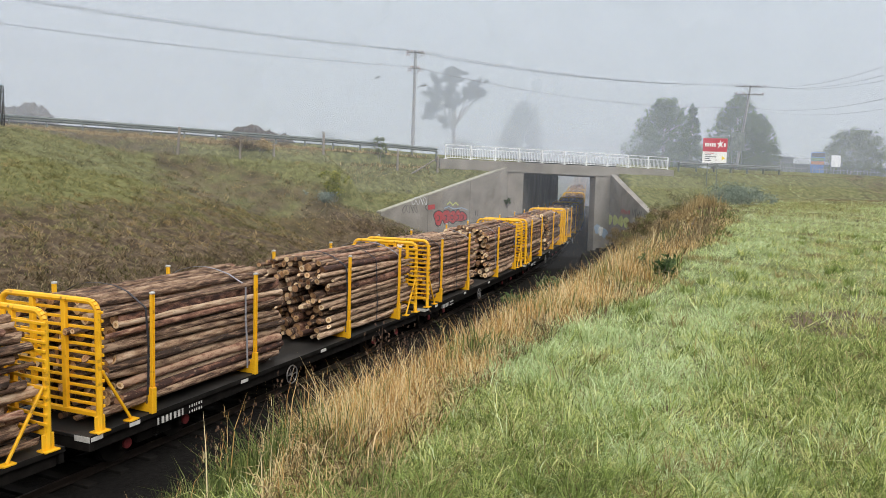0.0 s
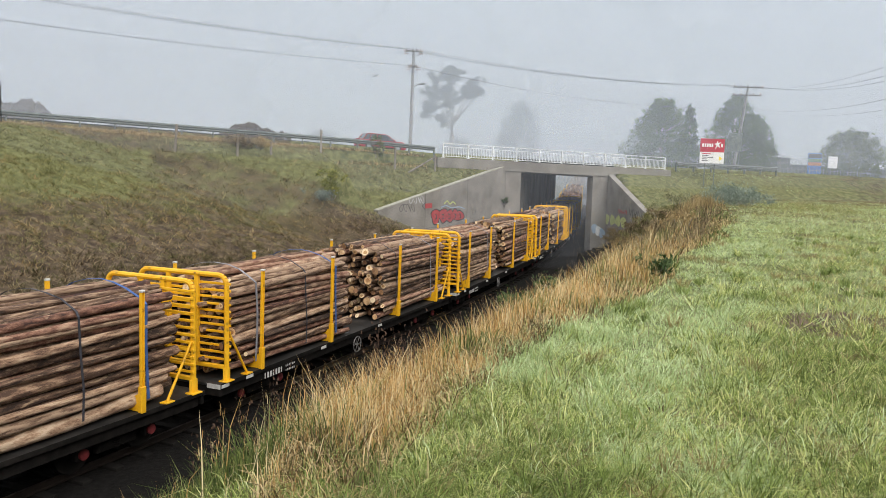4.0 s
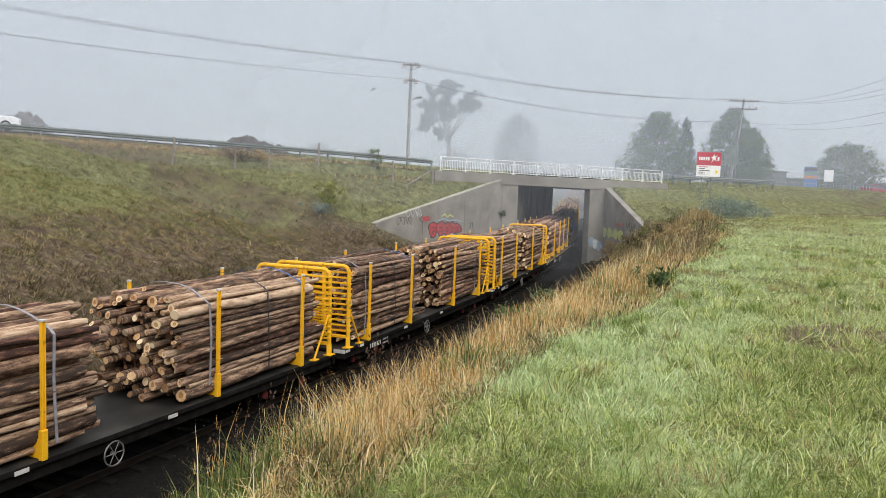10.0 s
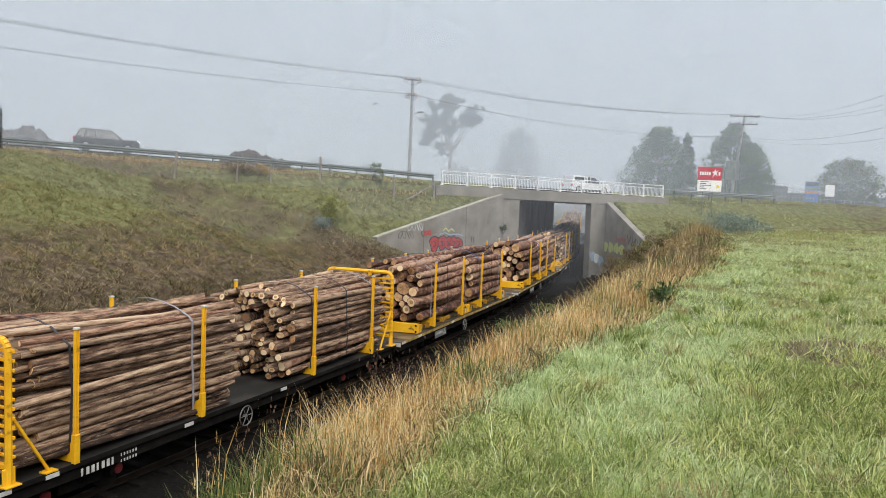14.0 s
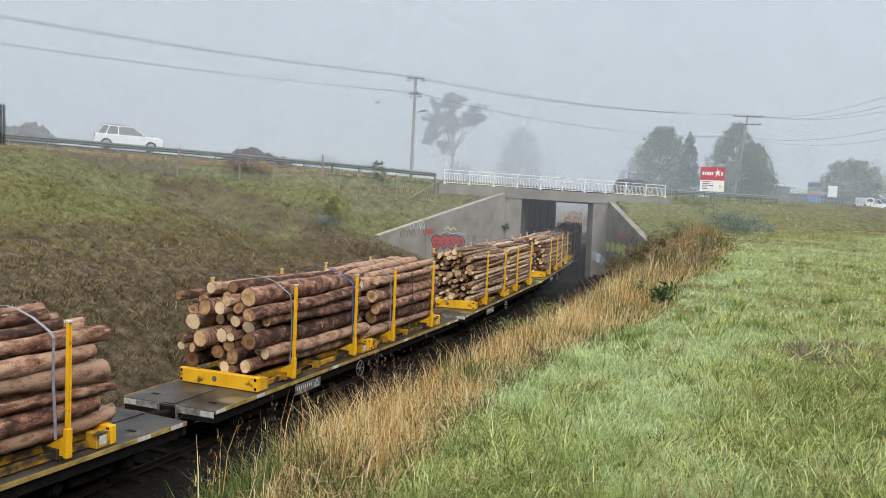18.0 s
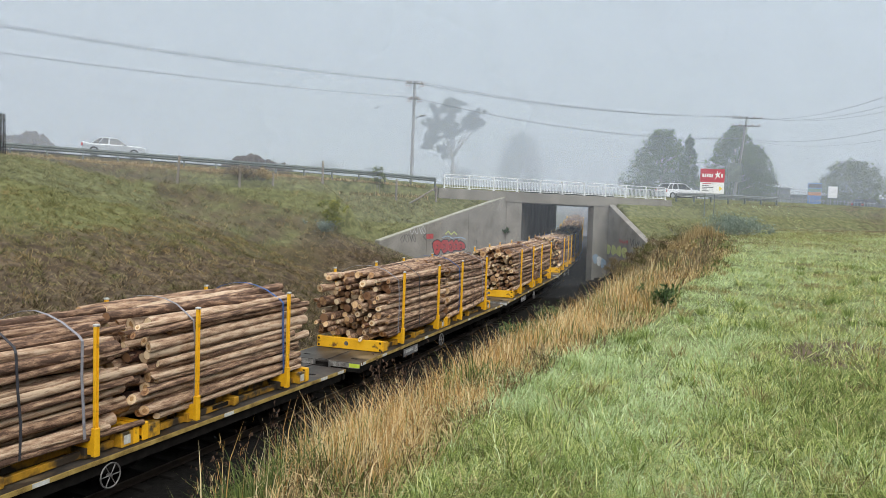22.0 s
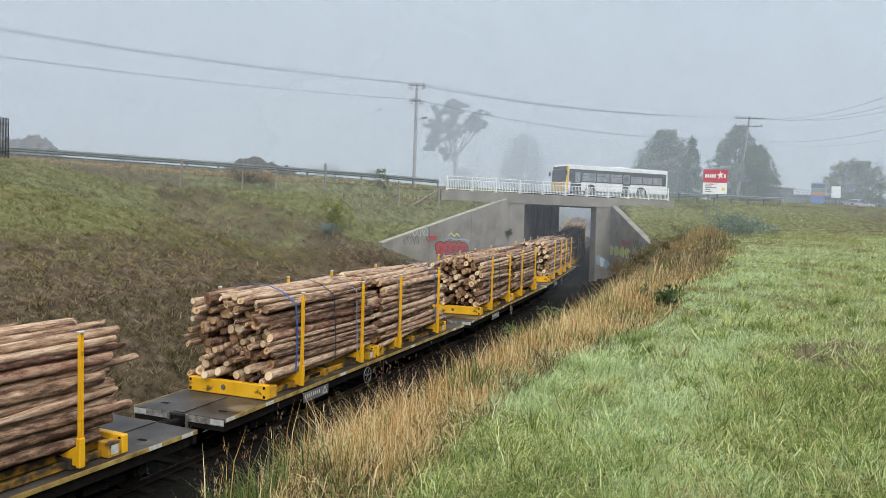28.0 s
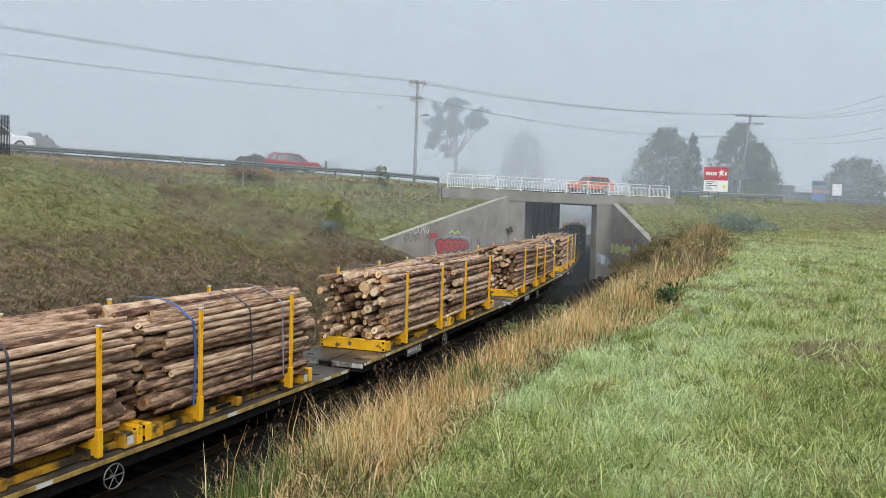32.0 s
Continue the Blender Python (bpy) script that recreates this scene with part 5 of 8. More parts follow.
def make_far_field():
    g = np.random.default_rng(13)
    n = 520000
    x, y = g.uniform(-4, 75, n), g.uniform(26, 110, n)
    lat = x - track_x(y)
    q = (x - ROAD_A[0]) * ROAD_N[0] + (y - ROAD_A[1]) * ROAD_N[1]
    behind = (side((x, y), RIGHT_FOOT, RIGHT_TIP) > 0.3) | (lat > 10.2)
    ok = (lat > 6.5) & behind & (q < 1.2) & (q > -40)
    x, y, lat, q = x[ok], y[ok], lat[ok], q[ok]
    u = (x - ROAD_A[0]) * ROAD_R[0] + (y - ROAD_A[1]) * ROAD_R[1]
    p = patchy(x, y, 0.55, 2.5) + g.normal(0, 0.22, len(x)) + 0.45 * smooth01((36 - u) / 10) - 0.40 * smooth01((q + 20) / 10) * smooth01((u - 24) / 8)
    dewy = (q < -13) & (patchy(x, y, 0.5, 1.1) + g.normal(0, 0.2, len(x)) - 0.03 * (q + 24) > 0.45)
    for nm, sel, mt, lab in (("far_dewy_grass", dewy, "grass_blue", "pale dewy grass in the middle of the field"), ("far_field_grass", ~dewy & (p > 0.62), "weed_green", "rough green grass towards the road"), ("far_field_straw", ~dewy & (p <= 0.40), "weed_mid", "dull dry grass towards the road"), ("far_field_weeds", ~dewy & (p > 0.40) & (p <= 0.62), "weed_brown", "brown weeds towards the road")):
        k = sel.sum()
        stuff(nm, lab, "grass", slivers(nm, x[sel], y[sel], g.uniform(0.05, 0.18, k) * (0.4 + patchy(x[sel], y[sel], 1.6, 3.0)), g.uniform(0.014, 0.034, k), g, 1.9, M[mt]))


def tufts(g, n, k, y0, y1, lat0, lat1, spread, bias=1.0, reach=0.80):
    """Clumps of k blades along the bank: places, distance, and a height and a tone for each clump."""
    cy = y0 * (y1 / y0) ** g.uniform(0, 1, n)
    cl = lat0 + (lat1 - lat0) * g.uniform(0, 1, n) ** bias
    cd = np.hypot(track_x(cy) + cl - EYE[0], cy)
    ch, ct = g.uniform(0, 1, n), g.uniform(0, 1, n)
    cl, cy, cd, ch, ct = (np.repeat(v, k) for v in (cl, cy, cd, ch, ct))
    sp = spread * (1 + cd / 14)
    y = cy + g.normal(0, 1, len(cy)) * sp
    lat = cl + g.normal(0, 1, len(cy)) * sp
    x = track_x(y) + lat
    ok = ((y < 50) | (side((x, y), RIGHT_FOOT, RIGHT_TIP) < -0.3)) & (np.hypot(x - EYE[0], y) > 2.3) & (lat > 4.2) & (x > 12.9 - reach * (y + 0.12 * np.sin(x * 9)))
    return x[ok], y[ok], lat[ok], cd[ok], ch[ok], ct[ok]


def make_bank():
    """Pale straw in dense clumps along the crest of the near bank over a matted layer, rank green tufts on its flank,
    bare blackened ground at its foot.
    """
    g = np.random.default_rng(5)
    edge = lambda y: 10.86 + 0.22 * np.sin(y * 0.62 + 0.8) + np.clip(y - 9, 0, 30) * 0.045
    # the matted layer
    x, y, lat, d, ch, ct = tufts(g, 12000, 10, 2.0, 62, 7.2, 11.6, 0.10)
    ok = (lat < edge(y) + 0.1) & (g.uniform(0, 1, len(x)) < np.clip((lat - 7.6) / 1.6, 0.02, 1))
    x, y, lat, d, ch, ct = (v[ok] for v in (x, y, lat, d, ch, ct))
    tone = patchy(x, y, 1.4, 2.2) + (ct - 0.5) * 0.6 + np.clip(lat - 10.2, 0, 1) * 0.35 + np.clip(9.0 - lat, 0, 1.5) * 0.45
    h, w = g.uniform(0.06, 0.20, len(x)) * (0.6 + 0.8 * ch), g.uniform(0.003, 0.007, len(x)) * (1 + d / 7)
    for nm, sel, mt, lab in (("matted_straw", tone <= 0.92, "straw_matted", "matted brown dead grass on the bank"), ("bank_weeds", tone > 0.92, "rank_green", "green weeds and rank grass among the straw")):
        stuff(nm, lab, "weeds", blades(nm, x[sel], y[sel], h[sel], w[sel], g, 1.2, M[mt]))
    # upright straw in dense clumps, thickest on the crest
    x, y, lat, d, ch, ct = tufts(g, 5600, 36, 2.1, 60, 8.9, 11.1, 0.075, 0.9)
    clump = patchy(x, y, 1.15, 3.0) * 0.55 + patchy(x, y, 2.7, 1.2) * 0.65
    dens = np.clip(clump * 3.6 - 1.62 + (ct - 0.5) * 0.9, 0.03, 1) * np.clip(1.25 - (y - 12) * 0.03, 0.55, 1) * np.clip((lat - 8.9) / 0.7, 0.10, 1)
    ok = (lat < edge(y) - 0.05) & (g.uniform(0, 1, len(x)) < dens)
    x, y, lat, d, ch, ct = (v[ok] for v in (x, y, lat, d, ch, ct))
    h = g.uniform(0.14, 0.46, len(x)) * (0.45 + 1.1 * ch ** 2) * np.clip((edge(y) + 0.5 - lat) / 1.2, 0.45, 1.0)
    w = g.uniform(0.0013, 0.0030, len(x)) * (1 + d / 6)
    tawny = g.uniform(0, 1, len(x)) < np.clip((y - 9) / 15, 0.04, 0.97)
    brown = tawny & (g.uniform(0, 1, len(x)) < np.clip((y - 13) / 14, 0, 0.9) * (0.4 + 0.6 * (ct > 0.25)))
    rank = (ct > 0.93) | (g.uniform(0, 1, len(x)) < 0.03)
    h = np.where(y > 18, h * np.clip(1.15 - (y - 18) * 0.02, 0.6, 1), h)
    for nm, sel, mt, lab in (("rank_stalks", rank, "rank_green", "rank green grass among the straw on the bank"), ("tall_straw", ~tawny & ~rank, "straw", "dry straw-coloured grass in clumps along the bank"), ("tawny_straw", tawny & ~brown & ~rank, "weed_mid", "dull tawny grass further along the bank"),
                             ("brown_straw", brown & ~rank, "weed_brown", "dead brown stalks further along the bank")):
        stuff(nm, lab, "grass", blades(nm, x[sel], y[sel], h[sel], w[sel], g, 0.5, M[mt]))
    # rank green tufts on the flank below
    x, y, lat, d, ch, ct = tufts(g, 2600, 36, 3.2, 55, 7.8, 10.3, 0.10, 1.0, 1.0)
    ok = g.uniform(0, 1, len(x)) < np.clip(patchy(x, y, 1.5, 5.0) * 2.4 - 0.85, 0.0, 1) * np.clip((lat - 7.6) / 0.8, 0.0, 1)
    x, y, lat, d, ch, ct = (v[ok] for v in (x, y, lat, d, ch, ct))
    h, w = g.uniform(0.14, 0.40, len(x)) * (0.6 + 0.7 * ch), g.uniform(0.003, 0.006, len(x)) * (1 + d / 8)
    stuff("rank_grass", "rank green grass low on the bank", "weeds", blades("rank_grass", x, y, h, w, g, 0.8, M["rank_green"]))
    # a stand of dark green grass just over the crest, where the bank falls away
    cy = g.uniform(3.0, 7.0, 150)
    cx = 12.9 - g.uniform(0.84, 1.10, 150) * cy
    ch = g.uniform(0.6, 1.1, 150)
    x, y, ch = (np.repeat(v, 44) for v in (cx, cy, ch))
    x, y = x + g.normal(0, 0.10, len(x)), y + g.normal(0, 0.10, len(y))
    dry = g.uniform(0, 1, len(x)) < 0.12
    for nm, sel, mt, lab in (("crest_grass", ~dry, "rank_green", "dark green grass over the crest of the bank"), ("crest_straw", dry, "straw", "thin straw among dark green grass")):
        stuff(nm, lab, "grass", blades(nm, x[sel], y[sel], g.uniform(0.14, 0.42, sel.sum()) * ch[sel], g.uniform(0.002, 0.0042, sel.sum()), g, 0.6, M[mt]))
    # dark weeds that fill the gaps of the straw
    x, y, lat, d, ch, ct = tufts(g, 2600, 30, 2.4, 55, 8.6, 11.3, 0.09)
    gap = patchy(x, y, 1.15, 3.0) * 0.55 + patchy(x, y, 2.7, 1.2) * 0.65
    ok = (lat < edge(y) + 0.15) & (g.uniform(0, 1, len(x)) < np.clip(1.9 - gap * 3.4, 0, 0.75) * np.clip((y - 2.6) / 3, 0.1, 1))
    x, y, lat, d, ch, ct = (v[ok] for v in (x, y, lat, d, ch, ct))
    h, w = g.uniform(0.08, 0.26, len(x)) * (0.6 + 0.7 * ch), g.uniform(0.0025, 0.005, len(x)) * (1 + d / 7)
    for nm, sel, mt, lab in (("gap_weeds", ct < 0.45, "weed_dark", "dark olive weeds between clumps of straw"), ("gap_dead_weeds", (ct >= 0.45) & (ct < 0.75), "weed_brown", "dead brown weeds between clumps of straw"), ("gap_grass", ct >= 0.75, "rank_green", "rank green grass between clumps of straw")):
        stuff(nm, lab, "weeds", blades(nm, x[sel], y[sel], h[sel], w[sel], g, 1.0, M[mt]))
    # stems with seed heads that stand above the rest
    n = 300
    y = 3.0 * (50 / 3.0) ** g.uniform(0, 1, n)
    lat = g.uniform(8.4, 10.4, n)
    x = track_x(y) + lat
    h = g.uniform(0.3, 0.7, n)
    w = np.full(n, 0.0048) * (1 + np.hypot(x - EYE[0], y) / 9)
    stuff("tall_stems", "tall thin dry grass stems", "grass", blades("tall_stems", x, y, h, w, g, 0.32, M["straw"]))
    hz = land(x, y)
    hx, hy, hh, hw = [], [], [], []
    for i in range(n):
        for _ in range(5):
            hx.append(x[i] + g.normal(0, 0.012))
            hy.append(y[i] + g.normal(0, 0.012))
            hh.append(hz[i] + h[i] * g.uniform(0.50, 0.72))
            hw.append(0.003)
    hx, hy, hh = np.array(hx), np.array(hy), np.array(hh)
    stuff("seed_heads", "feathery seed heads on the dry stems", "grass", blades("seed_heads", hx, hy, np.full(len(hx), 0.055), np.array(hw), g, 0.5, M["straw"], z=hh))
    # dark dock stalks
    c = [(8.9, 7.4), (8.2, 9.2), (8.4, 10.5), (8.7, 5.2), (7.9, 13.0), (9.3, 6.3)]
    px, py, ph = [], [], []
    for cx, cy in c:
        for _ in range(16):
            px.append(track_x(cy) + cx + g.normal(0, 0.28))
            py.append(cy + g.normal(0, 0.35))
            ph.append(g.uniform(0.55, 1.05))
    px, py, ph = np.array(px, float), np.array(py), np.array(ph)
    stuff("dock_stalks", "dead brown dock stalks", "weeds", blades("dock_stalks", px, py, ph, np.full(len(px), 0.010), g, 0.3, M["seed"]))
    z0 = land(px, py)
    sx = np.repeat(px, 14) + g.normal(0, 0.03, len(px) * 14)
    sy = np.repeat(py, 14) + g.normal(0, 0.03, len(px) * 14)
    sz = np.repeat(z0, 14) + np.repeat(ph, 14) * g.uniform(0.5, 0.95, len(px) * 14)
    stuff("dock_seeds", "dark brown dock seeds", "weeds", blades("dock_seeds", sx, sy, np.full(len(sx), 0.035), np.full(len(sx), 0.016), g, 1.0, M["seed"], z=sz))


def make_far_bank():
    """Clumps of dead weeds, pasture and straw, mixed by zone."""
    g = np.random.default_rng(9)
    n = 46000
    cy, cl = g.uniform(6, 62, n), -(3.6 + 34.4 * g.uniform(0, 1, n))
    k = 18
    y = np.repeat(cy, k) + g.normal(0, 0.15, n * k)
    lat = np.repeat(cl, k) + g.normal(0, 0.15, n * k)
    ch, ct = np.repeat(np.where(g.uniform(0, 1, n) < 0.2, g.uniform(1.7, 2.8, n), g.uniform(0.5, 1.3, n)), k), np.repeat(g.uniform(0, 1, n), k)
    x = track_x(y) + lat
    q = (x - ROAD_A[0]) * ROAD_N[0] + (y - ROAD_A[1]) * ROAD_N[1]
    s = side((x, y), LEFT_FOOT, LEFT_TIP) / LEFT_LEN
    ok = (q < 0.4) & ~((s > -0.5) & (y > LEFT_TIP[1] - 0.4) & (lat < -9.4)) & ~((s > -0.55) & (s < 0.8) & (y > LEFT_TIP[1] - 0.3))
    x, y, lat, q, ch, ct = x[ok], y[ok], lat[ok], q[ok], ch[ok], ct[ok]
    zone = earth_zone(x, y) + (ct - 0.5) * 9 + 2.5 * (patchy(x, y, 0.7, 7.0) - 0.5)
    toe = lat + 9.4 - np.clip(y - 27, 0, 16) * 0.28 + (ct - 0.5) * 4 + 1.6 * (patchy(x, y, 0.5, 1.0) - 0.5) > 0
    verge_ = (q > -2.0) & (lat < -9) & ((x - ROAD_A[0]) * ROAD_R[0] + (y - ROAD_A[1]) * ROAD_R[1] < -8)
    green = bank_green(x, y) + (ct - 0.5) * 1.1 + (patchy(x, y, 0.8, 4.0) - 0.5) * 0.5 > 0.55
    ct2 = (ct * 7.3 + 0.4 * patchy(x, y, 1.1, 2.0)) % 1.0
    earth = (zone > 0) & ~verge_ & ~toe & ~green
    upper = earth & (lat < -8.6 - 1.5 * patchy(x, y, 0.6, 5.0)) & (ct2 > 0.42)
    kinds = (("upper_pasture", upper & (ct2 <= 0.74), "weed_green", "thin olive pasture among dead weeds on the bank", (0.04, 0.12)),
             ("upper_straw", upper & (ct2 > 0.74), "weed_tawny", "tawny tufts among dead weeds on the bank", (0.04, 0.13)),
             ("dead_weeds", earth & ~upper & (ct2 <= 0.62), "weed_brown", "dead brown weeds and bare earth on the cutting", (0.04, 0.12)),
             ("pale_weeds", earth & ~upper & (ct2 > 0.62) & (ct2 <= 0.85), "weed_mid", "bleached tufts among the dead weeds", (0.05, 0.16)),
             ("dark_weeds", earth & ~upper & (ct2 > 0.85), "weed_dark", "dark olive tufts among the dead weeds", (0.05, 0.16)),
             ("bank_pasture", green & ~verge_ & ~toe, "weed_green", "rough green pasture on the far bank", (0.04, 0.12)),
             ("bank_straw", (zone <= 0) & ~verge_ & ~green & ~toe & (ct2 > 0.6), "weed_tawny", "tawny dry tufts on the far bank", (0.04, 0.12)),
             ("bank_stubble", (zone <= 0) & ~verge_ & ~green & ~toe & (ct2 <= 0.6), "weed_dark", "dull brown and olive stubble on the far bank", (0.03, 0.10)),
             ("toe_grass", toe & ~verge_ & (ct2 <= 0.55), "weed_dark", "dark rank grass at the foot of the cutting", (0.06, 0.19)),
             ("toe_dead_grass", toe & ~verge_ & (ct2 > 0.55) & (ct2 <= 0.85), "weed_brown", "dead brown grass at the foot of the cutting", (0.06, 0.17)),
             ("toe_pale_grass", toe & ~verge_ & (ct2 > 0.85), "weed_mid", "pale tufts at the foot of the cutting", (0.08, 0.22)),
             ("verge_straw", verge_, "weed_tawny", "dry tawny grass along the road verge", (0.05, 0.14)))
    vu, vq = g.uniform(-66, -1.5, 42000), g.uniform(-2.3, 0.35, 42000)
    vx, vy = ROAD_A[0] + ROAD_R[0] * vu + ROAD_N[0] * vq, ROAD_A[1] + ROAD_R[1] * vu + ROAD_N[1] * vq
    keep = g.uniform(0, 1, len(vx)) < np.clip(0.25 + 1.1 * patchy(vx, vy, 0.6, 1.0) - 0.5 * smooth01((vu + 24) / 10) * smooth01((-0.9 - vq) / 0.6), 0.05, 1)
    vx, vy = vx[keep], vy[keep]
    stuff("verge_straw", "bleached dry grass along the road verge", "weeds", slivers("verge_straw", vx, vy, g.uniform(0.04, 0.14, len(vx)) + 0.26 * g.uniform(0.3, 1, len(vx)) * (vq[keep] > -0.35), g.uniform(0.03, 0.06, len(vx)), g, np.where(vq[keep] > -0.35, 0.7, 1.8), M["straw_matted"]))
    for nm, sel, mt, lab, hh in kinds:
        c = sel.sum()
        stuff(nm, lab, "weeds", slivers(nm, x[sel], y[sel], g.uniform(*hh, c) * ch[sel], g.uniform(0.012, 0.030, c) * ch[sel] ** 0.6 * (1.5 if "weeds" in nm else 1.15), g, 1.7, M[mt]))


def leaf_cloud(name, centres, radii, n_each, size, material, gen, flat=0.8, hollow=0.5):
    """Small leaves, each a folded pair of triangles, gathered in clumps."""
    cs, rs = np.repeat(np.array(centres, float), n_each, 0), np.repeat(np.array(radii, float), n_each)
    n = len(cs)
    v = gen.normal(0, 1, (n, 3))
    v /= np.linalg.norm(v, axis=1)[:, None]
    rad = rs * (hollow * 0.3 + np.minimum(np.abs(gen.normal(0, 0.66, n)), 1.2))
    p = cs + v * rad[:, None] * np.array([1, 1, flat])
    a = gen.normal(0, 1, (n, 3))
    a /= np.linalg.norm(a, axis=1)[:, None]
    b = np.cross(a, gen.normal(0, 1, (n, 3)))
    b /= np.linalg.norm(b, axis=1)[:, None] + 1e-9
    s = size * gen.uniform(0.6, 1.3, n)[:, None]
    co = np.stack([p - a * s, p + b * s * 0.35, p + a * s, p - b * s * 0.35], 1).reshape(-1, 3)
    i = (np.arange(n) * 4)[:, None]
    return fast_mesh(name, co, np.concatenate([i + [0, 1, 2], i + [0, 2, 3]], 0), material)


def limb_mesh(pts, r0, r1, material, seg=8):
    bm = bmesh.new()
    n = len(pts)
    loops = []
    for i, p in enumerate(pts):
        d = (pts[min(i + 1, n - 1)] - pts[max(i - 1, 0)]).normalized()
        q = d.to_track_quat("Z", "Y")
        r = r0 + (r1 - r0) * i / (n - 1)
        loops.append([bm.verts.new(p + q @ Vector((r * math.cos(a), r * math.sin(a), 0))) for a in [2 * math.pi * k / seg for k in range(seg)]])
    for a, b in zip(loops[:-1], loops[1:]):
        for k in range(seg):
            f = bm.faces.new((a[k], a[(k + 1) % seg], b[(k + 1) % seg], b[k]))
            f.smooth = True
    bm.faces.new(loops[0][::-1])
    bm.faces.new(loops[-1])
    return mesh_of("limb", bm, material)


def wander(r, a, b, n, amp):
    a, b = Vector(a), Vector(b)
    return [a.lerp(b, i / n) + Vector((r.uniform(-amp, amp), r.uniform(-amp, amp), r.uniform(-amp, amp) * 0.5)) * (1 if 0 < i < n else 0) for i in range(n + 1)]


def gum_tree(at, height, seed, clumps, label, leaf="gum_leaf", n_leaf=3300, size=0.19, fork_at=0.44):
    """clumps: (across, up, radius) in metres; the rest follows from the seed."""
    r, g = random.Random(seed), np.random.default_rng(seed)
    t = thing("gum_tree", label, "tree", at=Matrix.Translation(at))
    fork = Vector((0.0, 0, height * fork_at))
    part("trunk", limb_mesh(wander(r, (0, 0, -0.3), fork, 5, 0.06), height * 0.028, height * 0.018, M["bark_grey"]), None, t)
    cs, rs = [], []
    for ax, up, rad in clumps:
        c = EAST * ax + AHEAD * r.uniform(-1, 1) * rad * 0.9 + Vector((0, 0, up))
        part("limb", limb_mesh(wander(r, fork - Vector((0, 0, r.uniform(0, height * 0.06))), c, 5, height * 0.022), height * 0.011, height * 0.003, M["bark_grey"], 6), None, t)
        for _ in range(16):
            o = Vector((r.gauss(0, 1), r.gauss(0, 1), r.gauss(0, 0.8))) * rad * 0.56
            cs.append(c + o)
            rs.append(rad * r.uniform(0.18, 0.42))
            if r.random() < 0.3:
                part("twig", limb_mesh(wander(r, c.lerp(fork, 0.25), c + o, 3, 0.1), 0.035, 0.012, M["bark_grey"], 4), None, t)
    part("crown", leaf_cloud("crown", cs, rs, n_leaf // 14, size, M[leaf], g, 0.8, 0.15), None, t)["kind"] = "stuff"
    return t


def dense_tree(at, height, half, seed, label, name="conifer", leaf="pine_leaf", shape="dome", n=150, per=150, size=0.24):
    """Boughs spring from the trunk at all heights; sprays of leaves hang along each. The outline follows the shape, unevenly."""
    r, g = random.Random(seed), np.random.default_rng(seed)
    t = thing(name, label, "tree", at=Matrix.Translation(at))
    part("trunk", limb_mesh(wander(r, (0, 0, -0.3), (0, 0, height * 0.86), 6, 0.08), height * 0.03, height * 0.006, M["bark_grey"]), None, t)
    cs, rs = [], []
    boughs = max(26, n // 5)
    lobes = [(r.uniform(0, 6.28), r.uniform(0.15, 0.95), r.uniform(-0.16, 0.16)) for _ in range(9)]
    for i in range(boughs):
        up = 0.05 + 0.92 * (i + r.uniform(0, 1)) / boughs
        env = {"dome": math.sqrt(max(0.0, 1 - (max(0, up - 0.36) / 0.66) ** 2)) * (0.80 + 0.20 * min(1, up / 0.3)), "cone": max(0.04, 1.0 - up) ** 0.72, "spire": max(0.03, 1.0 - up) ** 0.9,
               "egg": math.sin(min(1, up * 0.93 + 0.1) * math.pi) ** 0.55, "flame": (1 - max(0.0, up - 0.30) / 0.72) ** 0.62 * (0.84 + 0.16 * min(1, up / 0.25))}[shape]
        for k in range(5):
            a = r.uniform(0, 6.28)
            swell = 1 + sum(w * math.exp(-(((a - la + 3.14) % 6.28 - 3.14) / 0.7) ** 2 - ((up - lu) / 0.14) ** 2) for la, lu, w in lobes)
            reach = env * half * swell * r.uniform(0.72, 1.06)
            lift = {"spire": -0.14, "cone": 0.12, "flame": 0.22}.get(shape, 0.10) * reach
            for q in (0.45, 0.72, 0.98):
                if q < 0.5 and r.random() < 0.5:
                    continue
                o = 0.055 * half
                cs.append((math.cos(a) * reach * q + r.gauss(0, o), math.sin(a) * reach * q + r.gauss(0, o), up * height + lift * q + r.gauss(0, o * 1.2)))
                rs.append(half * r.uniform(0.12, 0.21) * (0.50 + 0.55 * env) * (1.15 - 0.35 * q))
            if k == 0 and i % 4 == 0:
                part("limb", limb_mesh(wander(r, (0, 0, up * height * 0.92), (math.cos(a) * reach * 0.8, math.sin(a) * reach * 0.8, up * height + lift * 0.8), 4, 0.08), height * 0.009, height * 0.003, M["bark_grey"], 6), None, t)
    part("crown", leaf_cloud("crown", cs, rs, max(12, per * n // len(cs)), size, M[leaf], g, 0.8, 0.25), None, t)["kind"] = "stuff"
    return t


def bush(name, at, half, height, seed, leaf, label, n=16, per=90, size=0.07):
    r, g = random.Random(seed), np.random.default_rng(seed)
    t = thing(name, label, "bush", at=Matrix.Translation(at))
    cs = [(r.gauss(0, half * 0.42), r.gauss(0, half * 0.42), height * r.uniform(0.25, 0.9)) for _ in range(n)]
    for c in cs[:6]:
        part("stem", limb_mesh(wander(r, (c[0] * 0.2, c[1] * 0.2, -0.1), c, 3, 0.04), 0.02, 0.006, M["bark_grey"], 5), None, t)
    part("leaves", leaf_cloud("leaves", cs, [half * r.uniform(0.22, 0.42) for _ in cs], per, size, M[leaf], g, 0.8, 0.2), None, t)["kind"] = "stuff"
    return t


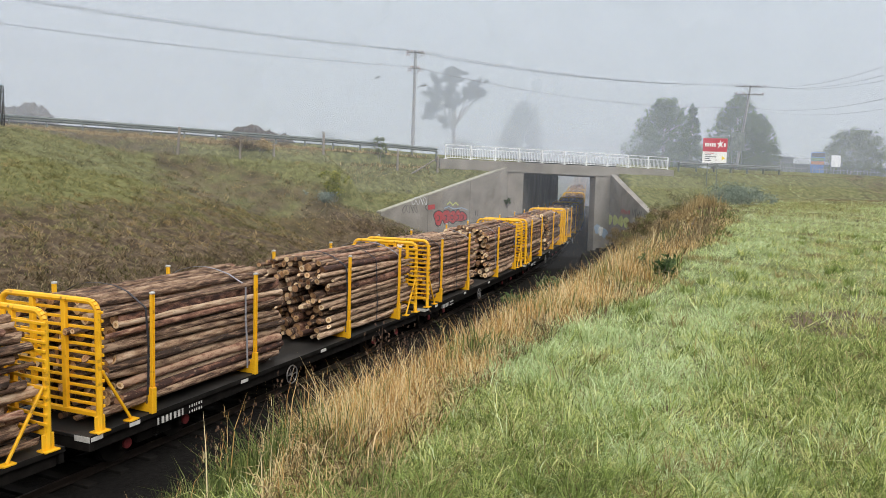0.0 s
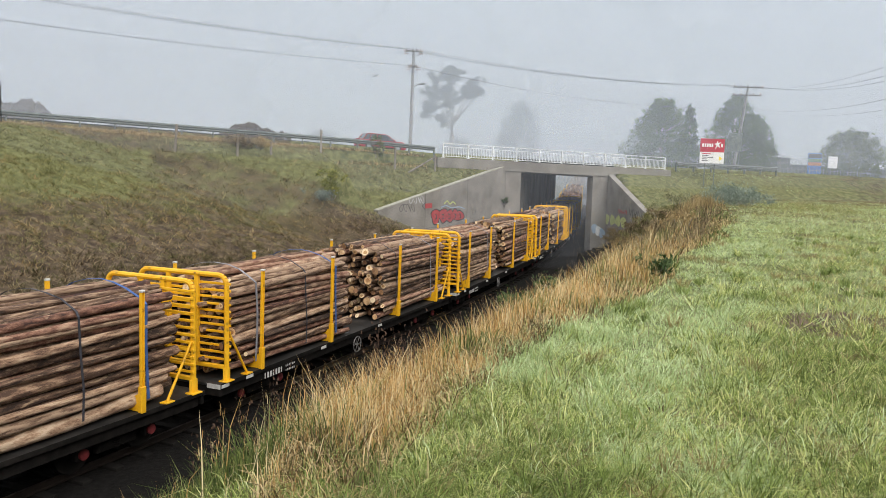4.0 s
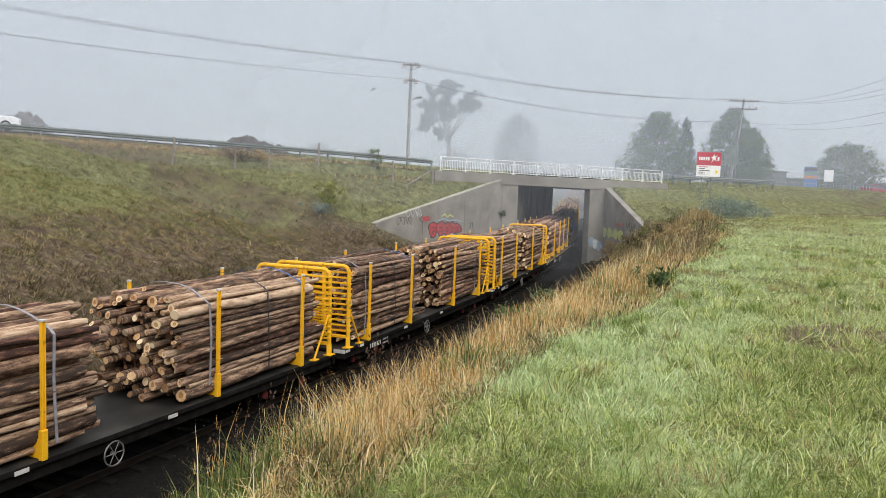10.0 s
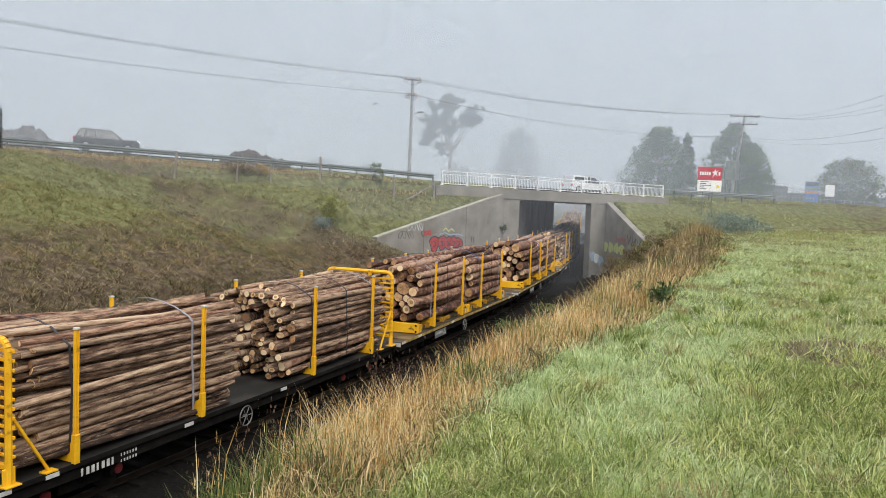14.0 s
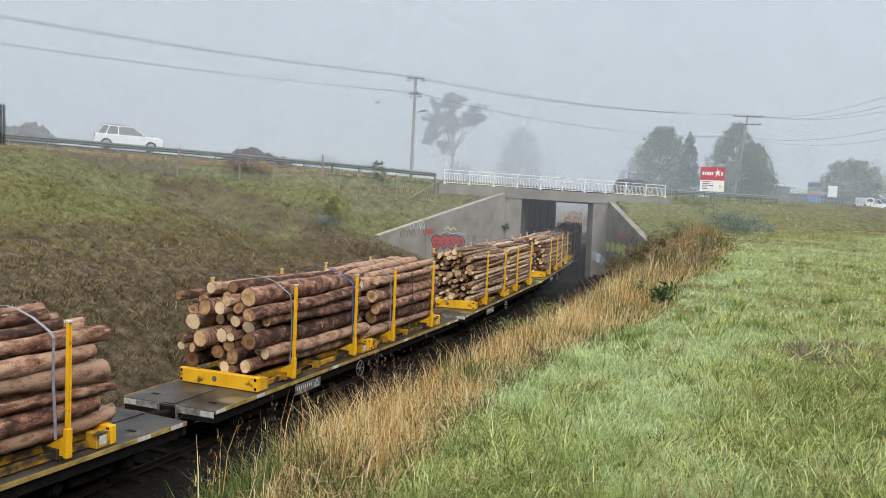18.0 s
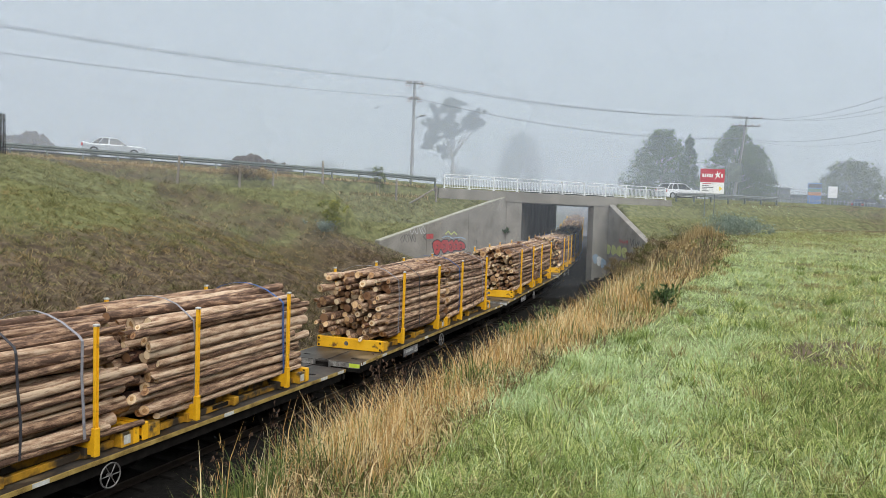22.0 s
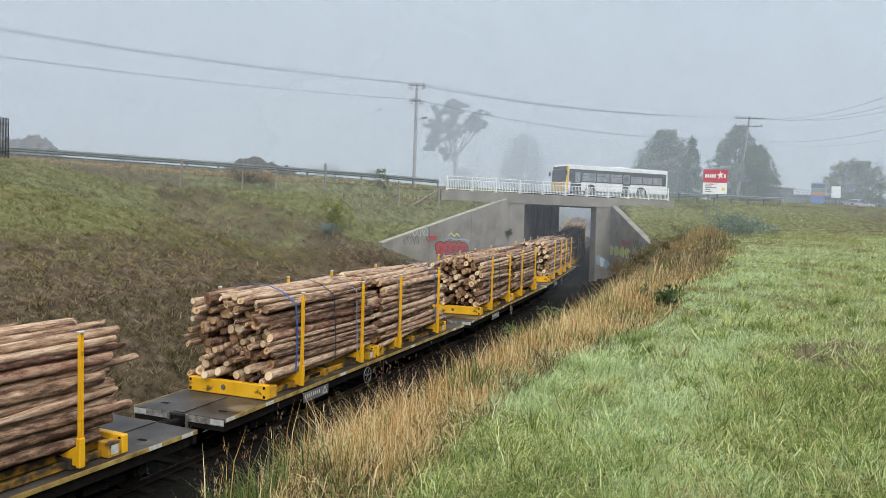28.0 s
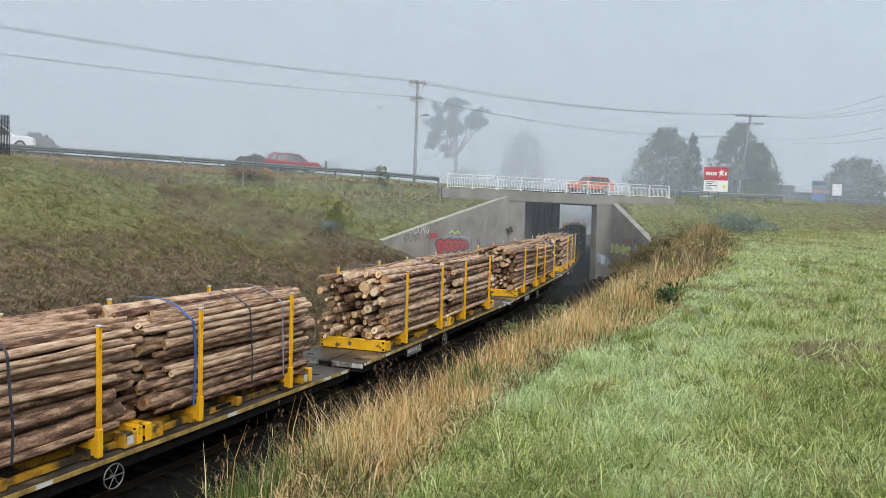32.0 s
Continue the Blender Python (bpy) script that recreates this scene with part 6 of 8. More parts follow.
EAST = Vector((0.9026, 0.4305, 0))      # across the view
AHEAD = Vector((-0.4305, 0.9026, 0))


def spot(across, ahead, z=None):
    p = Vector((EYE[0], EYE[1], 0)) + EAST * across + AHEAD * ahead
    return Vector((p.x, p.y, float(land(p.x, p.y)) if z is None else z))


make_field()
make_far_field()
make_bank()
make_far_bank()
gum_tree(spot(1.05, 108, 6.0), 15.0, 11, [(-1.5, 13.3, 1.46), (0.24, 13.6, 0.93), (-2.7, 10.4, 1.33), (-3.2, 8.8, 1.06), (-0.56, 12.0, 1.6), (-0.7, 9.6, 1.2), (2.9, 12.3, 1.2), (1.57, 10.9, 1.06), (3.7, 11.2, 0.8), (-1.36, 7.2, 0.8), (-3.75, 7.9, 0.55)],
         "tall slender gum tree fading in the mist")
dense_tree(spot(13.5, 140, 6.0), 13.0, 4.0, 12, "bushy gum tree, a pale shape in thick mist", name="gum_tree", leaf="gum_leaf", shape="egg", n=190, per=90, size=0.20)
dense_tree(spot(27.6, 98, 6.0), 9.7, 4.6, 21, "broad olive conifer with a rounded crown beside the road", leaf="cypress_leaf", shape="flame", n=320, per=120, size=0.12)
dense_tree(spot(31.2, 98.5, 6.0), 9.3, 2.5, 22, "slim pointed conifer beside a broader one", shape="spire", n=240, per=80, size=0.11)
dense_tree(spot(38.3, 102, 6.0), 10.9, 4.1, 23, "pointed dark conifer behind the power pole", leaf="cypress_leaf", shape="flame", n=320, per=120, size=0.12)
dense_tree(spot(41.2, 103, 6.0), 8.7, 3.3, 24, "rounded dark conifer behind the power pole", leaf="cypress_leaf", shape="flame", n=260, per=110, size=0.12)
dense_tree(spot(60.2, 114, 6.0), 7.5, 4.6, 25, "leafy broad tree in mist", name="broad_tree", leaf="willow_leaf", shape="dome", n=240, per=100, size=0.14)
dense_tree(spot(50.5, 122, 6.0), 5.4, 3.2, 26, "low rounded tree in mist behind a shed", name="broad_tree", leaf="gum_leaf", shape="egg", n=60, per=80)
for i, (a, b, hh) in enumerate(((-62, 150, 7), (-70, 160, 6), (-56, 172, 6.5), (-30, 190, 8), (-20, 200, 7), (4, 210, 8))):
    dense_tree(spot(a, b, 7.0), hh, hh * 0.62, 40 + i, "distant tree dissolving in mist", name="broad_tree", leaf="gum_leaf", shape="egg", n=40, per=80, size=0.4)

bush("shrub", spot(-6.9, 47.65), 0.85, 2.0, 31, "bush_yellow", "yellow-flowered shrub on the grassy bank", n=34, per=80, size=0.06)
bush("shrub", spot(-7.39, 46.27), 1.1, 0.5, 32, "bush_blue", "low blue-green weeds beside a shrub", n=12)
bush("shrub", spot(-4.74, 55.45), 0.75, 2.1, 33, "willow_leaf", "straggly shrub by the fence posts", n=30, per=26, size=0.07)
bush("shrub", spot(-13.2, 49.35), 1.1, 0.8, 61, "weed_brown", "dead brown weeds round the fence posts", n=22)
bush("shrub", spot(-12.06, 49.9), 0.9, 0.7, 62, "weed_tawny", "dry tawny weeds round the fence posts", n=16)
bush("shrub", spot(17.3, 46.0), 2.0, 1.1, 34, "bush_blue", "blue-green bush on the bank", n=40)
bush("shrub", spot(19.4, 48.5), 1.6, 0.8, 35, "bush_blue", "blue-green bush on the bank", n=26)
bush("shrub", spot(15.8, 55.0), 1.3, 1.0, 36, "weed_green", "rough green bush by the wing wall", n=18)
bush("shrub", spot(12.9, 44.0), 0.9, 0.9, 37, "weed_brown", "dead brown weeds by the wing wall", n=16)
bush("shrub", spot(23.0, 60.0), 1.2, 1.1, 38, "bush_yellow", "olive shrub below the hoarding", n=16)
bush("shrub", spot(17.6, 57.0), 1.6, 0.9, 39, "weed_green", "olive bush at the top of the bank", n=16)
bush("bramble", spot(1.3, 11.2), 0.6, 0.55, 50, "bramble", "bramble sprawling at the edge of the straw", n=14, per=60, size=0.05)
bush("bramble", spot(2.4, 14.5), 0.6, 0.5, 51, "bramble", "bramble sprawling at the edge of the straw", n=12, per=60, size=0.05)
bush("bramble", spot(3.4, 11.8), 0.5, 0.3, 52, "bramble", "low bramble in the grass", n=8, per=50, size=0.05)


def brush():
    """Dead brown and grey-green scrub heaped against the foot of the wing wall and down the bank before it."""
    r = random.Random(77)
    for i in range(26):
        t = r.uniform(0.45, 1.45)
        off = r.uniform(0.7, 3.6)
        x = RIGHT_FOOT[0] + (RIGHT_TIP[0] - RIGHT_FOOT[0]) * t - 0.848 * off
        y = RIGHT_FOOT[1] + (RIGHT_TIP[1] - RIGHT_FOOT[1]) * t - 0.530 * off
        if x - float(track_x(y)) < 5.2:
            continue
        leaf, lab = r.choice((("weed_brown", "dead brown scrub at the foot of the wing wall"), ("weed_mid", "bleached dry scrub at the foot of the wing wall"), ("weed_dark", "dark tangled scrub at the foot of the wing wall"),
                              ("weed_mid", "bleached dry scrub at the foot of the wing wall"), ("weed_green", "olive scrub at the foot of the wing wall")))
        bush("scrub", Vector((x, y, float(land(x, y)))), r.uniform(0.7, 1.2), r.uniform(0.6, 1.3), 200 + i, leaf, lab, n=16, per=80, size=0.06)
    for i in range(34):
        y = 20 * (50 / 20) ** r.random()
        lat = r.uniform(6.4, 10.6)
        x = float(track_x(y)) + lat
        leaf, lab = r.choice((("weed_brown", "low dead brown scrub on the bank"), ("weed_mid", "low bleached scrub on the bank"), ("weed_dark", "low dark tangled scrub on the bank"), ("weed_tawny", "low tawny scrub on the bank")))
        bush("scrub", Vector((x, y, float(land(x, y)))), r.uniform(0.5, 0.9), r.uniform(0.3, 0.65), 300 + i, leaf, lab, n=14, per=80, size=0.045)


brush()


def reeds():
    g = np.random.default_rng(17)
    xs, ys = [], []
    for a, b, k, sp in ((13.6, 40.5, 260, 0.5), (12.4, 39.0, 200, 0.5), (14.2, 43.5, 180, 0.5), (11.4, 43.0, 160, 0.6), (9.9, 33.0, 180, 0.5), (8.4, 30.0, 160, 0.5)):
        p = spot(a, b)
        xs.append(p.x + g.normal(0, sp, k))
        ys.append(p.y + g.normal(0, sp, k))
    x, y = np.concatenate(xs), np.concatenate(ys)
    stuff("dry_reeds", "clumps of tall dull reeds at the bank top", "reeds", blades("dry_reeds", x, y, g.uniform(0.4, 1.0, len(x)), np.full(len(x), 0.022), g, 0.45, M["weed_tawny"]))


reeds()


# ---- poles and wires ----
M["pole_wood"] = surface("pale_pole_timber", [(0.16, 0.155, 0.145), (0.25, 0.245, 0.235), (0.34, 0.335, 0.325)], 0.9, scale=2, fine=25, bump=0.3, stretch=(1, 1, 0.1))
M["arm_wood"] = surface("dark_arm_timber", [(0.05, 0.045, 0.04), (0.10, 0.09, 0.08)], 0.85, scale=4, fine=30, bump=0.2)
M["wire"] = surface("black_wire", [(0.03, 0.03, 0.032), (0.06, 0.06, 0.062)], 0.6)
M["insulator"] = surface("brown_insulator", [(0.10, 0.05, 0.03), (0.18, 0.10, 0.06)], 0.3)


def power_pole(foot, top, arm_dir, arms, label, lamp=None, strain=False):
    """A leaning timber pole with cross arms and insulators. arms: (distance below the top, half width). With strain, the wires end on the pole and loop round it."""
    foot, top = Vector(foot), Vector(top)
    p = thing("power_pole", label, "power pole", at=Matrix.Translation(foot), group="power poles")
    d = top - foot
    part("shaft", rod(bmesh.new(), (0, 0, -0.5), d, 0.185, 12, 0.125), M["pole_wood"], p)
    ax = Vector((*arm_dir, 0)).normalized()
    for below, half in arms:
        c = d - d.normalized() * below + Vector((ax.y, -ax.x, 0)) * 0.14
        a = part("cross_arm", bar(bmesh.new(), c - ax * half, c + ax * half, 0.11, 0.13, 0.01), M["arm_wood"], p)
        for k in (-0.92, -0.45, 0.45, 0.92):
            q = c + ax * half * k
            part("insulator", rod(rod(bmesh.new(), q + Vector((0, 0, 0.06)), q + Vector((0, 0, 0.26)), 0.07, 8, 0.04), q + Vector((0, 0, 0.15)), q + Vector((0, 0, 0.19)), 0.10, 8), M["insulator"], a)
        if strain:
            for sx in (-1, 1):
                for dz in (0.0, -0.22):
                    e = c + ax * sx * half * 0.55 + Vector((0, 0, dz))
                    st = rod(bmesh.new(), e, e + ax * sx * 0.5, 0.03, 6)
                    for k in range(4):
                        rod(st, e + ax * sx * (0.12 + 0.1 * k), e + ax * sx * (0.16 + 0.1 * k), 0.085, 8)
                    part("strain_insulator", st, M["insulator"], a)
            loop = bmesh.new()
            pts = [c + ax * 1.05 * half * math.cos(w) + Vector((0, 0, -0.05 - 0.42 * math.sin(w))) for w in np.linspace(0, math.pi, 9)]
            for g0, g1 in zip(pts[:-1], pts[1:]):
                rod(loop, g0, g1, 0.022, 5)
            part("jumper_wire", loop, M["wire"], a)
        for sx in (-1, 1):
            part("stay", bar(bmesh.new(), c + ax * half * 0.5 * sx, c - Vector((0, 0, 0.45)), 0.03, 0.03), M["galv_dark"], a)
    if lamp:
        z, s = lamp
        c = d * (z / d.z)
        arm = part("lamp_arm", rod(bmesh.new(), c, c + EAST * s + Vector((0, 0, 0.35)), 0.035, 6), M["arm_wood"], p)
        e = c + EAST * s + Vector((0, 0, 0.35))
        part("lamp_head", bar(bmesh.new(), e, e + EAST * 0.6 + Vector((0, 0, 0.08)), 0.24, 0.17, 0.04), M["arm_wood"], arm)
    return p


def wire(a, b, sag, r, label="sagging black power line", n=24):
    a, b = Vector(a), Vector(b)
    c = bpy.data.curves.new("power_line", "CURVE")
    c.dimensions, c.bevel_depth, c.bevel_resolution = "3D", r, 1
    s = c.splines.new("POLY")
    s.points.add(n)
    for i in range(n + 1):
        t = i / n
        p = a.lerp(b, t) - Vector((0, 0, sag * 4 * t * (1 - t)))
        s.points[i].co = (*p, 1)
    c.materials.append(M["wire"])
    return thing("power_line", label, "power line", data=c, group="power lines")


P1F, P1T = spot(-3.32, 75, 7.0), spot(-3.18, 75, 17.65)
P2F, P2T = spot(33.75, 90, 6.2), spot(35.05, 90, 16.95)
RD = Vector((ROAD_R[0], ROAD_R[1], 0))
power_pole(P1F, P1T, EAST[:2], [(0.25, 0.75), (1.75, 0.42)], "tall weathered timber power pole with cross arms and a street lamp", (6.95, 0.6), True)
power_pole(P2F, P2T, EAST[:2], [(0.25, 1.75), (1.15, 1.65)], "leaning timber power pole with two cross arms")
P0T = P1T - RD * 46 + Vector((0, 0, 2.3))
P3T = spot(41.5, 50, 19.3)
power_pole(P0T - Vector((0.3, 0, 13.0)), P0T, EAST[:2], [(0.25, 1.15), (1.75, 0.5)], "timber power pole beside the road")
power_pole(P3T - Vector((0.0, 0, 13.2)), P3T, EAST[:2], [(0.25, 1.25), (1.25, 1.0)], "timber power pole by the field")
for k in (-1.05, -0.45, 0.45):
    o = EAST * k - Vector((0, 0, 0.05))
    wire(P0T + o, P1T + o, 0.6, 0.017)
    wire(P1T + o, P2T + EAST * k * 1.1 - Vector((0, 0, 0.05)), 0.9, 0.019)
for k in (-1.1, 0.2, 1.15):
    wire(P2T + EAST * k - Vector((0, 0, 0.05)), P3T + EAST * k * 1.6 - Vector((0, 0, 0.3 * k)), 2.6, 0.011)
wire(P0T - Vector((0, 0, 2.5)), P1T - Vector((0, 0, 1.6)), 0.5, 0.028)
wire(P1T - Vector((0, 0, 1.6)), P2T - Vector((0, 0, 2.55)), 1.2, 0.029)
wire(P2T - Vector((0, 0, 2.6)), P3T - Vector((0, 0, 2.6)), 2.2, 0.012)
wire(P2T - Vector((0, 0, 2.7)), P3T - Vector((0, 0, 4.2)), 2.2, 0.009)
wire(P0T - Vector((0, 0, 4.4)), P1T - Vector((0, 0, 4.5)), 0.5, 0.010, "thin dark sagging telephone line")
LINE_A, LINE_B = P0T - Vector((0, 0, 4.0)), P1T - Vector((0, 0, 2.85))
wire(LINE_A, LINE_B, 0.3, 0.006, "thin drop line below the power lines")
closure = thing("cable_splice", "small dark splice case on a thin line", "cable splice", at=Matrix.Translation(LINE_A.lerp(LINE_B, 0.917) - Vector((0, 0, 0.3 * 4 * 0.917 * 0.083))))
part("splice_case", rod(rod(bmesh.new(), RD * -0.30 - Vector((0, 0, 0.12)), Vector((0, 0, 0)), 0.03, 8, 0.11), Vector((0, 0, 0)), RD * 0.30 + Vector((0, 0, 0.14)), 0.11, 8, 0.03), M["wire"], closure)


# ---- hoarding and other roadside signs ----
M["red_panel"] = surface("red_panel", [(0.42, 0.04, 0.065), (0.54, 0.06, 0.09)], 0.45, scale=1.5, fine=20, bump=0.03)
M["sign_white"] = surface("sign_white", [(0.72, 0.72, 0.72), (0.84, 0.84, 0.84)], 0.5, scale=2, fine=20, bump=0.03)
M["sign_dark"] = surface("sign_ink", [(0.05, 0.05, 0.06), (0.09, 0.09, 0.1)], 0.6)
M["sign_yellow"] = surface("sign_yellow", [(0.75, 0.55, 0.05), (0.85, 0.65, 0.08)], 0.5)
M["sign_blue"] = surface("sign_blue", [(0.06, 0.16, 0.45), (0.10, 0.22, 0.55)], 0.5)
M["bank_green"] = surface("sign_green", [(0.10, 0.20, 0.12), (0.15, 0.26, 0.16)], 0.5)
M["sign_orange"] = surface("sign_orange", [(0.45, 0.17, 0.06), (0.55, 0.24, 0.09)], 0.5)


def facing(p, turn=0.0):
    """A pose at p whose x runs across the view and whose -y looks back down it, turned by some degrees."""
    return Matrix.Translation(p) @ Matrix.Rotation(math.atan2(EAST.y, EAST.x) + radians(turn), 4, "Z")


def hoarding():
    h = thing("hoarding", "red and white roadside hoarding on thin steel posts", "sign", at=facing(spot(22.45, 64.5, 5.0), 6))
    w, z0, z1 = 1.06, 2.35, 4.4
    zm = z0 + (z1 - z0) * 0.46
    for x in (-0.55, 0.3):
        part("post", rod(bmesh.new(), (x, 0.05, -0.4), (x, 0.05, z1 - 0.1), 0.04, 10), M["galv_dark"], h)
    part("upper_panel", bx(-w, w, -0.03, 0.0, zm, z1, 0.006), M["red_panel"], h, "red upper panel")
    lower = part("lower_panel", bx(-w, w, -0.03, 0.0, z0, zm - 0.003, 0.006), M["sign_white"], h, "white lower panel")
    up = h.children[2]
    # a brand's word and emblem as plain shapes
    for i in range(5):
        x = -0.9 + i * 0.20
        part("letter_block", bx(x, x + 0.14, -0.036, -0.031, zm + 0.42, zm + 0.70), M["sign_white"], up)
    part("letter_block", bx(0.74, 0.90, -0.036, -0.031, zm + 0.42, zm + 0.72), M["sign_white"], up)
    bm = bmesh.new()
    star = [(0.42, 0.98), (0.48, 0.75), (0.72, 0.86), (0.56, 0.62), (0.68, 0.35), (0.44, 0.50), (0.20, 0.22), (0.33, 0.56), (0.14, 0.70), (0.36, 0.74)]
    lo = [bm.verts.new((x, -0.037, zm + z)) for x, z in star]
    c = bm.verts.new((0.45, -0.037, zm + 0.63))
    for i in range(len(lo)):
        bm.faces.new((lo[i], lo[(i + 1) % len(lo)], c))
    bmesh.ops.recalc_face_normals(bm, faces=bm.faces)
    g = bmesh.ops.extrude_face_region(bm, geom=bm.faces[:])
    bmesh.ops.translate(bm, vec=(0, 0.005, 0), verts=[v for v in g["geom"] if isinstance(v, bmesh.types.BMVert)])
    part("emblem", bm, M["sign_white"], up, "white star-shaped emblem")
    for i in range(5):
        z = zm - 0.16 - i * 0.15
        m = "red_panel" if i == 0 else "sign_dark"
        part("text_bar", bx(-0.86, (-0.1, -0.3, 0.1, -0.45, -0.3)[i], -0.036, -0.031, z, z + 0.06), M[m], lower)
    bm = bmesh.new()
    v = [bm.verts.new(p) for p in ((0.62, -0.036, z0 + 0.22), (0.92, -0.036, z0 + 0.42), (0.62, -0.036, z0 + 0.62))]
    bm.faces.new(v)
    g = bmesh.ops.extrude_face_region(bm, geom=bm.faces[:])
    bmesh.ops.translate(bm, vec=(0, 0.004, 0), verts=[x for x in g["geom"] if isinstance(x, bmesh.types.BMVert)])
    part("arrow", bm, M["sign_yellow"], lower, "yellow arrow")
    return h


hoarding()


def board(p, w, z0, z1, mat, label, posts=2, bands=()):
    s = thing("sign_board", label, "sign", at=facing(p, 0))
    for x in ((-w * 0.7, w * 0.7) if posts == 2 else (0,)):
        part("post", rod(bmesh.new(), (x, 0.06, -0.4), (x, 0.06, z1), 0.05, 8), M["galv_dark"], s)
    f = part("panel", bx(-w, w, -0.04, 0.0, z0, z1, 0.006), M[mat], s)
    for a, b, m in bands:
        part("band", bx(-w + 0.04, w - 0.04, -0.046, -0.041, a, b), M[m], f)
    return s


board(spot(51.1, 106, 6.0), 0.95, 0.5, 4.0, "sign_blue", "stacked orange and blue business signs on posts", bands=((2.3, 2.75, "sign_orange"), (2.8, 3.25, "bank_green"), (3.35, 3.9, "sign_dark"), (0.65, 1.1, "sign_white"), (1.2, 2.2, "sign_blue")))
board(spot(53.6, 106, 6.0), 0.65, 2.0, 3.6, "sign_white", "white sign board on posts")
board(spot(30.9, 82, 6.1), 0.75, 2.9, 4.9, "galv_dark", "grey back of a road sign behind the hoarding")
board(spot(28.0, 78.0, 6.2), 0.8, 0.5, 1.1, "galv_dark", "low grey road sign")


# ---- sheds and far fences ----
M["shed_wall"] = surface("grey_cladding", [(0.14, 0.15, 0.17), (0.22, 0.23, 0.25)], 0.7, scale=1, fine=10)
M["shed_roof"] = surface("pale_roof_sheet", [(0.30, 0.32, 0.34), (0.42, 0.44, 0.46)], 0.5, 0.3, scale=1, fine=10)


def shed(p, w, dpt, h, label, turn=0.0, open_bays=3):
    s = thing("shed", label, "shed", at=facing(p, turn))
    bm = bmesh.new()
    v = [(-w, 0, -0.5), (w, 0, -0.5), (w, dpt, -0.5), (-w, dpt, -0.5), (-w, 0, h), (w, 0, h), (w, dpt, h), (-w, dpt, h)]
    v = [bm.verts.new(c) for c in v]
    for f in ((0, 1, 5, 4), (1, 2, 6, 5), (2, 3, 7, 6), (3, 0, 4, 7)):
        bm.faces.new([v[i] for i in f])
    body = part("wall", bm, M["shed_wall"], s)
    bm = bmesh.new()
    box(bm, -w - 0.3, w + 0.3, -0.4, dpt + 0.3, h, h + 0.12, 0, 0, Matrix.Translation((0, 0, 0)))
    for q in bm.verts:
        q.co.z += (q.co.y / dpt) * 0.9
    part("roof", bm, M["shed_roof"], s)
    for i in range(open_bays):
        x = -w + 2 * w * (i + 0.5) / open_bays
        part("door", bx(x - w / open_bays * 0.75, x + w / open_bays * 0.75, -0.06, -0.01, 0, h * 0.75, 0.01), M["galv_dark"], body, "closed roller door")
    return s


shed(spot(47.5, 112, 6.0), 3.2, 8, 3.4, "low dark shed in mist", 8)
shed(spot(56.0, 120, 6.0), 5.0, 8, 2.6, "long pale-roofed shed in mist", 4, 4)
shed(spot(71.0, 126, 6.0), 8.0, 10, 2.4, "long low industrial shed in mist", 0, 5)


def paling_fence(u0, u1, q, h, step, label, mat="galv_dark", dz=0.0):
    f = thing("fence", label, "fence", group="fences")
    pic = mesh_of("paling", bx(-0.025, 0.025, -0.015, 0.015, 0, h), M[mat])
    ang = math.atan2(ROAD_R[1], ROAD_R[0])

    def at(u, z=0.0):
        p = road_pt(u, q)
        return Matrix.Translation((p[0], p[1], float(land(p[0], p[1])) + z + dz)) @ Matrix.Rotation(ang, 4, "Z")
    for u in np.arange(u0, u1, step):
        part("paling", pic, None, f, at=at(float(u)))
    for z in (h * 0.2, h * 0.85):
        a, b = at(u0, z).translation, at(u1, z).translation
        part("rail", bar(bmesh.new(), a, b, 0.04, 0.05), M[mat], f)


paling_fence(-30.6, -28.45, -3.0, 2.35, 0.075, "black steel palisade fence at the road edge", "black_steel")
paling_fence(26.0, 66.0, 13.5, 1.1, 0.6, "grey steel fence behind the road", "shed_wall")


def wood_post(p, h, lean, label="grey weathered timber fence post", r=0.085):
    o = thing("fence_post", label, "fence post", at=Matrix.Translation(p), group="old fence posts")
    part("post_shaft", rod(bmesh.new(), (0, 0, -0.4), (lean[0], lean[1], h), r, 9, r * 0.9), M["timber"], o, smooth=False)
    return o


def verge(u, q):
    p = road_pt(u, q)
    return Vector((p[0], p[1], float(land(p[0], p[1]))))


for u, q, h, ln in ((-19.35, -3.0, 1.65, (0.12, 0.1)), (-15.6, -3.0, 1.15, (0.03, 0)), (-13.4, -2.6, 0.8, (0, 0)), (-9.95, -2.0, 1.5, (0, 0.02)), (-4.1, -0.6, 1.5, (0, 0)), (-0.95, -0.6, 1.15, (0, 0))):
    wood_post(verge(u, q), h, ln)
bp = thing("fence_brace", "leaning timber brace of an old fence", "fence post", group="old fence posts")
part("brace_shaft", rod(bmesh.new(), verge(-3.3, -0.9) - Vector((0, 0, 0.1)), verge(-1.0, -0.62) + Vector((0, 0, 1.0)), 0.06, 8), M["timber"], bp)
for a, b in (((-19.35, -3.0), (-15.6, -3.0)), ((-15.6, -3.0), (-9.95, -2.0)), ((-9.95, -2.0), (-4.1, -0.6)), ((-4.1, -0.6), (-0.95, -0.6))):
    for z in (0.45, 0.8):
        wire(verge(*a) + Vector((0, 0, z)), verge(*b) + Vector((0, 0, z)), 0.05, 0.006, "slack fence wire between old posts", 6)


# ---- spoil heap beyond the road ----
M["spoil"] = surface("dark_spoil", [(0.03, 0.022, 0.018), (0.06, 0.045, 0.035), (0.10, 0.08, 0.06)], 0.95, scale=0.8, fine=5, bump=1.0, dist=0.15)


